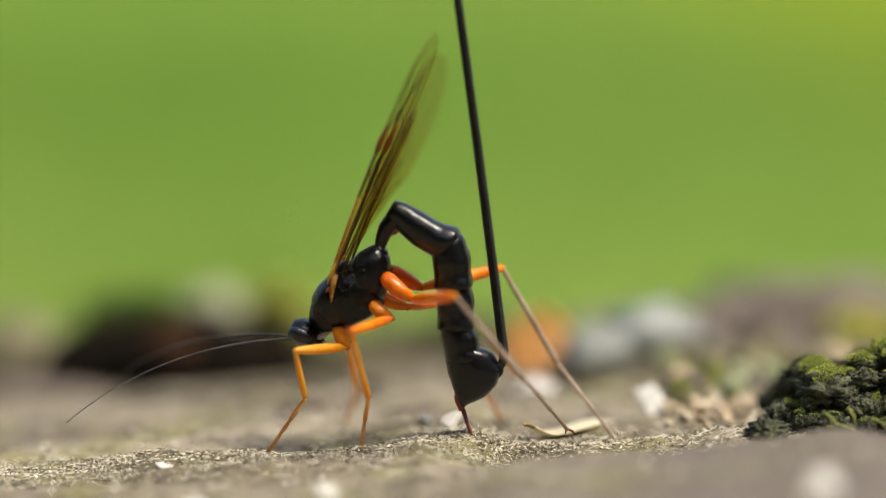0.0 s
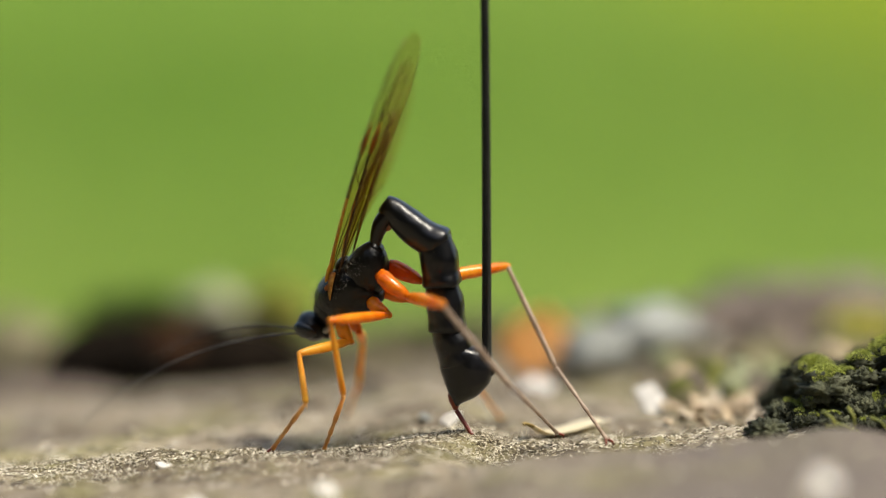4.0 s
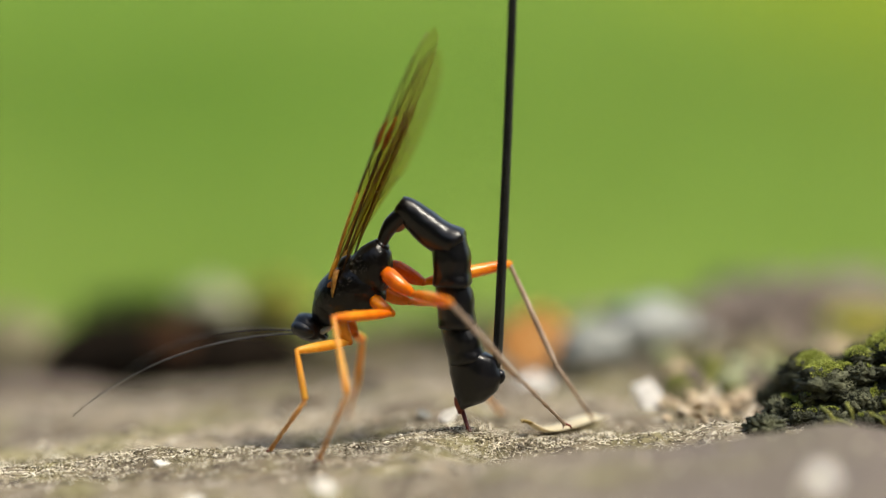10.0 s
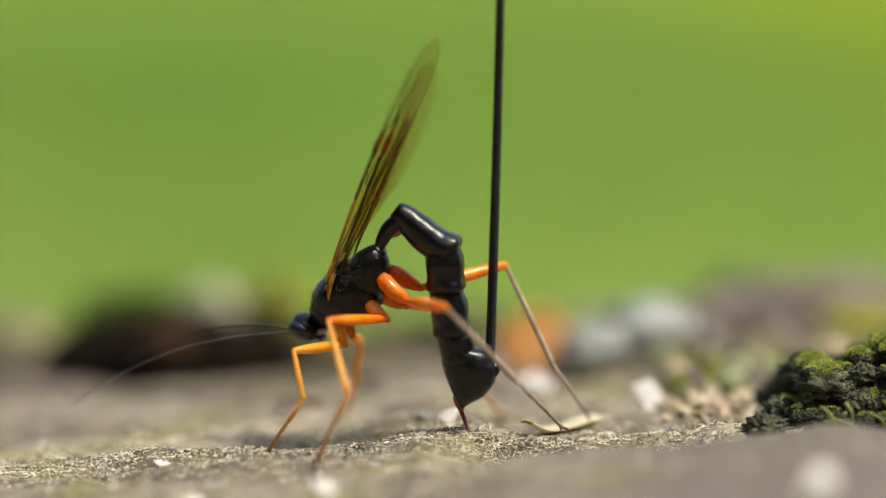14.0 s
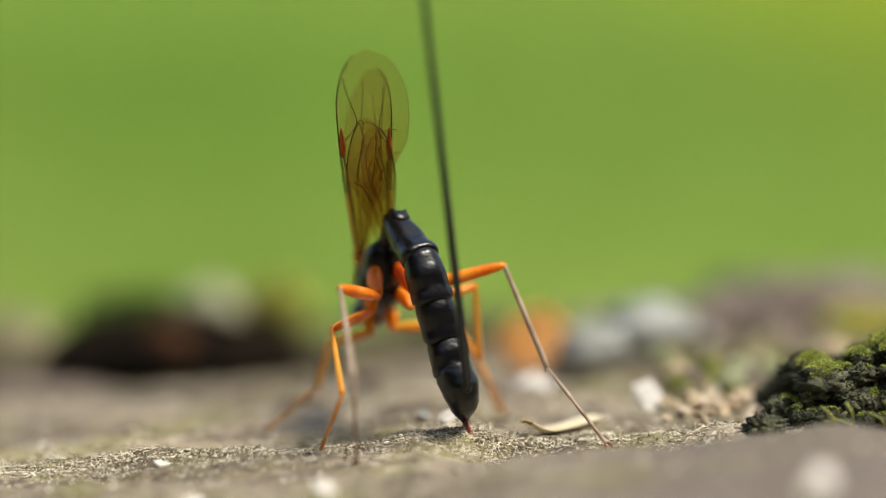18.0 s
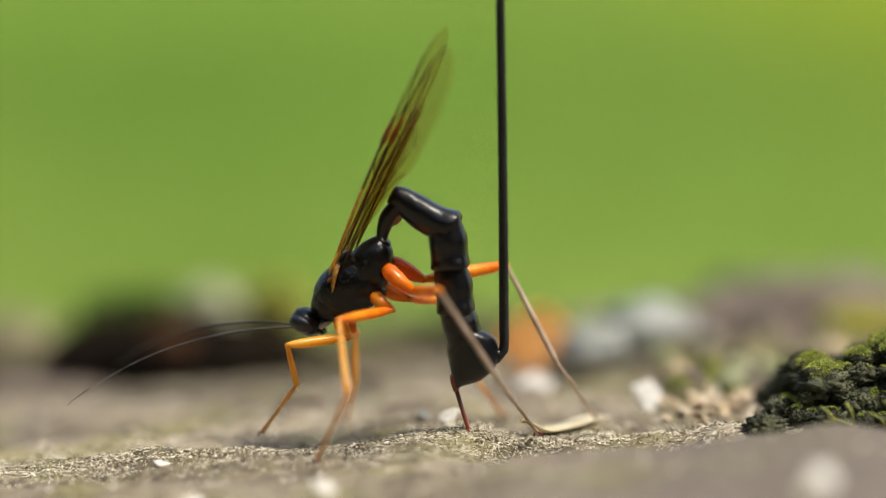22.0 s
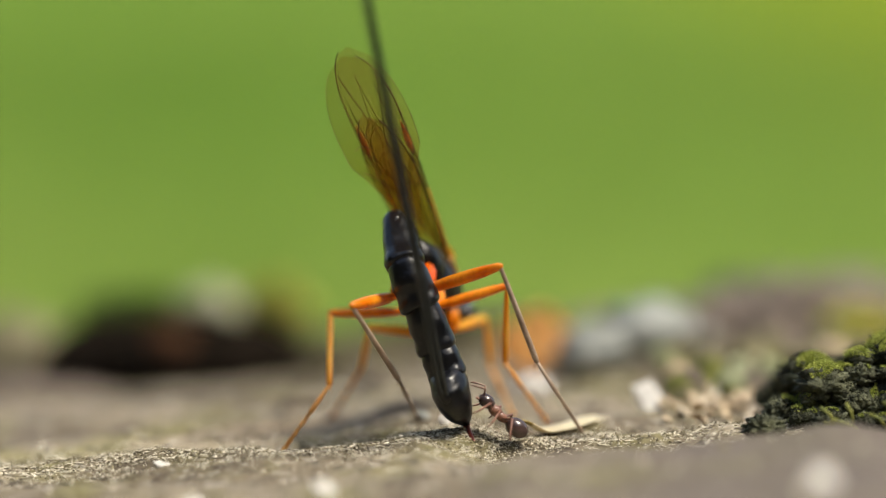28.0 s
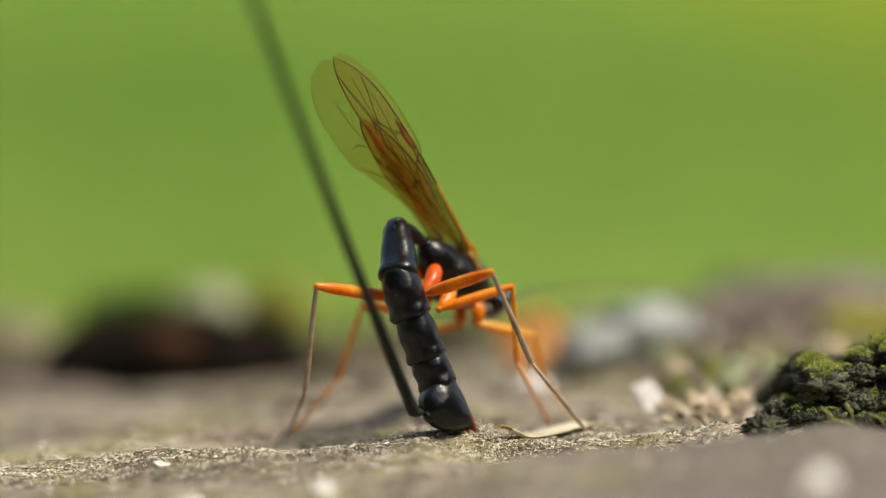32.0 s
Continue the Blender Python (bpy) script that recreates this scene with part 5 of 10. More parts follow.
    walk(WASP["petiole"], [
        (0, at(0, 0, 0, -180, -18.5, -172.1)), (0.5, at(0, 0, 0, 179.9, -12.3, -173.5)), (1, at(0, 0, 0, 179.9, -11.5, -174.6)), (1.5, at(0, 0, 0, 180, -18.3, -178.4)),
        (2, at(0, 0, 0, -179.2, -32, 179.4)), (2.5, at(0, 0, 0, -179.3, -26.9, -164.3)), (3, at(0, 0, 0, 179.9, -13.6, -162.4)),
        (3.5, at(0, 0, 0, -179.8, -19.7, -162.6)), (5.5, at(0, 0, 0, -179.9, -18.1, -166.3)), (6, at(0, 0, 0, -179.9, -19.8, -175.5)),
        (6.5, at(0, 0, 0, 179.9, -13.9, -179.5)), (7, at(0, 0, 0, 179.9, -7.6, -169.9)), (7.5, at(0, 0, 0, 179.9, -9.9, -169.6)), (8, at(0, 0, 0, 179.9, -7.2, -169.3)),
        (8.5, at(0, 0, 0, 179.9, -12.5, -175.8)), (9, at(0, 0, 0, 179.9, -7.5, -168.6)), (9.5, at(0, 0, 0, 179.9, -8.9, -161.1)), (10, at(0, 0, 0, 179.8, -10, -170.4)),
        (10.5, at(0, 0, 0, 179.9, -5.9, -161.8)), (11, at(0, 0, 0, 179.9, -8.2, -176.4)), (11.5, at(0, 0, 0, 179.9, -10.1, 170.1)),
        (12, at(0, 0, 0, 179.9, -6.2, -176.4)), (12.5, at(0, 0, 0, 179.9, -7.5, -179.3)), (13, at(0, 0, 0, 179.9, -4.4, -167.8)),
        (13.5, at(0, 0, 0, 180, -12.5, -161.5)), (14, at(0, 0, 0, 179.8, -12.2, -165.5)), (14.5, at(0, 0, 0, 179.9, -17.8, -167.5)),
        (16.5, at(0, 0, 0, -178.3, -26.9, -170.7)), (17, at(0, 0, 0, 179.1, -18.5, -170.8)), (18, at(0, 0, 0, 178.4, -9.5, -164.5)),
        (19, at(0, 0, 0, 178.8, -11.2, -168.5)), (20, at(0, 0, 0, 178.8, -18.6, -171.5)), (21, at(0, 0, 0, -179.1, -23.4, -178.2)),
        (21.5, at(0, 0, 0, -180, -22.6, -177)), (22, at(0, 0, 0, -179.9, -23.5, -171.6)), (22.5, at(0, 0, 0, -170, -44.8, 176.1)), (23, at(0, 0, 0, -175, -26, 168.1)),
        (23.9, at(0, 0, 0, 179.7, -22.3, -178)), (24, at(0, 0, 0, 179.2, -21.8, -176.4)), (24.1, at(0, 0, 0, 179.1, -21.6, -176.4)),
        (25, at(0, 0, 0, 178.5, -19.6, -176.4)), (25.5, at(0, 0, 0, -178, -28.1, 176.3)), (27.5, at(0, 0, 0, 177.9, -10.2, -160.8)),
        (28, at(0, 0, 0, -177, -7.1, 169.5)), (28.3, at(0, 0, 0, 177.1, 6, 169)), (28.5, at(0, 0, 0, -178.7, -2.5, 167.2)), (29, at(0, 0, 0, -177.5, -5.3, 170.1)),
        (30, at(0, 0, 0, -173.6, -12.8, 168)), (31, at(0, 0, 0, -176.7, -8.7, 173.5)), (31.5, at(0, 0, 0, 172.5, 13.7, 165.2)), (32, at(0, 0, 0, 179.7, 0.6, 169.5)),])
    walk(WASP["second_tergite"], [
        (0, at(-3.05, -0.42, 1.03, -178.7, 75.6, -170.6)), (0.5, at(-3.11, -0.36, 0.68, -179.6, 74.8, -173.6)), (1, at(-3.25, -0.31, 0.67, 180, 75.7, -175.2)),
        (1.5, at(-3.24, -0.09, 1.07, 179.9, 65.8, -178.5)), (2, at(-2.99, 0.03, 1.87, -179.8, 55.6, -178.9)), (2.5, at(-2.9, -0.82, 1.53, -179.9, 72.9, -162.5)),
        (3, at(-2.94, -0.93, 0.75, 176.5, 79, -166.5)), (3.5, at(-2.92, -0.92, 1.1, 177.4, 83.2, -164.6)), (5.5, at(-3, -0.73, 1.01, 177.9, 81.6, -168)),
        (6, at(-3.24, -0.25, 1.17, -178.4, 74.9, -173.6)), (6.5, at(-3.51, -0.03, 0.87, -179.8, 80.9, -179.5)), (7, at(-3.23, -0.58, 0.44, 177.4, 80.2, -173.4)),
        (7.5, at(-3.28, -0.6, 0.58, 176.4, 83.6, -173.8)), (8, at(-3.44, -0.65, 0.44, 177.5, 82.2, -172.5)), (8.5, at(-3.54, -0.26, 0.79, 176.3, 84.1, 180)),
        (9, at(-3.3, -0.67, 0.44, 176.9, 81.5, -172.4)), (9.5, at(-2.9, -0.99, 0.48, 177.3, 78.5, -164.7)), (10, at(-3.35, -0.57, 0.6, 176.9, 81, -174.6)),
        (10.5, at(-3.01, -0.99, 0.33, 177.9, 78.9, -165)), (11, at(-3.59, -0.23, 0.52, 178, 81, -179.3)), (11.5, at(-3.65, 0.64, 0.66, 176.9, 84.6, 166.4)),
        (12, at(-3.42, -0.21, 0.37, 177.6, 81.4, -179.7)), (12.5, at(-3.41, -0.04, 0.45, 174.7, 84.1, 174.5)), (13, at(-3.06, -0.66, 0.24, 173.8, 82.4, -175.1)),
        (13.5, at(-2.86, -0.96, 0.67, 173.9, 83.4, -167.8)), (14, at(-3.17, -0.82, 0.7, 174, 79.8, -172.6)), (14.5, at(-3.4, -0.75, 1.11, -179.6, 73.4, -167.6)),
        (16.5, at(-2.81, -0.46, 1.45, 175.7, 69.4, -171.5)), (17, at(-2.47, -0.4, 0.84, -158.9, 65.9, -150.8)), (18, at(-2.48, -0.69, 0.43, -151.3, 69.3, -143.8)),
        (19, at(-2.82, -0.58, 0.57, -139.6, 73.1, -132.8)), (20, at(-3.08, -0.46, 1.05, -154.3, 65.2, -147.5)), (21, at(-3, -0.09, 1.3, -169.1, 63.4, -163.9)),
        (21.5, at(-3.36, -0.18, 1.4, -179.9, 69.3, -176.8)), (22, at(-3.3, -0.49, 1.45, 179.3, 72.7, -172.2)), (22.5, at(-2.45, 0.17, 2.44, -180, 50.9, -169.8)),
        (23, at(-2.68, 0.56, 1.33, -165.8, 63.5, -164.9)), (23.9, at(-2.78, -0.1, 1.14, -166.2, 70.9, -164.2)), (24, at(-2.79, -0.17, 1.12, -166.3, 71.6, -164.2)),
        (24.1, at(-2.78, -0.17, 1.1, -165.8, 71, -163.8)), (25, at(-2.64, -0.17, 0.94, -162.8, 64.8, -162)), (25.5, at(-2.94, 0.19, 1.57, -159.3, 64.2, -156.5)),
        (27.5, at(-2.32, -0.81, 0.44, -135.1, 65.9, -125)), (28, at(-2.82, 0.52, 0.36, -110.1, 70.3, -96.9)), (28.3, at(-2.33, 0.45, -0.25, -133.5, 62.6, -115.6)),
        (28.5, at(-2.89, 0.66, 0.13, -124.7, 61.2, -107)), (29, at(-2.8, 0.49, 0.27, -128.8, 62.9, -110.5)), (30, at(-3.28, 0.7, 0.76, -114.2, 63.8, -97)),
        (31, at(-2.59, 0.3, 0.4, -138.2, 64.4, -120.9)), (31.5, at(-2.43, 0.64, -0.61, -112, 61, -95.1)), (32, at(-2.78, 0.51, -0.03, -110, 66.1, -94.7)),])
    walk(WASP["third_tergite"], [
        (0, at(-4.04, -0.59, -2.87, 0.4, 51.3, 8.5)), (0.5, at(-4.1, -0.47, -3, 0.6, 49.6, 6.9)), (1, at(-4.17, -0.38, -2.97, 0.6, 48.9, 5.6)),
        (1.5, at(-4.64, -0.13, -2.04, -0.4, 57.7, 1)), (2, at(-4.88, -0.01, -0.89, -3.2, 67.8, -2.7)), (2.5, at(-3.87, -1.12, -1.81, -1.3, 56.7, 15.8)),
        (3, at(-3.59, -1.09, -2.73, 0.7, 51.4, 18)), (3.5, at(-3.35, -1.04, -2.64, 0.2, 50.5, 18.3)), (5.5, at(-3.53, -0.84, -2.64, -0.8, 55.5, 13.2)),
        (6, at(-4.25, -0.37, -2.61, 0.4, 48.1, 5.3)), (6.5, at(-4.12, -0.04, -2.93, 0.3, 48.2, 0.6)), (7, at(-3.85, -0.65, -3.14, 0.5, 52.6, 9.8)),
        (7.5, at(-3.68, -0.64, -3.06, 0.3, 50.8, 10.3)), (8, at(-3.93, -0.71, -3.14, 0.3, 52.7, 10.4)), (8.5, at(-3.93, -0.26, -2.87, 0.3, 51.8, 4.1)),
        (9, at(-3.82, -0.74, -3.08, 0.4, 52.3, 11.1)), (9.5, at(-3.58, -1.18, -2.99, 0.7, 51.5, 19)), (10, at(-3.92, -0.62, -3.02, 1, 48, 9.9)),
        (10.5, at(-3.68, -1.17, -3.19, 0.7, 50, 18.1)), (11, at(-4.16, -0.23, -3.09, 0.4, 50.6, 3.3)), (11.5, at(-3.99, 0.72, -3.07, 0.4, 48.3, -10.1)),
        (12, at(-3.96, -0.21, -3.24, 0.5, 49.6, 3.4)), (12.5, at(-3.78, -0.01, -3.18, 0.5, 50.1, 0.4)), (13, at(-3.52, -0.7, -3.21, 0.5, 52.3, 11.7)),
        (13.5, at(-3.26, -1.05, -2.87, 0.3, 50.8, 18.7)), (14, at(-3.76, -0.9, -2.65, 0.8, 51.1, 14.6)), (14.5, at(-4.43, -0.98, -2.44, 0.2, 53.5, 12.3)),
        (16.5, at(-4.03, -0.64, -1.83, -4.2, 62.8, 8.3)), (17, at(-3.9, -1.2, -2.82, -47.6, 61.5, -44.9)), (18, at(-3.64, -1.54, -3.39, -21.8, 61.6, -18.5)),
        (19, at(-3.66, -1.49, -3.53, -13.2, 57.3, -10.1)), (20, at(-4.56, -1.4, -2.73, -0.7, 57.7, 3.8)), (21, at(-4.69, -0.58, -2.2, 1, 56.6, 5.1)),
        (21.5, at(-4.62, -0.25, -1.94, 0.5, 50.4, 3.7)), (22, at(-4.34, -0.63, -1.92, 0.3, 53.6, 9)), (22.5, at(-4.57, -0.22, -0.2, -10.3, 71.8, -0.7)),
        (23, at(-4.33, 0.12, -2.09, -12, 62.1, -14.3)), (23.9, at(-4.07, -0.46, -2.7, -11, 63.9, -11)), (24, at(-4.04, -0.53, -2.77, -10.8, 64.2, -10.6)),
        (24.1, at(-4.06, -0.55, -2.77, -9.7, 64.3, -9.5)), (25, at(-4.33, -0.72, -2.82, 1.9, 64.6, 1.2)), (25.5, at(-4.57, -0.52, -2.1, -11.9, 64.2, -12.5)),
        (27.5, at(-3.22, -2.09, -3.05, -17.1, 54.7, -13.3)), (28, at(-2.98, -0.86, -3.52, -27.4, 46.9, -23.1)), (28.3, at(-3.04, -1.03, -3.43, -30.3, 47.2, -24)),
        (28.5, at(-3.4, -1.01, -3.04, -30.6, 46, -25.1)), (29, at(-3.4, -1.09, -3.02, -32.4, 48.3, -25.3)), (30, at(-3.5, -1.08, -2.88, -31.3, 49.2, -23.8)),
        (31, at(-3.43, -1.1, -2.98, -33.1, 51.1, -25.5)), (31.5, at(-2.58, -1.13, -3.82, -29.1, 44.6, -24)), (32, at(-2.91, -1.04, -3.55, -25.5, 49.7, -18.2)),])
    walk(WASP["fourth_tergite"], [
        (0, at(-2.22, -0.32, -5.17, -0, 48.9, 8)), (0.5, at(-2.15, -0.23, -5.32, -0.1, 51.1, 5.9)), (1, at(-2.04, -0.17, -5.42, -0.4, 53.1, 4.3)),
        (1.5, at(-2.99, -0.1, -4.65, -0.1, 50.6, 1.4)), (2, at(-3.71, -0.06, -3.75, -0.1, 47.6, 0.7)), (2.5, at(-2.22, -0.66, -4.41, -0.2, 45.3, 17.1)),
        (3, at(-1.8, -0.51, -5.08, -0.1, 50.3, 16.9)), (3.5, at(-1.42, -0.4, -5.11, -0.3, 48.2, 17.6)), (5.5, at(-1.76, -0.43, -5.28, -1.4, 54.4, 12.4)),
        (6, at(-2.06, -0.17, -5.06, -0, 46.9, 4.8)), (6.5, at(-1.93, -0.02, -5.38, -0.1, 46.9, 0.1)), (7, at(-1.99, -0.33, -5.6, -0.1, 51.7, 9.1)),
        (7.5, at(-1.74, -0.29, -5.48, -0.1, 50.7, 9.7)), (8, at(-2.12, -0.38, -5.54, -0.2, 53.2, 9.8)), (8.5, at(-1.98, -0.12, -5.36, -0.2, 52.3, 3.5)),
        (9, at(-2.01, -0.38, -5.47, -0.2, 52.8, 10.4)), (9.5, at(-1.88, -0.59, -5.25, -0.4, 53.5, 17.6)), (10, at(-1.97, -0.28, -5.23, -0.5, 51.4, 7.8)),
        (10.5, at(-1.89, -0.58, -5.44, -0.5, 53.1, 16.5)), (11, at(-2.14, -0.12, -5.55, -0.4, 53.9, 2.3)), (11.5, at(-1.84, 0.34, -5.52, -0.4, 52.1, -11.1)),
        (12, at(-1.91, -0.09, -5.65, -0.4, 54.7, 2.2)), (12.5, at(-1.74, 0.01, -5.62, -0.2, 51.4, -0.5)), (13, at(-1.75, -0.34, -5.53, -0, 49.7, 11.1)),
        (13.5, at(-1.4, -0.42, -5.29, -0.4, 50.2, 17.8)), (14, at(-1.83, -0.39, -5.12, -0.7, 54.4, 12.7)), (14.5, at(-2.6, -0.58, -4.97, -0.4, 51.5, 11.5)),
        (16.5, at(-2.74, -0.45, -4.37, -4.4, 57.6, 7.9)), (17, at(-2.93, -2.17, -5.35, -37.2, 57.5, -35.6)), (18, at(-2.41, -1.96, -5.8, -20.5, 54.9, -18.7)),
        (19, at(-2.03, -1.78, -6.12, -11.7, 51.9, -9.2)), (20, at(-2.89, -1.29, -5.38, -6.5, 54.7, -3.3)), (21, at(-2.95, -0.43, -4.85, -2.2, 53.7, 1.2)),
        (21.5, at(-2.6, -0.11, -4.38, -0.7, 55.1, 2.3)), (22, at(-2.48, -0.34, -4.48, -0.5, 53.3, 8)), (22.5, at(-3.56, -0.23, -3.26, -12.2, 68.4, -2.9)),
        (23, at(-2.85, -0.26, -4.97, -13.5, 57.3, -16.7)), (23.9, at(-2.73, -0.72, -5.49, -15.2, 59.6, -16.3)), (24, at(-2.72, -0.77, -5.54, -15.4, 59.9, -16.3)),
        (24.1, at(-2.76, -0.77, -5.52, -15.1, 60.1, -16.1)), (25, at(-3.13, -0.69, -5.35, -12.3, 61.7, -14.8)), (25.5, at(-3.22, -0.82, -4.95, -19.4, 60.2, -21.4)),
        (27.5, at(-1.49, -2.49, -5.55, -16.8, 48.2, -14.6)), (28, at(-0.96, -1.72, -5.88, -22, 43.7, -18.1)), (28.3, at(-1.15, -1.87, -5.66, -23.5, 44.9, -17.1)),
        (28.5, at(-1.46, -1.91, -5.26, -24.7, 43.1, -19.7)), (29, at(-1.55, -1.96, -5.31, -25.4, 46, -18.3)), (30, at(-1.51, -1.96, -5.41, -24.7, 47.4, -17)),
        (31, at(-1.62, -1.96, -5.47, -25.6, 49.6, -17.8)), (31.5, at(-0.72, -1.96, -5.83, -22.8, 41.4, -18.1)), (32, at(-0.97, -1.68, -5.96, -21.4, 45.3, -15.2)),])
    walk(WASP["fifth_tergite"], [
        (0, at(-0.3, -0.05, -7.38, -0.2, 58.7, 7.8)), (0.5, at(-0.33, -0.04, -7.58, -0.5, 61.4, 5.5)), (1, at(-0.29, -0.04, -7.75, -0.9, 63.4, 3.8)),
        (1.5, at(-1.17, -0.05, -6.86, -0.8, 61.7, 0.7)), (2, at(-1.81, -0.04, -5.83, -0.7, 59.1, -0)), (2.5, at(-0.19, -0.03, -6.57, -0.7, 56.5, 16.5)),
        (3, at(0.12, 0.08, -7.51, -0.5, 62.2, 16.5)), (3.5, at(0.64, 0.26, -7.52, -0.7, 59.5, 17.3)), (5.5, at(-0.33, -0.12, -7.32, -1.3, 62, 12.6)),
        (6, at(-0.28, -0.02, -6.97, -0.8, 59.6, 3.9)), (6.5, at(0.07, -0.01, -7.52, -0.9, 60.2, -0.8)), (7, at(-0.06, -0.02, -8.07, -1.1, 66.3, 8)),
        (7.5, at(0.25, 0.05, -7.95, -0.8, 64.5, 8.9)), (8, at(-0.26, -0.06, -8.07, -0.7, 66.3, 9.3)), (8.5, at(-0.01, 0, -7.91, -0.7, 64.9, 2.9)),
        (9, at(-0.13, -0.04, -7.98, -0.8, 65.3, 9.7)), (9.5, at(-0.12, -0.03, -7.74, -1, 64.2, 16.9)), (10, at(-0.02, -0.01, -7.7, -1, 60.4, 7.3)),
        (10.5, at(-0.15, -0.07, -7.85, -1, 62.5, 16.1)), (11, at(-0.37, -0.05, -7.97, -0.7, 63.6, 2)), (11.5, at(0.06, -0.03, -8, -0.7, 61.9, -11.3)),
        (12, at(-0.08, -0.03, -8.24, -0.7, 65, 1.9)), (12.5, at(0.26, -0.01, -8.12, -0.2, 59.7, -0.4)), (13, at(0.22, 0.05, -7.9, 0.4, 56.3, 11.6)),
        (13.5, at(0.37, 0.15, -7.51, -0.1, 56.7, 18.1)), (14, at(-0.34, -0.06, -7.27, -0.6, 61.4, 12.8)), (14.5, at(-0.78, -0.21, -7.32, -0.4, 60.2, 11.6)),
        (16.5, at(-1.26, -0.25, -6.74, -12.2, 68.3, 0)), (17, at(-1.77, -3, -7.59, -30, 65.7, -26.1)), (18, at(-0.64, -2.55, -8.46, -22.6, 62.4, -19.3)),
        (19, at(-0.16, -2.08, -8.53, -19.9, 62, -16.7)), (20, at(-1.26, -1.38, -7.69, -20.9, 63.9, -18.4)), (21, at(-1.09, -0.39, -7.38, -18.8, 68.4, -16.2)),
        (21.5, at(-0.88, -0.05, -6.86, -0.1, 61.1, 3)), (22, at(-0.7, -0.09, -6.88, -0.9, 63.5, 7.6)), (22.5, at(-2.53, -0.28, -5.87, -26.3, 77.7, -16.7)),
        (23, at(-1.05, -0.8, -7.89, -26.5, 65.7, -29.4)), (23.9, at(-1.33, -1.13, -7.98, -30.4, 67.4, -31.2)), (24, at(-1.36, -1.17, -7.98, -30.9, 67.6, -31.5)),
        (24.1, at(-1.39, -1.16, -8, -30.9, 68, -31.7)), (25, at(-1.67, -1.08, -8.14, -31, 71.5, -33.2)), (25.5, at(-1.89, -1.34, -7.45, -34.1, 66.8, -35.7)),
        (27.5, at(0.59, -3.04, -7.96, -24.4, 54.9, -21.5)), (28, at(0.96, -2.35, -7.81, -29, 48.8, -24.2)), (28.3, at(0.74, -2.45, -7.64, -32.3, 52.4, -24)),
        (28.5, at(0.51, -2.62, -7.21, -26.5, 53.9, -17.4)), (29, at(0.46, -2.62, -7.5, -28.8, 55.7, -18.6)), (30, at(0.44, -2.56, -7.62, -28.7, 53.5, -19.3)),
        (31, at(0.23, -2.55, -7.75, -32.5, 56.8, -22.8)), (31.5, at(1.36, -2.64, -7.76, -24.8, 53.1, -15.7)), (32, at(0.93, -2.2, -7.94, -28.1, 48.1, -21.9)),])
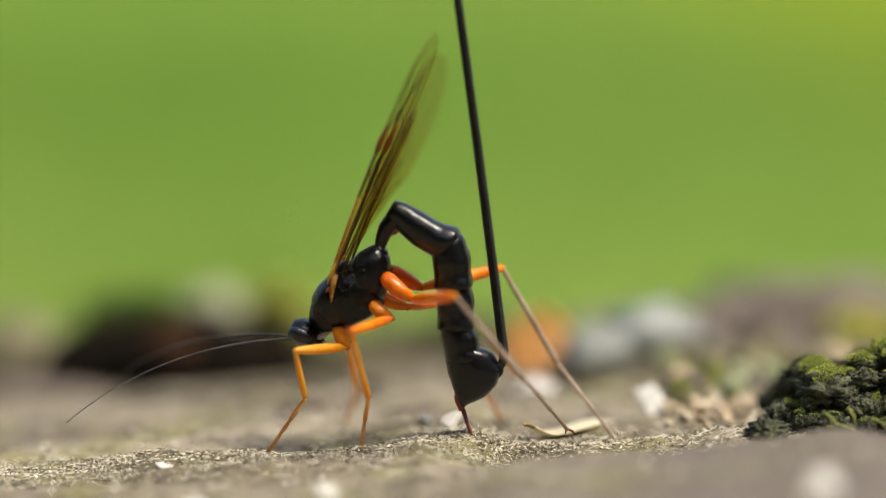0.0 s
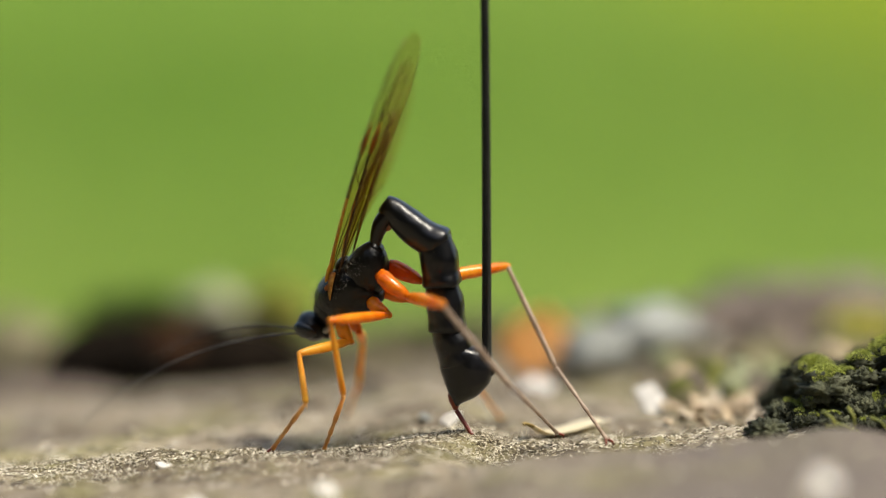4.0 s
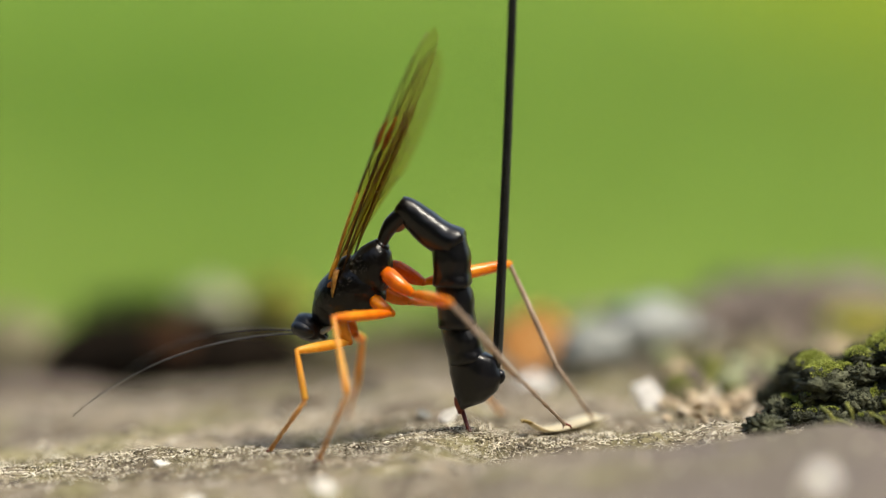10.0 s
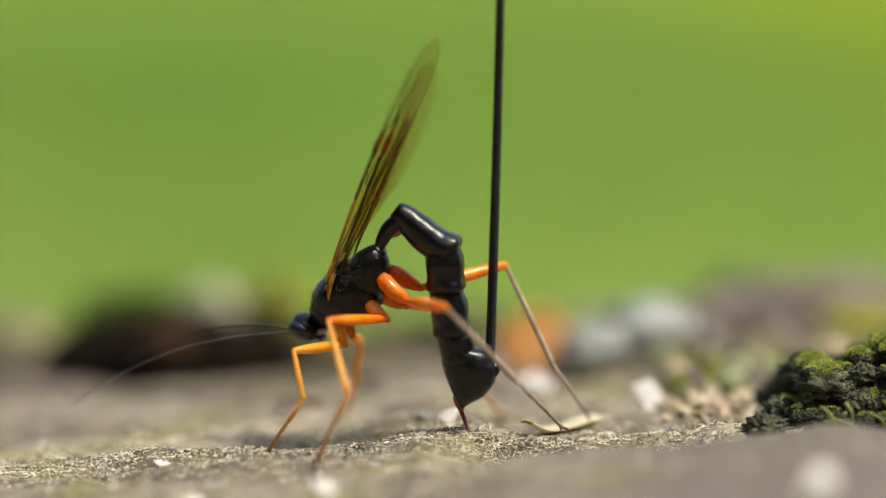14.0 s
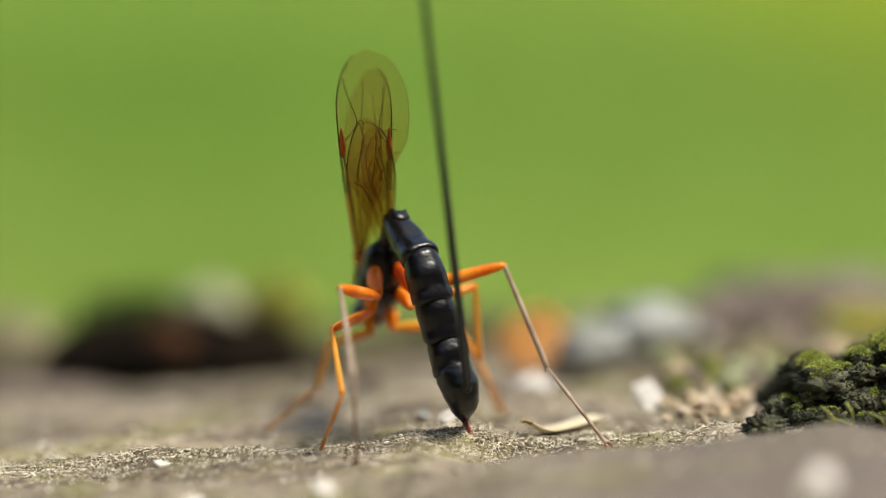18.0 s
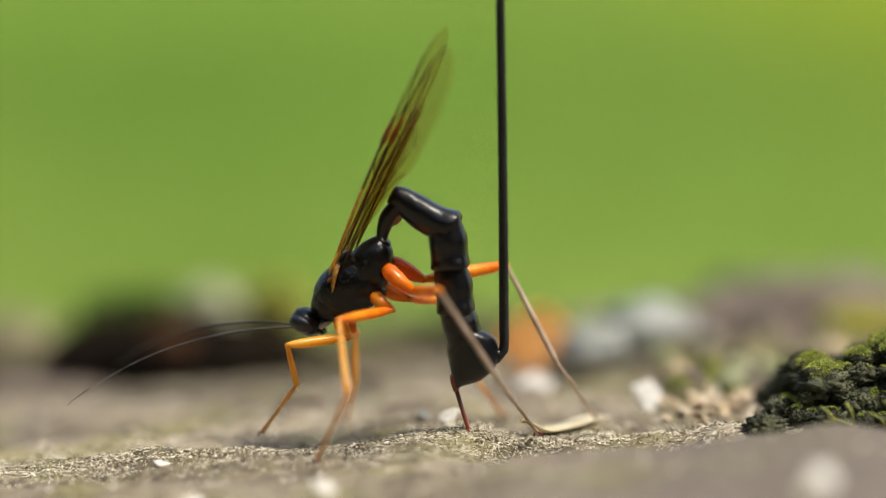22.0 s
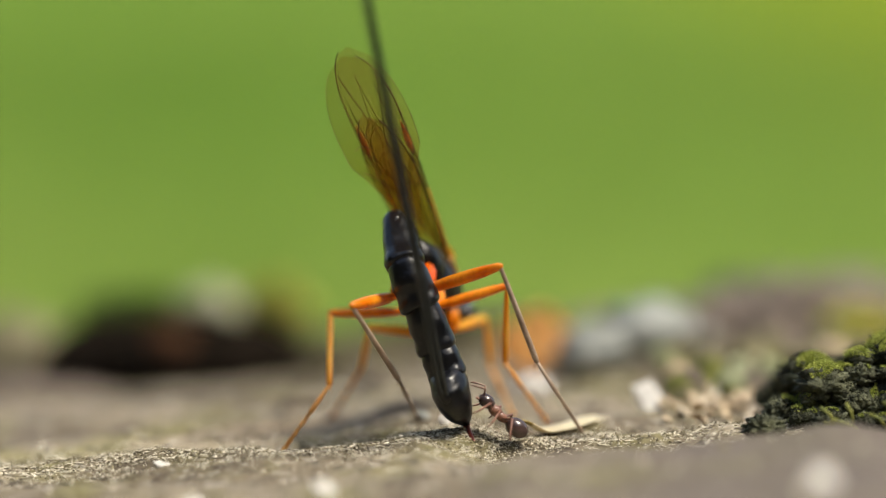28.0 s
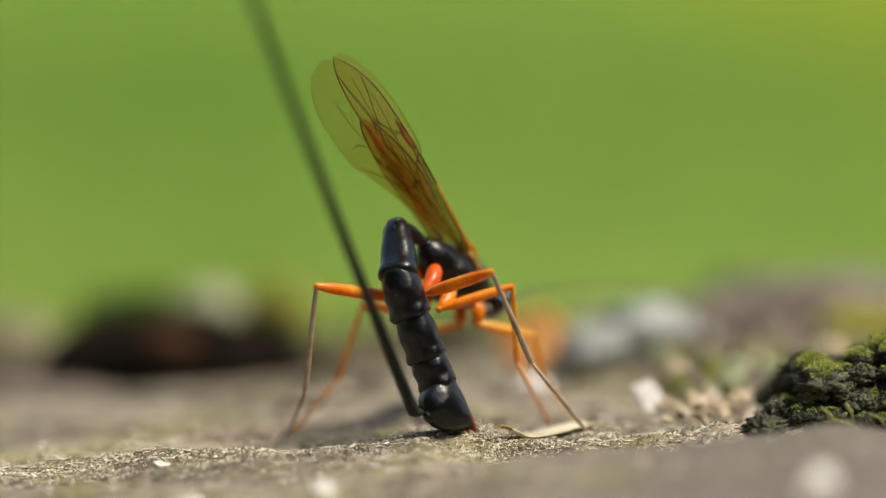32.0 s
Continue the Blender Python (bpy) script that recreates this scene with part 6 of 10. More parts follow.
    walk(WASP["tail"], [
        (0, at(0.91, 0.12, -9.4, 0.1, 40.8, 8.5)), (0.5, at(0.79, 0.06, -9.66, 0.4, 36.2, 7.1)), (1, at(0.78, 0.03, -9.9, 0.6, 30, 6.4)),
        (1.5, at(0, -0.04, -9.04, 1, 30.6, 3)), (2, at(-0.5, -0.04, -8.02, 1.5, 30, 2.1)), (2.5, at(1.03, 0.33, -8.5, 1.6, 34.3, 18.1)),
        (3, at(1.02, 0.34, -9.28, 1.9, 46, 17.1)), (3.5, at(1.64, 0.57, -9.3, 1.9, 43.1, 17.9)), (5.5, at(0.6, 0.09, -9.12, 2, 37.1, 15.1)),
        (6, at(0.89, 0.06, -8.97, -0, 37.9, 5.4)), (6.5, at(1.21, -0.03, -9.5, 0.3, 36.9, 0.8)), (7, at(0.82, 0.1, -10.1, 0.8, 41, 9.9)),
        (7.5, at(1.2, 0.19, -9.96, 0.5, 39.4, 10.4)), (8, at(0.62, 0.08, -10.1, 0.3, 41.2, 10.5)), (8.5, at(0.96, 0.05, -9.98, 0.3, 40.6, 4.2)),
        (9, at(0.81, 0.13, -10.07, 0.3, 41, 11.2)), (9.5, at(0.87, 0.27, -9.9, 1.5, 39.5, 19.1)), (10, at(1.23, 0.15, -9.91, 3.4, 35.4, 10.1)),
        (10.5, at(0.93, 0.24, -10.02, 1.8, 33.9, 18.6)), (11, at(0.7, -0.01, -10.13, 0.9, 31.9, 3.9)), (11.5, at(1.13, -0.25, -10.04, 0.7, 32.7, -9.6)),
        (12, at(0.84, 0.01, -10.2, 0.7, 37.4, 3.5)), (12.5, at(1.38, -0.02, -10.05, 1, 41.8, 0.3)), (13, at(1.44, 0.3, -9.78, 1.7, 47.4, 10.9)),
        (13.5, at(1.59, 0.55, -9.46, 2.1, 44.7, 18.1)), (14, at(0.77, 0.19, -9.35, 2.5, 46.6, 13.5)), (14.5, at(0.29, 0.01, -9.23, 1.5, 36.1, 13.7)),
        (16.5, at(-0.38, -0.25, -8.96, 13.6, 54.5, 7)), (17, at(-0.82, -3.47, -9.95, -33.7, 53.5, -33.5)), (18, at(0.47, -2.94, -10.7, -17.8, 51.6, -15.9)),
        (19, at(0.78, -2.36, -10.38, -15.1, 47.3, -2.8)), (20, at(-0.19, -1.74, -9.98, -13.5, 47.5, 6.4)), (21, at(-0.3, -0.62, -9.48, -1.3, 40.5, 12.7)),
        (21.5, at(0.08, 0, -8.6, 0.9, 38.1, 3.9)), (22, at(0.26, 0.04, -8.84, 0.8, 34.4, 10.4)), (22.5, at(-2.07, -0.42, -8.06, 19.5, 59.1, 10.1)),
        (23, at(-0.14, -1.31, -10.2, -10.6, 55.4, -25.5)), (23.9, at(-0.53, -1.61, -10.21, -12.2, 56.3, -20.6)), (24, at(-0.58, -1.65, -10.21, -12.5, 56.5, -20.2)),
        (24.1, at(-0.63, -1.63, -10.21, -12.8, 56.6, -19)), (25, at(-1.09, -1.46, -10.22, -13.4, 56.8, -7.4)), (25.5, at(-1.06, -1.93, -9.84, -3.8, 55, -8.6)),
        (27.5, at(1.94, -3.57, -10.03, -29.5, 45.1, -11.7)), (28, at(2.56, -3.07, -9.81, -16.3, 40.7, -14.3)), (28.3, at(1.97, -3, -9.39, -17.1, 30.6, -27.5)),
        (28.5, at(2.04, -3.1, -9.42, -21.3, 25.1, -30.9)), (29, at(1.9, -3.11, -9.73, -15.8, 31, -27.4)), (30, at(2.15, -3.16, -10.08, -30.2, 40.1, -20)),
        (31, at(1.51, -3.09, -9.88, -23.6, 40.5, -22.3)), (31.5, at(2.92, -3.08, -9.9, -9.4, 31.6, -21.8)), (32, at(2.65, -2.89, -10.02, -14.1, 26.3, -26.1)),])
    walk(WASP["ovipositor"], [
        (0, at(3.34, 0.48, -11.52, -1.8, 63.8, 6)), (0.5, at(3.17, 0.36, -11.41, -1.5, 63.8, 4.4)), (1, at(3.14, 0.29, -11.27, -2.5, 66.8, 2.1)),
        (1.5, at(2.57, 0.09, -10.56, -1.2, 58.8, 0.2)), (2, at(2.29, 0.07, -9.64, -1.3, 56.2, -0.7)), (2.5, at(3.76, 1.22, -10.45, -2.7, 59.6, 14.3)),
        (3, at(3.5, 1.11, -11.96, -6.9, 76.5, 10)), (3.5, at(4.25, 1.41, -11.87, -12.4, 76.8, 5.3)), (5.5, at(3.48, 0.87, -11.37, -3.5, 62.7, 10.1)),
        (6, at(3.6, 0.32, -11.09, -2.7, 62.6, 1.8)), (6.5, at(3.89, 0.01, -11.51, -3, 65.3, -3.1)), (7, at(3.21, 0.52, -12.21, -3.9, 75.6, 5.2)),
        (7.5, at(3.69, 0.65, -12.04, -2.3, 71.8, 7.4)), (8, at(3.06, 0.53, -12.27, -2.9, 77.7, 7)), (8.5, at(3.53, 0.23, -12.19, -2.3, 73.1, 1.3)),
        (9, at(3.34, 0.63, -12.31, -9.9, 84.1, 0.7)), (9.5, at(3.24, 1.08, -11.96, -4.7, 75.9, 13.2)), (10, at(3.74, 0.59, -11.71, -2, 62.7, 6.2)),
        (10.5, at(3.26, 1.03, -11.67, -2.4, 67.4, 14.6)), (11, at(3.14, 0.16, -11.65, -1, 63.3, 1.7)), (11.5, at(3.67, -0.68, -11.7, -1.5, 64.7, -12.2)),
        (12, at(3.37, 0.16, -12.15, -2.5, 73, 0.1)), (12.5, at(3.8, -0.01, -12.21, -1.3, 66.9, -1.7)), (13, at(3.59, 0.72, -12.17, -0.5, 71.2, 10.6)),
        (13.5, at(3.88, 1.3, -11.85, -6.7, 73.9, 11.3)), (14, at(3.12, 0.76, -11.91, -3.1, 68, 10.2)), (14.5, at(2.96, 0.66, -11.23, -3.6, 64.4, 8)),
        (16.5, at(1.57, -0.01, -11.72, -1.7, 58.3, 11.1)), (17, at(0.69, -4.47, -12.39, -21.9, 62.7, -18)), (18, at(2.44, -3.51, -13.29, -52.6, 75.1, -47.6)),
        (19, at(3.32, -2.49, -13.14, -36.1, 73.9, -31.7)), (20, at(1.96, -1.5, -12.34, -26.9, 63.1, -24.9)), (21, at(2.08, -0.08, -11.56, -17.8, 63.1, -15.8)),
        (21.5, at(3.03, 0.21, -10.92, -1.3, 60.9, 1.6)), (22, at(3.05, 0.55, -10.78, -2.6, 63.1, 5.7)), (22.5, at(-0.37, -0.11, -10.93, -11.9, 68.8, -2.6)),
        (23, at(1.15, -1.92, -12.28, -4.1, 59.9, -5.5)), (23.9, at(1.27, -2.29, -13.1, -0.6, 74.5, 0.6)), (24, at(1.28, -2.33, -13.19, 3.2, 79.1, 4.7)),
        (24.1, at(1.22, -2.26, -13.18, -2.2, 79.1, -1)), (25, at(0.74, -1.69, -13.04, -37.6, 77.8, -39.1)), (25.5, at(0.95, -2.24, -12.74, -18.8, 68.1, -19.5)),
        (27.5, at(4.34, -4.07, -12.48, -76.4, 61.7, -70.6)), (28, at(4.94, -3.68, -11.93, -76.8, 63, -66)), (28.3, at(4.36, -4.25, -10.98, -24, 50.3, -15.5)),
        (28.5, at(4.17, -4.37, -10.58, -21.7, 51.7, -12.7)), (29, at(4.02, -4.2, -11.16, -35.3, 57.5, -24.9)), (30, at(4.07, -3.86, -11.8, -81.6, 69.6, -67.1)),
        (31, at(3.64, -3.96, -11.84, -48.5, 60.9, -37.9)), (31.5, at(5.14, -3.97, -11.38, -35.3, 52.9, -27.2)), (32, at(4.84, -3.96, -11.22, -44.1, 63.3, -33.6)),])
    walk(WASP["sheath"], [
        (0, at(-0.96, -0.16, -11.52, -179.2, -52.8, -173)), (0.5, at(-1.03, -0.14, -11.87, -179.1, -54.3, -175)), (1, at(-0.94, -0.13, -12.25, -179.5, -51.5, -175.8)),
        (1.5, at(-1.43, -0.07, -11.26, -179.7, -49, -178.8)), (2, at(-1.58, -0.02, -10.14, 180, -43.5, -179.1)), (2.5, at(0.14, 0.11, -10.63, -179.7, -43.6, -163.1)),
        (3, at(-0.06, 0.09, -11.28, -179.3, -51, -163.8)), (3.5, at(0.68, 0.33, -11.36, 180, -43.4, -161.9)), (5.5, at(-0.14, -0.02, -11.45, -179.9, -44.1, -166)),
        (6, at(-1.05, -0.12, -11.15, -179.1, -50.6, -176.4)), (6.5, at(-0.76, -0.04, -11.44, -178.9, -51.8, 178.9)), (7, at(-1.32, -0.23, -11.6, -178.9, -57, -172.2)),
        (7.5, at(-0.54, -0.1, -11.92, -179.2, -55.2, -171.2)), (8, at(-0.85, -0.18, -12.43, -179, -59.7, -171.1)),
        (8.5, at(-0.67, -0.06, -12.18, -179.6, -53.1, -176.9)), (9, at(-0.97, -0.21, -12.11, -178.9, -57.9, -170.6)),
        (9.5, at(-0.63, -0.19, -11.72, -179.3, -53.3, -162.8)), (10, at(-0.01, 0.05, -11.59, 179.6, -42.7, -170.9)),
        (10.5, at(-0.56, -0.18, -11.82, -179.9, -47.6, -163)), (11, at(-1.15, -0.1, -12.08, -179.8, -49.8, -177.5)),
        (11.5, at(-0.48, 0.06, -12.1, -179.5, -50.9, 168.8)), (12, at(-0.77, -0.06, -12.23, -179.2, -55.4, -178.2)), (12.5, at(0.26, 0.02, -12.22, 179.9, -45, -180)),
        (13, at(0.75, 0.23, -12.07, -179.7, -49.3, -169.2)), (13.5, at(0.89, 0.4, -11.65, -179.6, -47.4, -162.2)), (14, at(-0.16, 0.06, -11.36, 179.7, -45.3, -166)),
        (14.5, at(-0.86, -0.2, -11.54, 179.4, -41.9, -167.1)), (16.5, at(-1.3, 0.09, -10.97, -173.1, -56.7, -175.2)), (17, at(-2.54, -4.13, -12.3, -164, -34.4, 159.4)),
        (17.5, at(-1.93, -3.72, -12.59, -169.5, -35.4, 168.5)), (18, at(-1.3, -3.3, -12.84, -172.3, -36.2, 173.1)),
        (18.5, at(-0.85, -3.19, -13.08, -170.9, -39.7, 171.6)), (19, at(-0.41, -3.07, -13.3, -173.2, -42.4, 175.5)),
        (19.5, at(-1.46, -2.92, -12.72, -174.3, -46.3, 177.1)), (20, at(-2.51, -2.77, -12.08, -171.2, -51.9, 173.5)),
        (20.5, at(-2.28, -1.89, -12.06, -173.9, -51.9, 176.5)), (21, at(-2.2, -1.12, -12, -176.7, -51.8, 179.7)),
        (21.5, at(-1.39, -0.06, -10.71, -179.6, -51.3, -177.5)), (22, at(-1.12, -0.17, -11.32, 180, -47.4, -171.4)), (22.5, at(-3.4, 0.03, -9.69, -161.9, -67.5, 170.7)),
        (23, at(-2.16, -0.85, -11.63, -170.2, -52.2, 166.9)), (23.5, at(-2.23, -1.23, -11.99, -163.8, -48.2, 159.1)),
        (23.9, at(-2.28, -1.54, -12.28, -168.3, -43.6, 164.5)), (24, at(-2.29, -1.62, -12.36, -168.3, -43.8, 164.7)),
        (24.1, at(-2.36, -1.65, -12.38, -168.1, -44.1, 164.4)), (24.5, at(-2.63, -1.76, -12.49, -167.6, -50.4, 164.4)),
        (25, at(-3.03, -1.89, -12.63, -169.5, -58.2, 166.8)), (25.5, at(-2.58, -1.88, -12.24, -159.9, -53.2, 156.1)),
        (27.5, at(0.83, -4.73, -12.58, -177.2, -26.5, -178.8)), (28, at(1.06, -3.48, -12.1, -175.4, -32.9, -176.2)),
        (28.3, at(0.77, -3.37, -12.19, -175.7, -22.1, -176.9)), (28.5, at(0.66, -3.52, -12.02, -177.1, -22.3, -173.5)),
        (28.9, at(0.39, -3.32, -12.41, -178.8, -27, -167.7)), (29, at(0.32, -3.27, -12.51, -179.7, -28.3, -165.5)), (29.2, at(0.22, -3.35, -12.27, 176.2, -33.2, -158)),
        (29.5, at(0.05, -3.48, -11.9, -179.9, -35.4, -165.2)), (29.8, at(-0.13, -3.61, -11.55, 177.4, -41.2, -161.1)),
        (30, at(-0.26, -3.7, -11.32, -178.4, -42.9, -167.3)), (30.1, at(-0.22, -3.7, -11.42, -174.6, -42.5, -173)),
        (30.4, at(-0.1, -3.71, -11.73, -167.5, -42.3, 176.6)), (30.7, at(0.01, -3.72, -12.05, -168.8, -48.1, 179.7)),
        (31, at(0.11, -3.73, -12.37, -177.3, -56.2, -168.8)), (31.2, at(0.73, -3.5, -12.66, -174.6, -39.3, -174.2)),
        (31.4, at(1.34, -3.27, -12.93, -178.4, -28.1, -169.1)), (31.5, at(1.64, -3.15, -13.06, -179.7, -23.5, -166.3)),
        (31.6, at(1.48, -3.1, -12.99, 178.1, -25.5, -161.4)), (31.8, at(1.16, -2.99, -12.85, 178.6, -25.1, -162.7)), (31.9, at(1, -2.93, -12.78, -179.8, -23.5, -166.5)),
        (32, at(0.83, -2.88, -12.71, -179.8, -23.4, -166.9)),])
    walk(WASP["left_front_femur"], [
        (0, at(6.3, 0.8, -3, -35.8, -32.1, 63.8)), (0.5, at(6.3, 0.8, -3, -35.4, -32.1, 62.6)), (1, at(6.3, 0.8, -3, -37.2, -29.9, 65.1)),
        (1.5, at(6.3, 0.8, -3, -38, -29.5, 62.2)), (2, at(6.3, 0.8, -3, -40.1, -32.2, 61.9)), (2.5, at(6.3, 0.8, -3, -34.7, -37, 65.1)),
        (3, at(6.3, 0.8, -3, -36.1, -28.6, 75)), (3.5, at(6.3, 0.8, -3, -37, -27.1, 72.6)), (5.5, at(6.3, 0.8, -3, -38.5, -25, 71.4)),
        (6, at(6.3, 0.8, -3, -37.8, -35.4, 60.9)), (6.5, at(6.3, 0.8, -3, -39.7, -36, 59.1)), (7, at(6.3, 0.8, -3, -34.9, -31.1, 66.5)),
        (7.5, at(6.3, 0.8, -3, -30.2, -36.5, 55.8)), (8, at(6.3, 0.8, -3, -33.9, -34.6, 65.2)), (8.5, at(6.3, 0.8, -3, -33.4, -33.3, 56.8)),
        (9, at(6.3, 0.8, -3, -36, -33, 69.6)), (9.5, at(6.3, 0.8, -3, -31.7, -31.5, 68.7)), (10, at(6.3, 0.8, -3, -35.2, -27.6, 62.8)),
        (10.5, at(6.3, 0.8, -3, -33.2, -32.2, 68.9)), (11, at(6.3, 0.8, -3, -36, -32.5, 60.7)), (11.5, at(6.3, 0.8, -3, -35.7, -36.5, 43.6)),
        (12, at(6.3, 0.8, -3, -36.2, -33.5, 61.7)), (12.5, at(6.3, 0.8, -3, -35.5, -31.3, 55.8)), (13, at(6.3, 0.8, -3, -35.3, -33.9, 67.2)),
        (13.5, at(6.3, 0.8, -3, -33.1, -33.6, 67.1)), (14, at(6.3, 0.8, -3, -35, -27.5, 70.2)), (14.5, at(6.3, 0.8, -3, -35, -24.4, 66.6)),
        (16.5, at(6.3, 0.8, -3, -38.5, 0.6, 81.9)), (17, at(6.3, 0.8, -3, -17.1, -8.3, 33.8)), (18, at(6.3, 0.8, -3, -18.2, -20.3, 33.2)),
        (19, at(6.3, 0.8, -3, -22.7, -27, 37.9)), (20, at(6.3, 0.8, -3, -21.4, -29, 37.6)), (21, at(6.3, 0.8, -3, -40.7, -8.1, 82.3)),
        (21.5, at(6.3, 0.8, -3, -23.1, -36.1, 37.4)), (22, at(6.3, 0.8, -3, -24.4, -33.3, 45.3)), (22.5, at(6.3, 0.8, -3, -29.4, 2.6, 78.8)),
        (23, at(6.3, 0.8, -3, -18, -21.8, 27.4)), (23.9, at(6.3, 0.8, -3, -20.3, -21.8, 35.5)), (24, at(6.3, 0.8, -3, -20.6, -21.8, 36.4)),
        (24.1, at(6.3, 0.8, -3, -20.1, -21.8, 35.5)), (25, at(6.3, 0.8, -3, -15.6, -21.5, 26.6)), (25.5, at(6.3, 0.8, -3, -18.8, -18.7, 32)),
        (27.5, at(6.3, 0.8, -3, -33.4, -18.2, 61.1)), (28, at(6.3, 0.8, -3, -40.7, 4.5, 114.9)), (28.3, at(6.3, 0.8, -3, -39.1, 21.9, 100.8)),
        (28.5, at(6.3, 0.8, -3, -36.7, 18.5, 94.1)), (29, at(6.3, 0.8, -3, -33, 13, 105.4)), (30, at(6.3, 0.8, -3, -32.1, 10.4, 123.2)),
        (31, at(6.3, 0.8, -3, -32.1, 15, 106.2)), (31.5, at(6.3, 0.8, -3, -34.9, 11.2, 85.6)), (32, at(6.3, 0.8, -3, -28.6, -7, 73)),])
    walk(WASP["left_front_tibia"], [
        (0, at(8.02, 4.29, -0.55, 98.1, 51, -18.8)), (0.5, at(8.09, 4.26, -0.55, 110.4, 53.9, -15.7)), (1, at(7.98, 4.42, -0.71, 131.1, 55.7, -9.6)),
        (1.5, at(8.16, 4.34, -0.73, 127.3, 52.6, -10.9)), (2, at(8.13, 4.23, -0.55, 125.3, 48.1, -8.6)), (2.5, at(7.85, 4.13, -0.23, -92.2, 46.2, 51.8)),
        (3, at(7.34, 4.7, -0.79, -85.4, 52.1, 59.6)), (3.5, at(7.53, 4.71, -0.9, -89.2, 49.5, 57.6)), (5.5, at(7.63, 4.75, -1.06, -84.6, 47.4, 54.7)),
        (6, at(8.12, 4.08, -0.34, 166.8, 54.3, 1.1)), (6.5, at(8.21, 3.99, -0.3, 126.6, 53, -16.9)), (7, at(7.87, 4.41, -0.62, 108.1, 57.3, -19.2)),
        (7.5, at(8.38, 3.86, -0.27, 106.3, 56, -20.2)), (8, at(7.89, 4.24, -0.39, 100.1, 57.3, -25.1)), (8.5, at(8.41, 4.02, -0.48, 104, 56.6, -27.9)),
        (9, at(7.64, 4.42, -0.5, 109.4, 57.3, -17.3)), (9.5, at(7.73, 4.45, -0.6, -81.2, 53.9, 68.3)), (10, at(8.16, 4.43, -0.87, -87, 51.7, 50.8)),
        (10.5, at(7.7, 4.43, -0.55, -85.7, 52.4, 60.6)), (11, at(8.2, 4.18, -0.53, 118.9, 54.7, -15.4)), (11.5, at(8.98, 3.35, -0.26, 116.4, 53.5, -31.3)),
        (12, at(8.12, 4.18, -0.46, 117.1, 57.4, -20.6)), (12.5, at(8.51, 4.05, -0.61, 110.8, 54.3, -23.5)), (13, at(7.78, 4.32, -0.43, 107.2, 53.1, -11.3)),
        (13.5, at(7.79, 4.33, -0.46, -84, 50.3, 64.9)), (14, at(7.69, 4.64, -0.88, -80.4, 52.4, 62.6)), (14.5, at(7.96, 4.64, -1.1, -98.4, 55.9, 49.3)),
        (16.5, at(6.95, 5.35, -3.05, -65.9, 53.5, 82.7)), (17, at(10.08, 3.33, -2.33, -45.2, 71.2, 123.7)), (18, at(9.91, 3.16, -1.41, -84.1, 64.2, 68.5)),
        (19, at(9.54, 3.32, -0.91, -76.5, 44, 34.2)), (20, at(9.49, 3.26, -0.77, 9.8, 33, 0.8)), (21, at(6.91, 5.31, -2.35, 36.3, 32.7, -14.6)),
        (21.5, at(9.25, 3.06, -0.29, 64.8, 41.2, -47.7)), (22, at(9, 3.53, -0.47, 67.8, 42.9, -36.5)), (22.5, at(7.2, 5.31, -3.21, -57.5, 63, 92)),
        (23, at(10.09, 2.76, -1.29, -94.2, 66.3, 52.7)), (23.9, at(9.78, 3.28, -1.29, -86.2, 70, 66.9)), (24, at(9.74, 3.34, -1.29, -85.1, 70.3, 68.6)),
        (24.1, at(9.78, 3.28, -1.29, -85.2, 70.3, 68)), (25, at(10.13, 2.71, -1.31, -86.5, 70.3, 62.3)), (25.5, at(10, 3.11, -1.52, -96.7, 71.8, 58)),
        (27.5, at(8.41, 4.63, -1.56, 20.1, 75.6, -147.6)), (28, at(4.37, 4.96, -3.36, -22.4, 23, 27.9)), (28.3, at(5.5, 4.99, -4.72, -21.3, 19.6, 36.5)),
        (28.5, at(5.99, 5.15, -4.46, -51.1, 43.7, 54.4)), (29, at(5.11, 5.12, -4.03, -42.1, 39.9, 56.2)), (30, at(3.82, 4.59, -3.83, -84.3, 64.9, 67.5)),
        (31, at(5.06, 5.07, -4.19, -38.2, 38.4, 54)), (31.5, at(6.65, 5.3, -3.89, 8.7, 65.4, -152.5)), (32, at(7.64, 5.17, -2.44, -39.1, 45.3, 32.8)),])
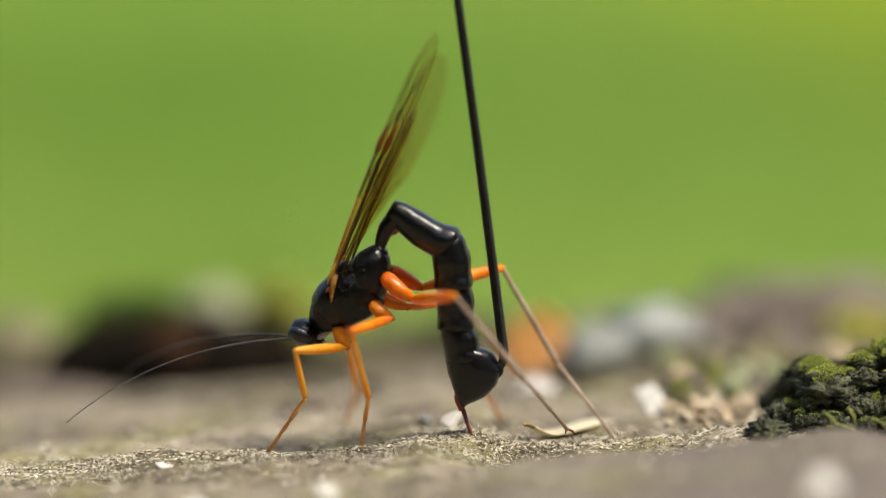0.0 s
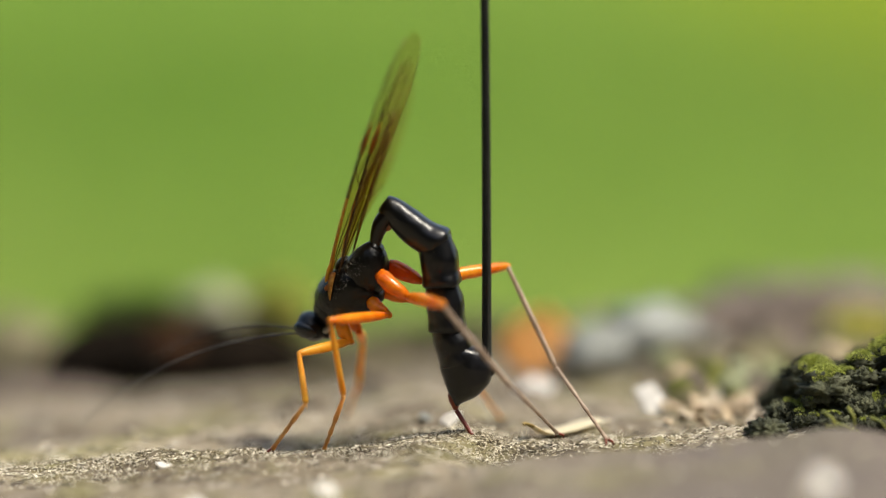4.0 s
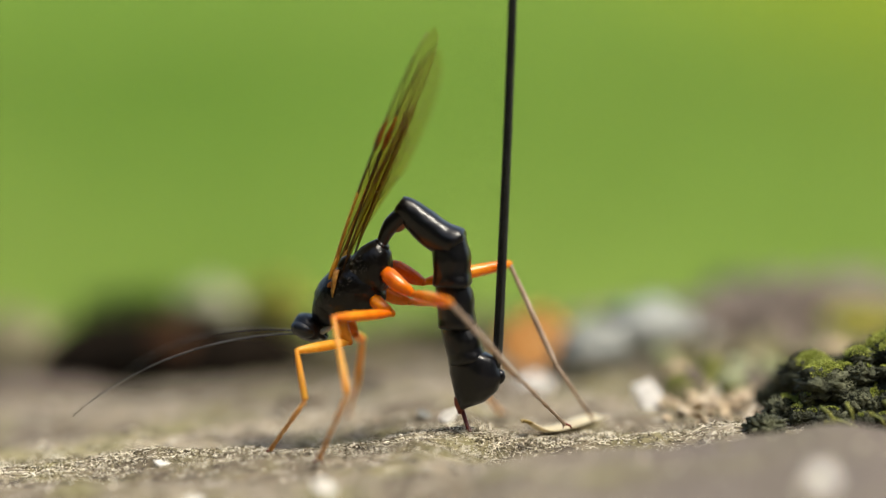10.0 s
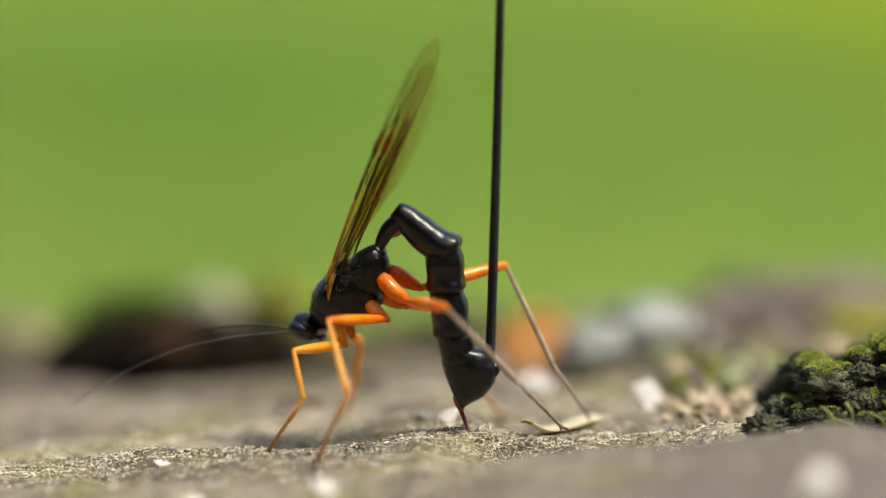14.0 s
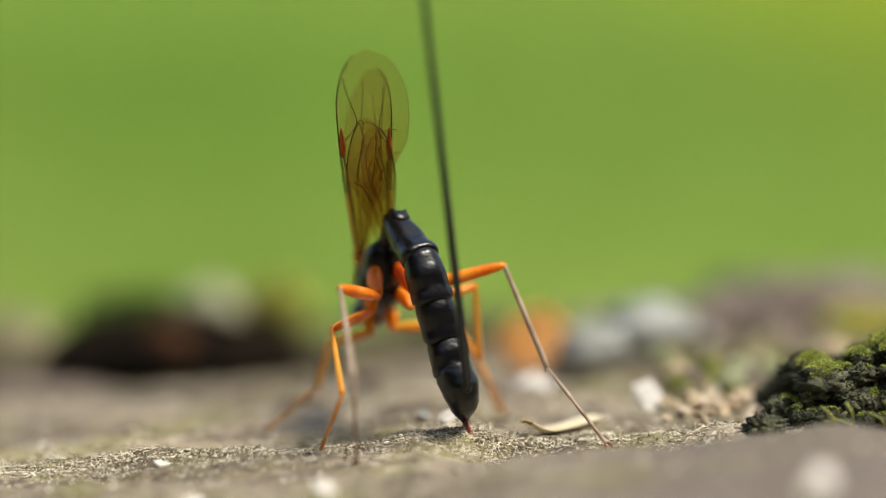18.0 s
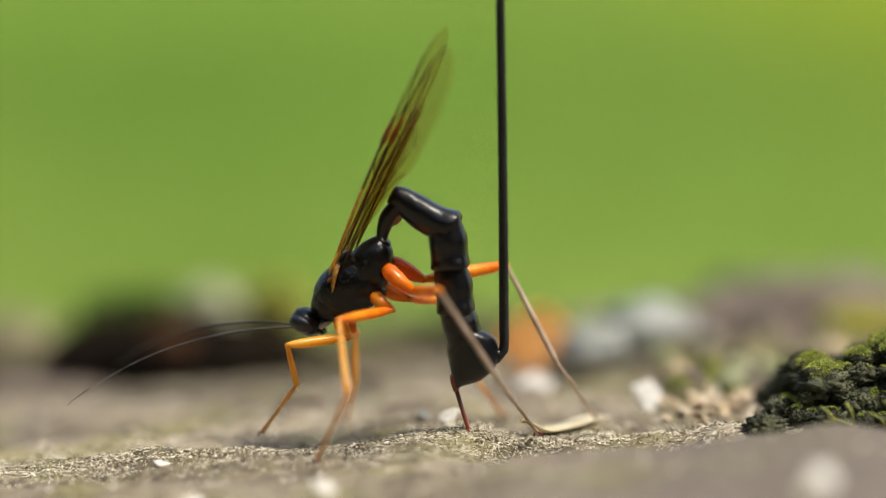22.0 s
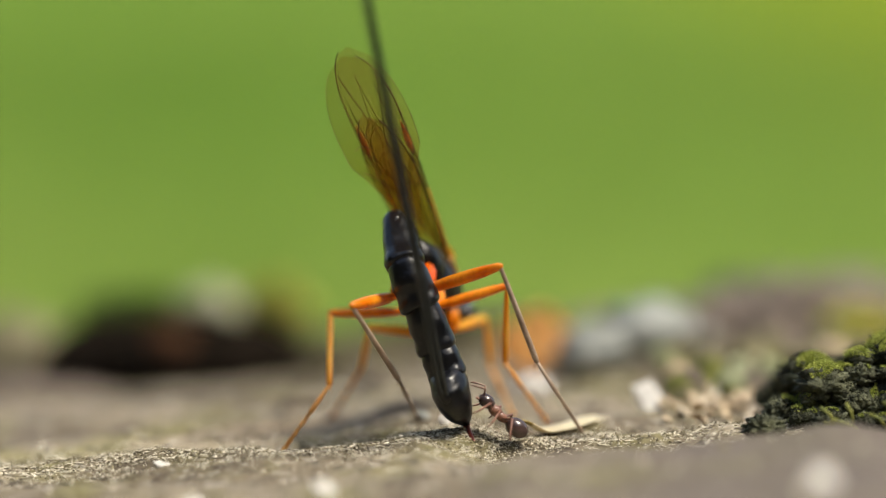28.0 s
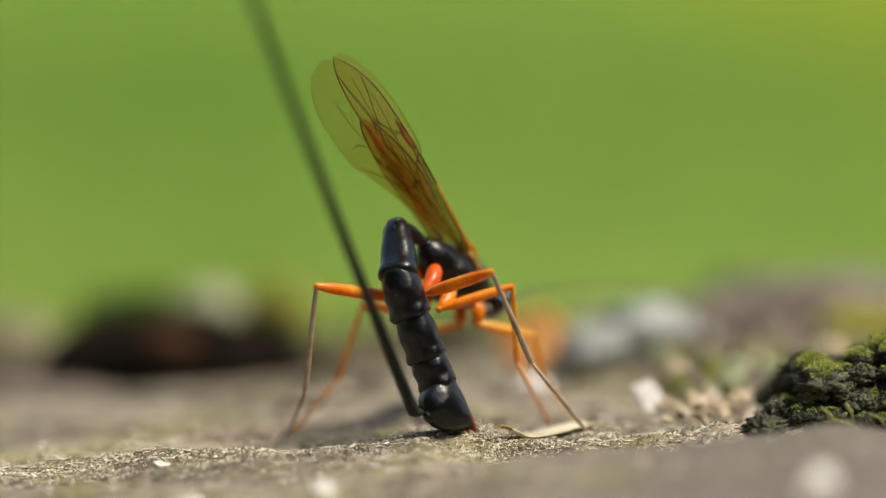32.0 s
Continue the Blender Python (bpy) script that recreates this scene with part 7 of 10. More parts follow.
    walk(WASP["left_front_tarsus"], [
        (0, at(10.23, 3.54, -3.43, 9.3, 11.1, 0.6)), (0.5, at(10.19, 3.67, -3.54, 11.1, 10.1, -3.5)), (1, at(10.04, 4.07, -3.77, 12.6, 8, -6.6)),
        (1.5, at(10.37, 3.91, -3.67, 13.3, 9.8, -9.7)), (2, at(10.58, 3.86, -3.3, 13.8, 10, -9.7)), (2.5, at(9.43, 6.14, -2.9, 18.7, 5.2, 2.9)),
        (3, at(8.5, 6.66, -3.71, 20.1, 9.3, -1.4)), (3.5, at(8.81, 6.74, -3.72, 21.1, 6, -0.3)), (5.5, at(9.07, 6.8, -3.78, 15.7, 7.3, 1.3)),
        (6, at(10.28, 4.12, -3.34, -1.2, 8.6, 5.7)), (6.5, at(10.34, 3.34, -3.25, -3.6, 8, 2.9)), (7, at(9.76, 3.76, -3.74, -8.9, 12.9, 16.7)),
        (7.5, at(10.32, 3.14, -3.34, -4.3, 12.6, 13.2)), (8, at(9.7, 3.39, -3.51, 1.1, 15.7, 9.2)), (8.5, at(10.21, 3.07, -3.57, 2.1, 13.7, 2)),
        (9, at(9.55, 3.83, -3.61, 1.4, 12.9, 9.5)), (9.5, at(8.53, 6.48, -3.59, 8.3, 12.5, 11)), (10, at(9.61, 6.21, -3.77, 12.9, 9.2, -2.3)),
        (10.5, at(8.81, 6.4, -3.48, 12.1, 11.3, 7.1)), (11, at(10.26, 3.62, -3.55, 11.7, 12.8, -6.8)), (11.5, at(10.86, 2.2, -3.23, 8, 10.4, -16.8)),
        (12, at(9.98, 3.47, -3.58, 0.5, 12.9, 2.3)), (12.5, at(10.49, 3.19, -3.62, 3.5, 11.5, -3)), (13, at(9.96, 3.88, -3.39, 4.4, 11.6, 7.5)),
        (13.5, at(8.79, 6.47, -3.3, 8.8, 9.1, 11.3)), (14, at(8.72, 6.65, -3.81, 11.4, 12, 4)), (14.5, at(9.31, 6.22, -4.16, 13.3, 10.1, 0.8)),
        (16.5, at(7.23, 7.53, -6.03, -2.3, 8.9, 15.4)), (17, at(9.42, 4.32, -5.84, -43.6, 31.8, 66.6)), (18, at(10.5, 4.66, -4.74, -45.2, 24, 64.7)),
        (19, at(11.74, 4.81, -3.48, -47.8, 21, 58.6)), (20, at(12.59, 3.3, -2.79, -42.8, 20.8, 53.6)), (21, at(9.93, 4.53, -4.35, -36.3, 19.1, 39.6)),
        (21.5, at(11.13, 1, -2.72, 22.8, 9.6, -18.3)), (22, at(11.18, 1.92, -2.99, 18.8, 9.5, -8.7)), (22.5, at(7.14, 6.99, -6.5, -15.2, 22.7, 28.8)),
        (23, at(10.99, 3.95, -4.68, -42.8, 25, 49.1)), (23.9, at(10.27, 4.45, -4.77, -42, 27.3, 53.6)), (24, at(10.19, 4.5, -4.78, -41.9, 27.6, 54.1)),
        (24.1, at(10.25, 4.44, -4.78, -41.6, 27.7, 53.6)), (25, at(10.71, 3.82, -4.8, -39, 28.5, 48.7)), (25.5, at(10.61, 4.09, -5.04, -40.7, 25.6, 54.6)),
        (27.5, at(7.63, 4.13, -5.15, -33.3, 22.5, 33.3)), (28, at(7.38, 6.55, -4.8, -44.3, 28, 49)), (28.3, at(8.3, 7.06, -5.96, -42.5, 33.1, 55.8)),
        (28.5, at(7.54, 7.33, -7.01, -34.9, 27.3, 55.5)), (29, at(6.69, 7.48, -6.4, -37.8, 33, 63)), (30, at(4.42, 6.04, -7.18, -37.1, 30.6, 58.4)),
        (31, at(6.77, 7.41, -6.49, -44.1, 41.8, 73)), (31.5, at(5.28, 4.59, -7.26, -23.7, 27.7, 36.2)), (32, at(9.83, 6.57, -5.07, 31.8, 52.2, -108.8)),])
    walk(WASP["left_middle_femur"], [
        (0, at(2.3, 1.3, -3.7, -41.8, -15.4, 78.4)), (0.5, at(2.3, 1.3, -3.7, -40.9, -16, 76.7)), (1, at(2.3, 1.3, -3.7, -41.5, -13.9, 77.2)),
        (1.5, at(2.3, 1.3, -3.7, -41.6, -13.3, 71.8)), (2, at(2.3, 1.3, -3.7, -43.6, -13.7, 69.9)), (2.5, at(2.3, 1.3, -3.7, -44.8, -24.7, 83.6)),
        (3, at(2.3, 1.3, -3.7, -39, -34.3, 80.5)), (3.5, at(2.3, 1.3, -3.7, -41.2, -30.1, 81.1)), (5.5, at(2.3, 1.3, -3.7, -39.6, -29.4, 74)),
        (6, at(2.3, 1.3, -3.7, -40.7, -31.8, 66.8)), (6.5, at(2.3, 1.3, -3.7, -41.9, -32.4, 63.9)), (7, at(2.3, 1.3, -3.7, -38.7, -33.5, 74.6)),
        (7.5, at(2.3, 1.3, -3.7, -37.8, -36.1, 70.2)), (8, at(2.3, 1.3, -3.7, -39.5, -35.5, 76.9)), (8.5, at(2.3, 1.3, -3.7, -36.6, -34.4, 63)),
        (9, at(2.3, 1.3, -3.7, -38.4, -35.9, 74.1)), (9.5, at(2.3, 1.3, -3.7, -37.9, -34.6, 81.2)), (10, at(2.3, 1.3, -3.7, -39, -28.4, 70.8)),
        (10.5, at(2.3, 1.3, -3.7, -39.8, -32.4, 82.4)), (11, at(2.3, 1.3, -3.7, -37.7, -31.9, 64.4)), (11.5, at(2.3, 1.3, -3.7, -37.3, -33.5, 46.7)),
        (12, at(2.3, 1.3, -3.7, -38.9, -34, 67.2)), (12.5, at(2.3, 1.3, -3.7, -37.2, -31.2, 59.4)), (13, at(2.3, 1.3, -3.7, -38.8, -34, 74.4)),
        (13.5, at(2.3, 1.3, -3.7, -40.5, -31.9, 81.5)), (14, at(2.3, 1.3, -3.7, -37.9, -29.7, 76.5)), (14.5, at(2.3, 1.3, -3.7, -38.9, -26.1, 75.5)),
        (16.5, at(2.3, 1.3, -3.7, -39.8, -8.5, 94.7)), (17, at(2.3, 1.3, -3.7, -29.9, 35.3, 130)), (18, at(2.3, 1.3, -3.7, -34.9, 30.6, 125.4)),
        (19, at(2.3, 1.3, -3.7, -42, 28.9, 115.3)), (20, at(2.3, 1.3, -3.7, -40.3, 21.3, 109.7)), (21, at(2.3, 1.3, -3.7, -42.5, 11.2, 90.9)),
        (21.5, at(2.3, 1.3, -3.7, -38.3, -28.4, 65.9)), (22, at(2.3, 1.3, -3.7, -38, -21.9, 71.7)), (22.5, at(2.3, 1.3, -3.7, -31.2, 7.3, 98.5)),
        (23, at(2.3, 1.3, -3.7, -38.8, 21.7, 102.7)), (23.9, at(2.3, 1.3, -3.7, -35.1, 22.1, 110.9)), (24, at(2.3, 1.3, -3.7, -34.7, 22.1, 111.8)),
        (24.1, at(2.3, 1.3, -3.7, -34.6, 21.4, 111.4)), (25, at(2.3, 1.3, -3.7, -33.2, 15, 107.1)), (25.5, at(2.3, 1.3, -3.7, -34.3, 24, 112.8)),
        (27.5, at(2.3, 1.3, -3.7, -32.6, -16.2, 58.7)), (28, at(2.3, 1.3, -3.7, -41.7, 1.5, 99.2)), (28.3, at(2.3, 1.3, -3.7, -38.2, 15.9, 87.6)),
        (28.5, at(2.3, 1.3, -3.7, -36.6, 17.9, 93.9)), (29, at(2.3, 1.3, -3.7, -31.9, -2.8, 94.8)), (30, at(2.3, 1.3, -3.7, -33.6, -0.7, 115.1)),
        (31, at(2.3, 1.3, -3.7, -31.3, -5.2, 101.3)), (31.5, at(2.3, 1.3, -3.7, -34.3, -0.1, 95.1)), (32, at(2.3, 1.3, -3.7, -32.7, -4, 93.5)),])
    walk(WASP["left_middle_tibia"], [
        (0, at(3.37, 6.49, -2.24, 74.4, 45.4, -36.9)), (0.5, at(3.51, 6.45, -2.18, 75.2, 46.9, -37.8)), (1, at(3.48, 6.51, -2.37, 77.4, 47.6, -37)),
        (1.5, at(3.97, 6.38, -2.43, 83.9, 48.9, -36.2)), (2, at(4.13, 6.32, -2.4, 93.5, 48.9, -31.1)), (2.5, at(2.86, 6.26, -1.4, 93.3, 44.6, -11.1)),
        (3, at(3.05, 5.78, -0.6, 85.7, 48.4, -12.8)), (3.5, at(3.03, 6, -0.95, 87.9, 45.4, -10.2)), (5.5, at(3.62, 5.91, -1, 100.3, 49.4, -12.5)),
        (6, at(4.14, 5.6, -0.8, 95.6, 47.7, -22)), (6.5, at(4.35, 5.47, -0.75, 102.4, 48.5, -23.6)), (7, at(3.52, 5.72, -0.67, 108.6, 54.8, -13.3)),
        (7.5, at(3.81, 5.48, -0.46, 109.3, 53.3, -12.3)), (8, at(3.32, 5.66, -0.51, 106.7, 54.9, -14)), (8.5, at(4.36, 5.34, -0.59, 108.6, 54.9, -20.6)),
        (9, at(3.52, 5.58, -0.47, 110.1, 56.1, -14.3)), (9.5, at(2.99, 5.78, -0.58, -73.1, 50.6, 73.7)), (10, at(3.89, 5.87, -1.08, -73.3, 47.7, 63.8)),
        (10.5, at(2.92, 5.9, -0.75, -71.5, 47.6, 72.8)), (11, at(4.32, 5.51, -0.79, -69.7, 46.8, 58.9)), (11.5, at(5.45, 4.64, -0.67, -75.5, 47, 40.6)),
        (12, at(4.07, 5.5, -0.63, -76.9, 50.4, 52.2)), (12.5, at(4.69, 5.35, -0.85, -72.7, 47.6, 53.3)), (13, at(3.52, 5.69, -0.63, -68.5, 46, 68.8)),
        (13.5, at(2.99, 5.92, -0.8, -73.3, 46.9, 75.5)), (14, at(3.41, 5.95, -0.98, -70.7, 50.7, 75.8)), (14.5, at(3.54, 6.08, -1.28, -75.8, 50.9, 68.6)),
        (16.5, at(1.85, 6.72, -2.88, -77.4, 69.3, 90.9)), (17, at(-0.59, 4.74, -6.88, 0.8, 72.5, -172.6)), (18, at(-0.44, 5.16, -6.5, -26.6, 79.7, 154.3)),
        (19, at(0.24, 5.66, -6.36, -63.3, 79.4, 112.9)), (20, at(0.57, 6.13, -5.7, -53.9, 73.1, 116.3)), (21, at(2.22, 6.69, -4.77, -73.3, 64.8, 82.2)),
        (21.5, at(4.28, 5.72, -1.08, -70.5, 45.6, 53.8)), (22, at(3.9, 6.15, -1.65, -64.1, 43, 67.5)), (22.5, at(1.49, 6.69, -4.4, -51.9, 67.6, 108.9)),
        (23, at(1.17, 6.28, -5.74, -45.9, 75.5, 121.5)), (23.9, at(0.48, 6.06, -5.77, -31.9, 76.3, 140.6)), (24, at(0.41, 6.03, -5.77, -30.3, 76.3, 142.8)),
        (24.1, at(0.43, 6.07, -5.71, -31.3, 76.2, 141.1)), (25, at(0.74, 6.38, -5.13, -39.5, 75.3, 127.2)), (25.5, at(0.36, 5.93, -5.94, -40.6, 78, 130.3)),
        (27.5, at(5.04, 5.81, -2.16, -142, 89.1, 44.8)), (28, at(1.42, 6.73, -3.84, 99.6, 81.7, -58.8)), (28.3, at(2.52, 6.58, -5.21, 42.7, 74.9, -109.8)),
        (28.5, at(1.94, 6.52, -5.39, 48, 75, -102.3)), (29, at(1.84, 6.77, -3.43, 31.7, 78.8, -124.3)), (30, at(-0.03, 6.28, -3.64, -25.5, 36.9, 31.9)),
        (31, at(1.23, 6.67, -3.21, -49.6, 51.1, 35.5)), (31.5, at(1.81, 6.78, -3.69, -38.1, 38.6, 41.1)), (32, at(1.96, 6.78, -3.31, -56, 48.9, 47.3)),])
    walk(WASP["left_middle_tarsus"], [
        (0, at(6.74, 3.96, -6.51, 49.1, 25.5, -34.4)), (0.5, at(6.75, 3.93, -6.56, 48, 24.7, -40.7)), (1, at(6.72, 4.07, -6.8, 47.7, 23.1, -45.7)),
        (1.5, at(7.15, 4.05, -6.96, 48.3, 22.2, -50)), (2, at(7.51, 4.28, -6.92, 50.3, 20.2, -51.2)), (2.5, at(7.05, 5.44, -5.61, 47.8, 16.6, -21.8)),
        (3, at(6.93, 4.9, -5.09, 34.4, 20.9, -9.1)), (3.5, at(7.18, 5.26, -5.21, 36, 17.8, -7.7)), (5.5, at(7.44, 5.06, -5.55, 32.4, 17.7, -8)),
        (6, at(7.88, 4.08, -5.24, 27, 19.1, -11.5)), (6.5, at(7.99, 3.88, -5.25, 29.3, 17.2, -18.8)), (7, at(6.88, 4.93, -5.57, 28.7, 20.8, -12.9)),
        (7.5, at(7.31, 4.72, -5.27, 29.5, 19.8, -11.8)), (8, at(6.67, 4.83, -5.42, 29.2, 21.9, -11.7)), (8.5, at(7.59, 4.13, -5.5, 29, 20.4, -18)),
        (9, at(6.76, 4.76, -5.45, 28.3, 20.1, -11)), (9.5, at(4.06, 9.44, -5.21, 28.6, 20.3, -4.1)), (10, at(5.67, 9.49, -5.52, 28.8, 18.2, -12.5)),
        (10.5, at(4.11, 9.77, -5.18, 29.8, 19.6, -4.9)), (11, at(6.44, 9.02, -5.17, 31.2, 20.6, -20.6)), (11.5, at(8.55, 7.31, -5.05, 31.3, 18.1, -33.1)),
        (12, at(6.41, 8.53, -5.25, 29.1, 20.1, -19.5)), (12.5, at(7.11, 8.6, -5.28, 29.8, 19.3, -22.4)), (13, at(5.03, 9.58, -4.95, 29.8, 19.8, -11)),
        (13.5, at(4.02, 9.89, -5.18, 29, 16.8, -2.4)), (14, at(4.35, 9.63, -5.62, 26.3, 19.1, -6.5)), (14.5, at(4.92, 9.6, -5.93, 27.9, 18.5, -8.6)),
        (16.5, at(1.82, 8.84, -8.5, 4.4, 19.3, 9.6)), (17, at(-2.37, 4.5, -12.6, -11.9, 25, 16.4)), (18, at(-1.41, 5.62, -12.41, -13.1, 18.7, 16.3)),
        (19, at(-0.19, 6.67, -12.25, -13.2, 13, 15.8)), (20, at(-0.2, 7.69, -11.44, -9.8, 17.6, 12.3)), (21, at(2.56, 9.22, -10.2, 5.7, 12.3, -1.1)),
        (21.5, at(6.75, 9.11, -5.37, 30.3, 18.2, -21.1)), (22, at(5.58, 10.2, -5.74, 27.4, 19, -12.3)), (22.5, at(0.75, 8.86, -9.95, 4, 25.7, 5.9)),
        (23, at(0.39, 7.57, -11.54, -9.2, 20.7, 6.6)), (23.9, at(-0.62, 6.96, -11.6, -10.9, 20.4, 11)), (24, at(-0.72, 6.89, -11.6, -11.1, 20.4, 11.5)),
        (24.1, at(-0.68, 6.97, -11.54, -10.7, 20.8, 10.9)), (25, at(-0.18, 7.59, -10.93, -7.5, 24.4, 5.8)), (25.5, at(-0.45, 6.88, -11.81, -8.9, 18.8, 9)),
        (27.5, at(5.11, 5.88, -8.16, -65.2, 45.3, 65.6)), (28, at(1.87, 5.99, -9.78, -71.8, 52.3, 71.6)), (28.3, at(1.99, 5.12, -11, -56.4, 64.1, 109.2)),
        (28.5, at(1.61, 5.01, -11.19, -50, 66.7, 119.2)), (29, at(1.18, 5.81, -9.32, -39.8, 34.4, 68.7)), (30, at(4.04, 8.82, -7.24, -45.6, 64.7, 123.9)),
        (31, at(4.3, 8.86, -7.87, -32.1, 63.5, 141.5)), (31.5, at(5.34, 9.86, -7.44, -47.3, 68.7, 125.5)), (32, at(4.63, 9.67, -7.84, -21.8, 67.5, 160.9)),])
    walk(WASP["left_hind_femur"], [
        (0, at(0.2, 1.2, -3.8, -38.8, 14.2, 126.9)), (0.5, at(0.2, 1.2, -3.8, -38.1, 11.2, 125.4)), (1, at(0.2, 1.2, -3.8, -37.8, 11.6, 125)),
        (1.5, at(0.2, 1.2, -3.8, -39.2, 13.3, 119.2)), (2, at(0.2, 1.2, -3.8, -41.9, 16, 116.2)), (2.5, at(0.2, 1.2, -3.8, -45, 15.8, 131.9)),
        (3, at(0.2, 1.2, -3.8, -38.8, 7.8, 135.8)), (3.5, at(0.2, 1.2, -3.8, -42.2, 14.4, 133.6)), (5.5, at(0.2, 1.2, -3.8, -44.5, 20.6, 122.3)),
        (6, at(0.2, 1.2, -3.8, -42.4, 16.2, 119.4)), (6.5, at(0.2, 1.2, -3.8, -41.9, 16.7, 117)), (7, at(0.2, 1.2, -3.8, -35.3, 10.5, 133.2)),
        (7.5, at(0.2, 1.2, -3.8, -38, 14.5, 129.2)), (8, at(0.2, 1.2, -3.8, -34.8, 17.5, 133.3)), (8.5, at(0.2, 1.2, -3.8, -37.2, 18.6, 122.4)),
        (9, at(0.2, 1.2, -3.8, -35, 16.9, 134.4)), (9.5, at(0.2, 1.2, -3.8, -35.8, 14.8, 139.7)), (10, at(0.2, 1.2, -3.8, -40.3, 19.2, 122.9)),
        (10.5, at(0.2, 1.2, -3.8, -37.8, 17.1, 136.4)), (11, at(0.2, 1.2, -3.8, -38.3, 18.9, 119.3)), (11.5, at(0.2, 1.2, -3.8, -41.4, 19.9, 102.4)),
        (12, at(0.2, 1.2, -3.8, -36.8, 16.5, 122.6)), (12.5, at(0.2, 1.2, -3.8, -39.7, 18.3, 114.1)), (13, at(0.2, 1.2, -3.8, -38.6, 14.7, 128.2)),
        (13.5, at(0.2, 1.2, -3.8, -41, 19, 133.8)), (14, at(0.2, 1.2, -3.8, -38.2, 17.3, 129.6)), (14.5, at(0.2, 1.2, -3.8, -39.6, 23.2, 126.8)),
        (16.5, at(0.2, 1.2, -3.8, -22.2, 32.8, 157.4)), (17, at(0.2, 1.2, -3.8, -20.8, 23.1, 149.4)), (18, at(0.2, 1.2, -3.8, -26.2, 19, 144.5)),
        (19, at(0.2, 1.2, -3.8, -33, 16.5, 137)), (20, at(0.2, 1.2, -3.8, -33.7, 6.4, 132.8)), (21, at(0.2, 1.2, -3.8, -40, -3.7, 117)),
        (21.5, at(0.2, 1.2, -3.8, -41.1, 3.3, 116.1)), (22, at(0.2, 1.2, -3.8, -40.2, 9.2, 120.9)), (22.5, at(0.2, 1.2, -3.8, -18.6, 19.6, 152)),
        (23, at(0.2, 1.2, -3.8, -9.1, 43, 164.9)), (23.9, at(0.2, 1.2, -3.8, -21.8, 19.4, 144.4)), (24, at(0.2, 1.2, -3.8, -24.5, 9.9, 140.8)),
        (24.1, at(0.2, 1.2, -3.8, -23.6, 13.2, 141.2)), (25, at(0.2, 1.2, -3.8, -24.9, 7.3, 135)), (25.5, at(0.2, 1.2, -3.8, -23.1, 14.5, 141.7)),
        (27.5, at(0.2, 1.2, -3.8, -11.4, 38, 170.5)), (28, at(0.2, 1.2, -3.8, -11, 38.3, 175.5)), (28.3, at(0.2, 1.2, -3.8, -5.1, 54.5, -173.7)),
        (28.5, at(0.2, 1.2, -3.8, -18.5, 24.8, 160.3)), (29, at(0.2, 1.2, -3.8, -18.8, 15.1, 159)), (30, at(0.2, 1.2, -3.8, -23.5, 10.7, 151.1)),
        (31, at(0.2, 1.2, -3.8, -17.6, 12.1, 160.1)), (31.5, at(0.2, 1.2, -3.8, -18.6, 19.4, 160.9)), (32, at(0.2, 1.2, -3.8, -17.7, 17, 160.9)),])
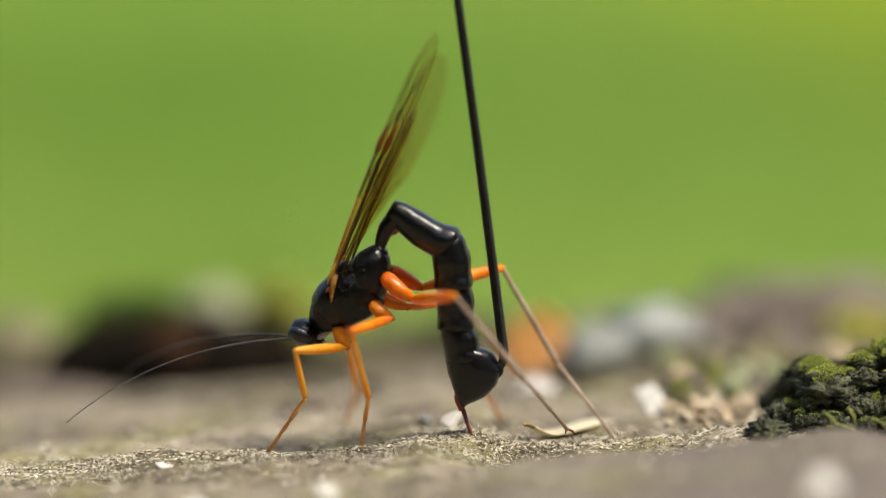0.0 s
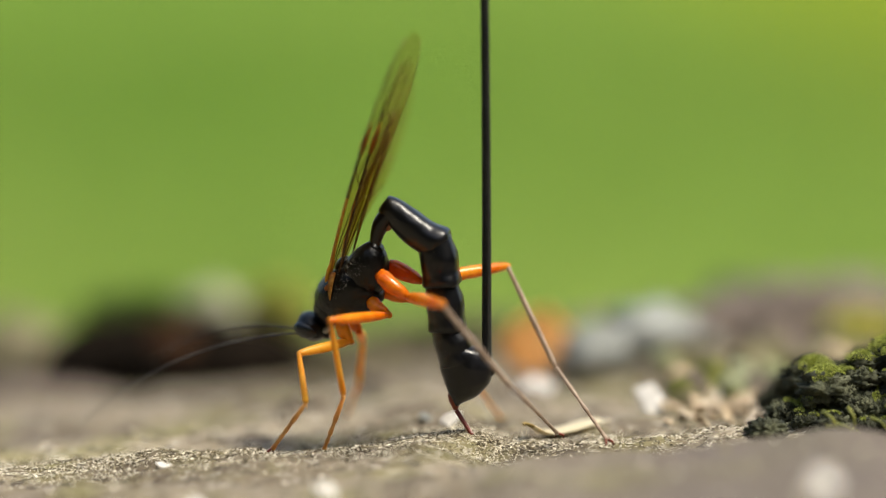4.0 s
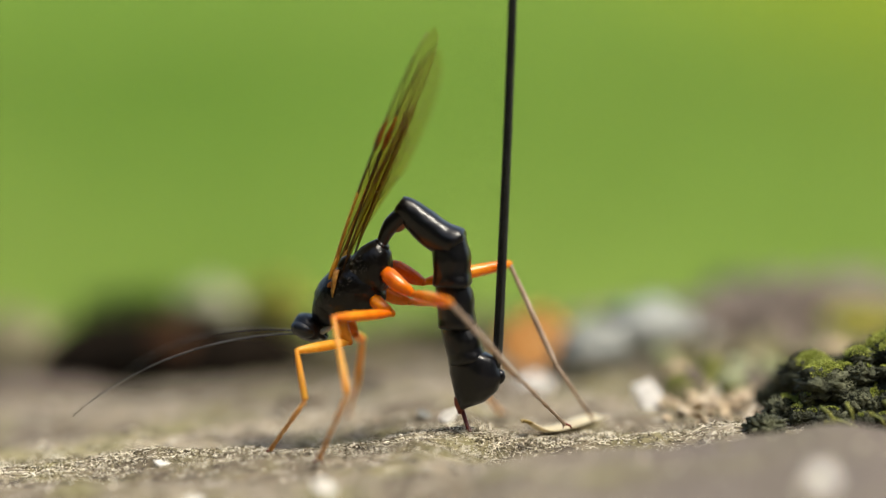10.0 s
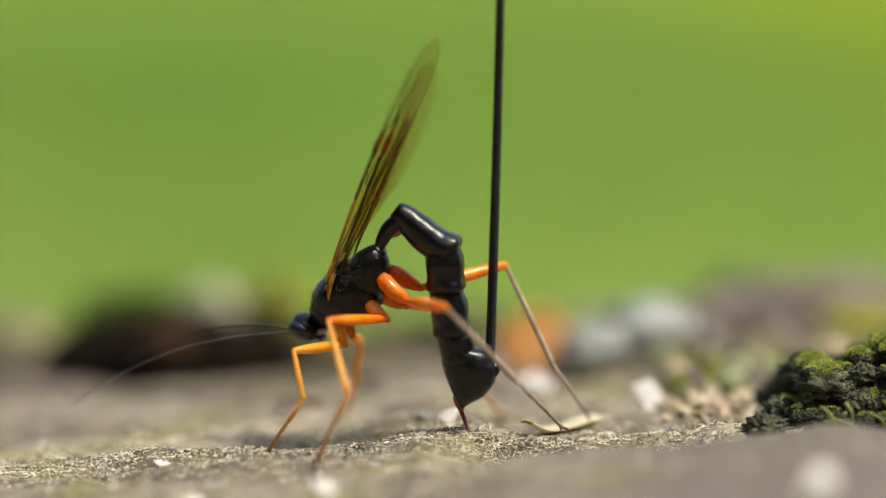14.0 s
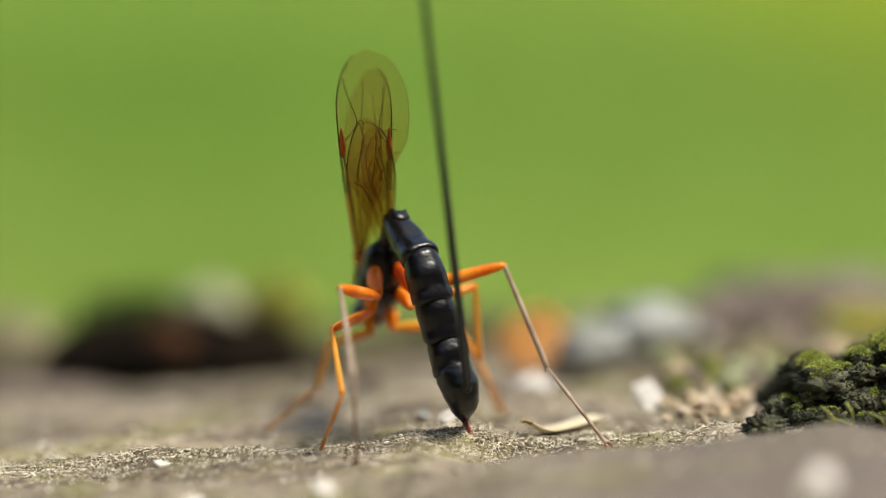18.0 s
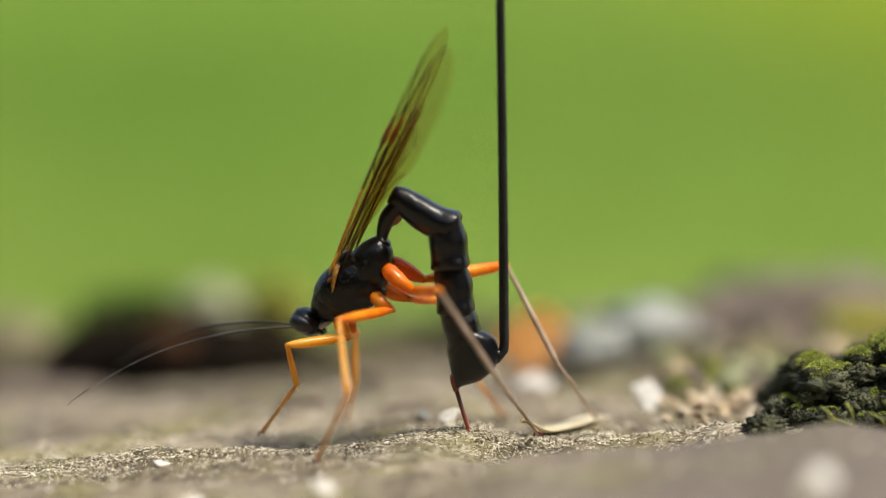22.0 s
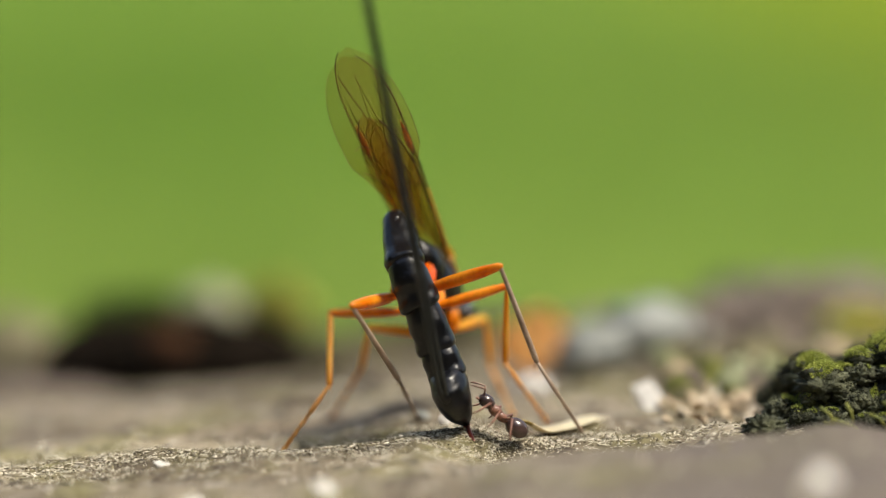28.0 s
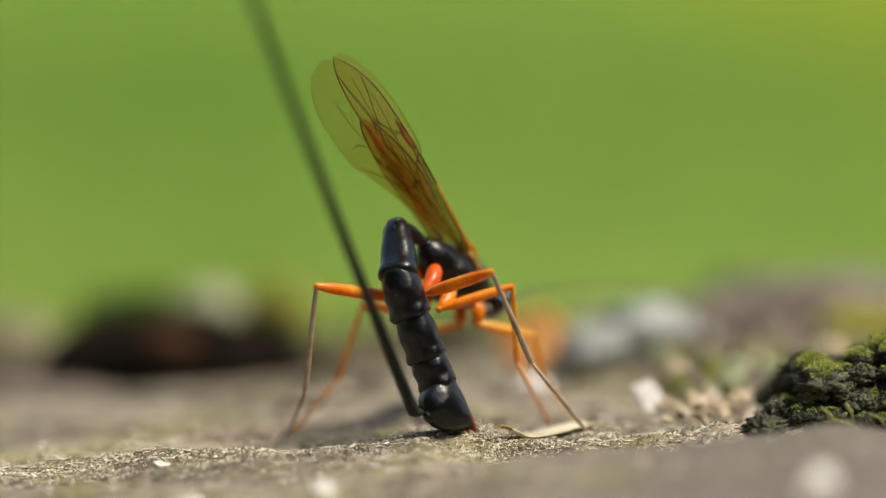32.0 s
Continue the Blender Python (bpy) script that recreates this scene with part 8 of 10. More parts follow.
    walk(WASP["left_hind_tibia"], [
        (0, at(-3.82, 6.55, -5.49, 90.1, 69.5, -59.9)), (0.5, at(-3.72, 6.72, -5.14, 97, 72.7, -57.9)), (1, at(-3.68, 6.74, -5.18, 112, 75.8, -48.5)),
        (1.5, at(-3.07, 7.06, -5.39, 131.7, 77.5, -36.6)), (2, at(-2.72, 7.15, -5.71, 165.8, 77.2, -10.2)), (2.5, at(-4.24, 6.14, -5.68, 120.5, 69.2, -25)),
        (3, at(-4.7, 5.96, -4.74, 86.2, 66.9, -51)), (3.5, at(-4.41, 6.04, -5.51, 93.8, 65.4, -43.1)), (5.5, at(-3.25, 6.66, -6.23, 95.5, 73.4, -54.4)),
        (6, at(-3.05, 6.98, -5.72, 95.9, 66.1, -55)), (6.5, at(-2.8, 7.09, -5.78, 93.3, 64.8, -61.1)), (7, at(-4.45, 6.14, -5.05, 78.7, 65.9, -64.8)),
        (7.5, at(-4.03, 6.37, -5.53, 76.7, 61.8, -63.2)), (8, at(-4.31, 5.99, -5.87, 69, 59.2, -67.7)), (8.5, at(-3.3, 6.72, -6, 70, 58.4, -72.7)),
        (9, at(-4.42, 5.91, -5.8, 68.9, 58.1, -66.4)), (9.5, at(-4.89, 5.51, -5.56, 70, 60, -59.6)), (10, at(-3.34, 6.67, -6.06, 76.7, 61.5, -65.2)),
        (10.5, at(-4.58, 5.75, -5.83, 75.6, 63.2, -59)), (11, at(-2.99, 6.9, -6.03, 75.2, 64.7, -75.2)), (11.5, at(-1.19, 7.54, -6.15, 82.2, 65, -82.7)),
        (12, at(-3.36, 6.77, -5.76, 78.3, 66.8, -73.6)), (12.5, at(-2.47, 7.18, -5.97, 75.6, 62.9, -76.2)), (13, at(-3.93, 6.44, -5.55, 70.7, 59.8, -67)),
        (13.5, at(-4.31, 5.91, -6.04, 76.2, 60.2, -56)), (14, at(-4, 6.28, -5.85, 70.5, 61.9, -66.7)), (14.5, at(-3.6, 6.28, -6.52, 70.4, 60.5, -68.1)),
        (16.5, at(-5.15, 3.42, -7.54, 59.5, 49.3, -61.7)), (17, at(-5.26, 4.43, -6.5, -18, 73.2, 161.9)), (18, at(-5.11, 4.99, -6.04, -33.1, 80.5, 147.1)),
        (19, at(-4.63, 5.72, -5.76, -148.3, 85.9, 34.9)), (20, at(-4.46, 6.24, -4.57, -101.5, 82.3, 74.5)), (21, at(-2.93, 7.33, -3.36, -103.6, 70.7, 57.3)),
        (21.5, at(-2.83, 7.38, -4.2, 125.5, 73.2, -35.7)), (22, at(-3.3, 7.04, -4.9, 98.6, 67.2, -46.2)), (22.5, at(-5.54, 4.25, -6.12, 50.7, 53.4, -65.2)),
        (23, at(-4.67, 2.52, -8.5, 42.1, 22.4, -54.8)), (23.9, at(-5.09, 4.99, -6.09, 56.2, 53.4, -80.5)), (24, at(-5.06, 5.5, -4.99, 20.1, -16.1, -31.9)),
        (24.1, at(-5.04, 5.41, -5.37, 46, 36.5, -37.2)), (25, at(-4.64, 6.04, -4.68, 57.6, 47.1, -42.1)), (25.5, at(-5.05, 5.34, -5.53, 48.4, 39.1, -34.2)),
        (27.5, at(-5.16, 2.1, -8.05, 33.1, 22.9, -17.7)), (28, at(-5.2, 1.63, -8.07, 17, 9.2, -4.8)), (28.3, at(-3.79, 0.76, -9.41, 8.8, 8.8, 3.9)),
        (28.5, at(-5.7, 3.31, -6.69, -29, 35.9, 34.5)), (29, at(-6.02, 3.58, -5.6, -34, 44.4, 33.2)), (30, at(-5.74, 4.48, -5.08, -34.5, 43.4, 31.8)),
        (31, at(-6.14, 3.5, -5.24, -33.2, 44.2, 34.4)), (31.5, at(-5.95, 3.33, -6.09, -34, 41.2, 32.6)), (32, at(-6.04, 3.36, -5.82, -50.2, 50.2, 30.4)),])
    walk(WASP["left_hind_tarsus"], [
        (0, at(-2.43, 4.15, -12.89, 60.8, 45.2, -69)), (0.5, at(-2.47, 4.73, -12.68, 58, 43.8, -72.5)), (1, at(-2.39, 5.28, -12.84, 57, 42.2, -74.1)),
        (1.5, at(-1.7, 6.04, -13.11, 56.6, 40.3, -77.8)), (2, at(-1, 6.84, -13.41, 58.4, 38.2, -77.7)), (2.5, at(-1.69, 4.95, -13.06, 64, 39.4, -57.1)),
        (3, at(-2.75, 3.56, -12.01, 57.8, 42.9, -61.1)), (3.5, at(-2.01, 3.79, -12.69, 62.3, 42.1, -57.1)), (5.5, at(-1.93, 4.82, -13.8, 58.4, 37.3, -63.5)),
        (6, at(-1.21, 4.36, -12.95, 63.9, 46.2, -72.7)), (6.5, at(-1.18, 4.15, -12.93, 66.6, 47.2, -74.3)), (7, at(-3.07, 3.22, -12.26, 61, 49.6, -68.6)),
        (7.5, at(-2.34, 3.04, -12.49, 61, 47.3, -68.4)), (8, at(-2.78, 2.25, -12.66, 56.4, 45.9, -72.2)), (8.5, at(-2.08, 2.77, -12.73, 58.1, 46, -76.7)),
        (9, at(-2.75, 2.09, -12.51, 58.1, 46.3, -69.3)), (9.5, at(-2.89, 2.11, -12.4, 56.3, 44.5, -62.6)), (10, at(-1.76, 3.25, -13.01, 58.3, 42.1, -70.3)),
        (10.5, at(-2.75, 2.7, -12.88, 57.2, 43.2, -63.4)), (11, at(-2.13, 3.63, -13.17, 56.6, 44.1, -79.2)), (11.5, at(-0.77, 4.22, -13.31, 59.7, 43.8, -90.3)),
        (12, at(-2.49, 3.79, -13.02, 56.2, 44.4, -79.4)), (12.5, at(-1.61, 3.69, -13, 58.1, 44.5, -80.8)), (13, at(-2.37, 2.78, -12.37, 58, 44.9, -69.4)),
        (13.5, at(-2.11, 2.65, -12.9, 60.9, 43.3, -59.4)), (14, at(-2.53, 2.86, -12.82, 56.2, 42.7, -66.5)), (14.5, at(-2.15, 2.67, -13.4, 58.7, 42.3, -64.3)),
        (16.5, at(-2.71, -1.11, -13.53, 42.5, 18.2, -51)), (17, at(-7.44, 5.14, -14.07, 10.3, 25, -2.4)), (18, at(-6.21, 5.69, -13.83, 14.2, 23.5, -3.9)),
        (19, at(-4.17, 6.04, -13.64, -54.6, 76.2, 120.2)), (20, at(-4.17, 7.26, -12.4, -65.9, 72.3, 101)), (21, at(-1.52, 9.52, -10.82, -63.1, 59.3, 89.6)),
        (21.5, at(-0.98, 6.05, -11.76, 58.7, 42.2, -71.2)), (22, at(-1.18, 4.83, -12.19, 57.8, 41.2, -64.8)), (22.5, at(-3.57, -0.03, -12.46, 33.9, 25, -52)),
        (23, at(-0.46, -3.45, -11.51, 33.2, 10.5, -44.4)), (23.9, at(-4.31, 0.34, -12.43, 36.3, 15.6, -52.8)), (24, at(1.38, 1.49, -2.79, 16.6, -13.5, -25)),
        (24.1, at(0.02, 1.57, -10.07, 20.4, 6.8, -25.6)), (25, at(-0.65, 2.44, -10.47, 21.6, 9.1, -30.9)), (25.5, at(0.02, 1.89, -10.51, 20.8, 4.8, -27.4)),
        (27.5, at(1.77, -0.11, -11.12, 5.1, -12.9, 0.9)), (28, at(2.57, 0.97, -9.33, 2.1, -5.9, 9.6)), (28.3, at(4, 1.29, -10.63, -3.2, -7.6, 19.2)),
        (28.5, at(-0.43, 6.94, -11.32, -19, 12.4, 39.2)), (29, at(-1.3, 6.67, -11.13, -18, 9.3, 42.3)), (30, at(-0.86, 7.5, -10.5, -18.2, 8.5, 41)),
        (31, at(-1.47, 6.7, -10.76, -19.6, 14.7, 43.5)), (31.5, at(-0.94, 6.54, -11.29, -23.1, 14.2, 44.9)), (32, at(-1.67, 5.91, -11.89, -22.3, 7.8, 48.8)),])
    walk(WASP["right_front_femur"], [
        (0, at(6.2, -0.8, -2.9, 44.6, 5.8, -63.2)), (0.5, at(6.2, -0.8, -2.9, 43.2, 4, -66)), (1, at(6.2, -0.8, -2.9, 43.5, 4.5, -68.2)),
        (1.5, at(6.2, -0.8, -2.9, 44.4, 4.9, -72.3)), (2, at(6.2, -0.8, -2.9, 46.6, 3, -73.1)), (2.5, at(6.2, -0.8, -2.9, 47.9, -1.2, -50.4)),
        (3, at(6.2, -0.8, -2.9, 43.8, 2.3, -62.2)), (3.5, at(6.2, -0.8, -2.9, 47.3, 5, -56.7)), (5.5, at(6.2, -0.8, -2.9, 48.4, 10, -60.7)),
        (6, at(6.2, -0.8, -2.9, 48.1, 7.6, -77)), (6.5, at(6.2, -0.8, -2.9, 48.4, 7.4, -86.1)), (7, at(6.2, -0.8, -2.9, 43.3, 9.6, -76.5)),
        (7.5, at(6.2, -0.8, -2.9, 44.9, 8.5, -70.1)), (8, at(6.2, -0.8, -2.9, 43.7, 12.4, -74.5)), (8.5, at(6.2, -0.8, -2.9, 44.5, 11.6, -80.2)),
        (9, at(6.2, -0.8, -2.9, 43.7, 9.8, -74.5)), (9.5, at(6.2, -0.8, -2.9, 43, 7.4, -59)), (10, at(6.2, -0.8, -2.9, 45.8, 8.3, -69.8)),
        (10.5, at(6.2, -0.8, -2.9, 44.7, 7.8, -61.2)), (11, at(6.2, -0.8, -2.9, 44.4, 11.1, -85.8)), (11.5, at(6.2, -0.8, -2.9, 46.3, 8.2, -99.6)),
        (12, at(6.2, -0.8, -2.9, 43.9, 9.7, -83.9)), (12.5, at(6.2, -0.8, -2.9, 45.1, 9.2, -83.3)), (13, at(6.2, -0.8, -2.9, 44, 4.1, -68.9)),
        (13.5, at(6.2, -0.8, -2.9, 46.2, 5.7, -54.6)), (14, at(6.2, -0.8, -2.9, 44.2, 9.9, -64.9)), (14.5, at(6.2, -0.8, -2.9, 45.7, 11.2, -64.2)),
        (16.5, at(6.2, -0.8, -2.9, 36.8, -6.2, -52.4)), (17, at(6.2, -0.8, -2.9, 35.3, 12.4, -94.2)), (18, at(6.2, -0.8, -2.9, 39, 8.1, -100.3)),
        (19, at(6.2, -0.8, -2.9, 37.9, -6.8, -50.6)), (20, at(6.2, -0.8, -2.9, 42.9, 12.2, -76.8)), (21, at(6.2, -0.8, -2.9, 38.7, -14.9, -66)),
        (21.5, at(6.2, -0.8, -2.9, 43.7, 3.4, -74.2)), (22, at(6.2, -0.8, -2.9, 43.4, 5.1, -66.7)), (22.5, at(6.2, -0.8, -2.9, 23.7, -0.6, -37.1)),
        (23, at(6.2, -0.8, -2.9, 36.2, -9.3, -67.6)), (23.9, at(6.2, -0.8, -2.9, 32.5, -18.1, -60.7)), (24, at(6.2, -0.8, -2.9, 32.1, -19, -60)),
        (24.1, at(6.2, -0.8, -2.9, 32.3, -18.6, -61.4)), (25, at(6.2, -0.8, -2.9, 33.7, -14.8, -75.1)), (25.5, at(6.2, -0.8, -2.9, 33.2, -20.1, -64.6)),
        (27.5, at(6.2, -0.8, -2.9, 38.8, -21.4, -60.3)), (28, at(6.2, -0.8, -2.9, 18.8, -41, -16.7)), (28.3, at(6.2, -0.8, -2.9, 18.9, -13.9, -16.6)),
        (28.5, at(6.2, -0.8, -2.9, 13.4, -17.4, -9.1)), (29, at(6.2, -0.8, -2.9, 10.7, -22.3, -4.9)), (30, at(6.2, -0.8, -2.9, 8.8, -35.6, -0.8)),
        (31, at(6.2, -0.8, -2.9, 8, -25, -1.1)), (31.5, at(6.2, -0.8, -2.9, 17.2, -33.5, -17)), (32, at(6.2, -0.8, -2.9, 21.7, -10.9, -27)),])
    walk(WASP["right_front_tibia"], [
        (0, at(8.26, -4.89, -3.37, 75.4, 44.8, -31.7)), (0.5, at(8.07, -4.99, -3.22, 78.6, 47.2, -31)), (1, at(7.9, -5.06, -3.26, 84.1, 48.6, -28.4)),
        (1.5, at(7.59, -5.17, -3.29, 76.2, 45.1, -36.3)), (2, at(7.54, -5.19, -3.14, 72.3, 40.6, -39.6)), (2.5, at(9.13, -4.35, -2.8, 69.9, 35, -13)),
        (3, at(8.34, -4.87, -3.09, 56.8, 37.7, -5.9)), (3.5, at(8.72, -4.63, -3.3, 58.4, 34.5, -4)), (5.5, at(8.42, -4.75, -3.7, 50.4, 25.1, -22)),
        (6, at(7.23, -5.24, -3.51, 63.7, 36.4, -17.4)), (6.5, at(6.51, -5.35, -3.49, 60.2, 35.4, -19)), (7, at(7.26, -5.21, -3.67, 52.5, 40, -7.1)),
        (7.5, at(7.75, -5.08, -3.58, 57.1, 35.1, -23.9)), (8, at(7.4, -5.13, -3.89, 53.7, 33.1, -37)), (8.5, at(6.96, -5.24, -3.83, 54.4, 33.2, -37.9)),
        (9, at(7.41, -5.17, -3.68, 53.9, 34.4, -25.1)), (9.5, at(8.55, -4.71, -3.49, 51.4, 35, -10.6)), (10, at(7.77, -5.07, -3.56, 47.7, 33.2, -12)),
        (10.5, at(8.39, -4.79, -3.53, 50.6, 34.4, -6.4)), (11, at(6.53, -5.3, -3.79, 53.2, 35, -24.7)), (11.5, at(5.44, -5.29, -3.55, 58, 34.6, -39.1)),
        (12, at(6.68, -5.31, -3.67, 60.2, 38.7, -27.3)), (12.5, at(6.73, -5.31, -3.63, 58.6, 36.6, -29.9)), (13, at(7.85, -5.08, -3.23, 56.4, 36, -18.2)),
        (13.5, at(8.85, -4.53, -3.35, 52.9, 31.6, -8.2)), (14, at(8.12, -4.9, -3.69, 46.3, 32.3, -12.1)), (14.5, at(8.17, -4.86, -3.79, 45.7, 36.5, -2)),
        (16.5, at(8.99, -4.43, -2.41, -138, 57.8, 23.7)), (17, at(5.87, -5.28, -3.89, 50.3, 40.4, -41.5)), (18, at(5.38, -5.28, -3.55, 52, 35, -36.8)),
        (19, at(9.1, -4.33, -2.36, -96.9, 77.3, 75.4)), (20, at(7.23, -5.18, -3.88, -149.7, 48.9, 5.2)), (21, at(8.01, -4.86, -1.72, -175.5, 61.2, 5.5)),
        (21.5, at(7.45, -5.22, -3.17, 97.9, 47.3, -6.2)), (22, at(8.01, -5.01, -3.31, 75, 45.7, 4.2)), (22.5, at(9.87, -3.57, -2.85, -54.3, 56.4, 84.1)),
        (23, at(7.93, -5, -2.15, -158.1, 59.6, 5)), (23.9, at(8.34, -4.62, -1.47, 169.7, 63.7, -2.1)), (24, at(8.38, -4.57, -1.4, 166.4, 64.1, -3)),
        (24.1, at(8.28, -4.63, -1.43, 171.3, 64.1, -1.6)), (25, at(7.35, -5.1, -1.72, -141.1, 62.8, 9.6)), (25.5, at(8.06, -4.7, -1.32, 169.7, 64, -2.6)),
        (27.5, at(8.32, -4.52, -1.22, 4.9, 29.4, 5.2)), (28, at(9.53, -1.8, 0.12, 12.8, 36.8, 8.3)), (28.3, at(10.48, -2.08, -1.8, -20.2, 27.1, 30.8)),
        (28.5, at(10.53, -1.49, -1.53, 175.5, 85.1, 10.3)), (29, at(10.44, -1.17, -1.16, 26.2, 78.1, -130.9)), (30, at(9.94, -0.86, -0.22, -164.6, 80.4, 26.4)),
        (31, at(10.37, -0.88, -0.96, 36.4, 84.1, -123.5)), (31.5, at(9.87, -1.92, -0.36, 135.2, 62.7, 2.6)), (32, at(10.22, -2.85, -2.03, -4.3, 29.1, 17.4)),])
    walk(WASP["right_front_tarsus"], [
        (0, at(10.49, -6.27, -5.98, 43.7, 15.9, -39.9)), (0.5, at(10.22, -6.29, -5.94, 43.3, 16.3, -44.3)), (1, at(10.05, -6.22, -6.04, 43.7, 15.9, -47.6)),
        (1.5, at(9.7, -6.71, -5.91, 45.2, 18.1, -48.1)), (2, at(9.7, -6.99, -5.54, 48.1, 19.1, -45.2)), (2.5, at(12.08, -5.03, -4.92, 47.8, 14, -26.7)),
        (3, at(11.26, -5.17, -5.35, 40.9, 15.5, -27)), (3.5, at(11.76, -4.84, -5.4, 43.3, 13, -25.4)), (5.5, at(11.53, -6.01, -5.27, 46.1, 14.6, -34.2)),
        (6, at(10.07, -6.13, -5.7, 46.6, 14.6, -45.4)), (6.5, at(9.37, -6.33, -5.63, 47, 13.3, -51.9)), (7, at(10.07, -5.56, -6.05, 42.5, 15.5, -45.8)),
        (7.5, at(10.52, -6.3, -5.71, 45.4, 18.1, -42.9)), (8, at(9.88, -6.99, -5.91, 45.6, 22.6, -41.1)), (8.5, at(9.41, -7.14, -5.85, 45.3, 20.5, -47.5)),
        (9, at(10.17, -6.47, -5.77, 44.1, 19.2, -40.6)), (9.5, at(11.53, -5.27, -5.61, 42.5, 17.1, -32.9)), (10, at(10.8, -5.71, -5.59, 43, 13.1, -41.6)),
        (10.5, at(11.43, -5.14, -5.62, 43.5, 15.4, -34.4)), (11, at(9.29, -6.57, -5.91, 44.3, 17.3, -50.4)), (11.5, at(7.8, -7.21, -5.65, 46.2, 15.7, -64)),
        (12, at(9.24, -6.63, -5.99, 44, 17.2, -51.8)), (12.5, at(9.3, -6.79, -5.84, 45.3, 17.4, -53.7)), (13, at(10.7, -6.01, -5.41, 45.3, 18.7, -41.6)),
        (13.5, at(11.97, -4.98, -5.3, 46.3, 15.5, -33.3)), (14, at(11.18, -5.56, -5.66, 42.8, 15.8, -38.3)), (14.5, at(11.14, -4.97, -6, 43.5, 13.5, -41.4)),
        (16.5, at(10.79, -3.63, -5.54, 31.5, 14.5, -21.8)), (17, at(7.98, -7.15, -6.29, 43.9, 35.6, -34.7)), (18, at(7.81, -7.09, -5.67, 41.9, 29, -27.1)),
        (19, at(9.3, -3.54, -5.97, -15.5, 64.4, 164.7)), (20, at(9.65, -4.96, -6.66, -23.4, 50.5, 149.2)), (21, at(9.78, -4.69, -4.96, -60.5, 56.2, 89.8)),
        (21.5, at(9.94, -5.49, -5.89, 44.5, 16.6, -51.1)), (22, at(10.59, -4.82, -5.96, 43, 17.6, -39.6)), (22.5, at(10.08, -1.54, -5.94, 6.6, 30.4, 4)),
        (23, at(9.79, -4.83, -5.35, -33.8, 64.9, 130.9)), (23.9, at(9.97, -4.68, -4.79, -34, 66.9, 132.3)), (24, at(9.99, -4.65, -4.73, -34.1, 67.1, 132.4)),
        (24.1, at(9.9, -4.67, -4.76, -33.9, 67.4, 132.4)), (25, at(9.01, -4.82, -5.02, -33.4, 69.9, 131.5)), (25.5, at(9.68, -4.77, -4.64, -40, 71, 125.8)),
        (27.5, at(11.53, -4.23, -3.04, 65.9, 65.6, -82.4)), (28, at(12.46, -1.37, -2.1, 67.9, 61.8, -69.4)), (28.3, at(13.31, -0.39, -3.48, 44.5, 61.1, -95.8)),
        (28.5, at(10.85, -1.44, -5.21, 0.7, 18.1, 13.5)), (29, at(9.94, -1.74, -4.78, -2.1, 23.3, 17.3)), (30, at(10.5, -0.58, -3.87, 9, 26.4, 6.9)),
        (31, at(10.16, -1.2, -4.64, 0.5, 26.7, 13.9)), (31.5, at(11.56, -1.85, -3.65, 53.7, 45.4, -25.2)), (32, at(13.31, -1.88, -3.83, 44.3, 40.9, -62.6)),])
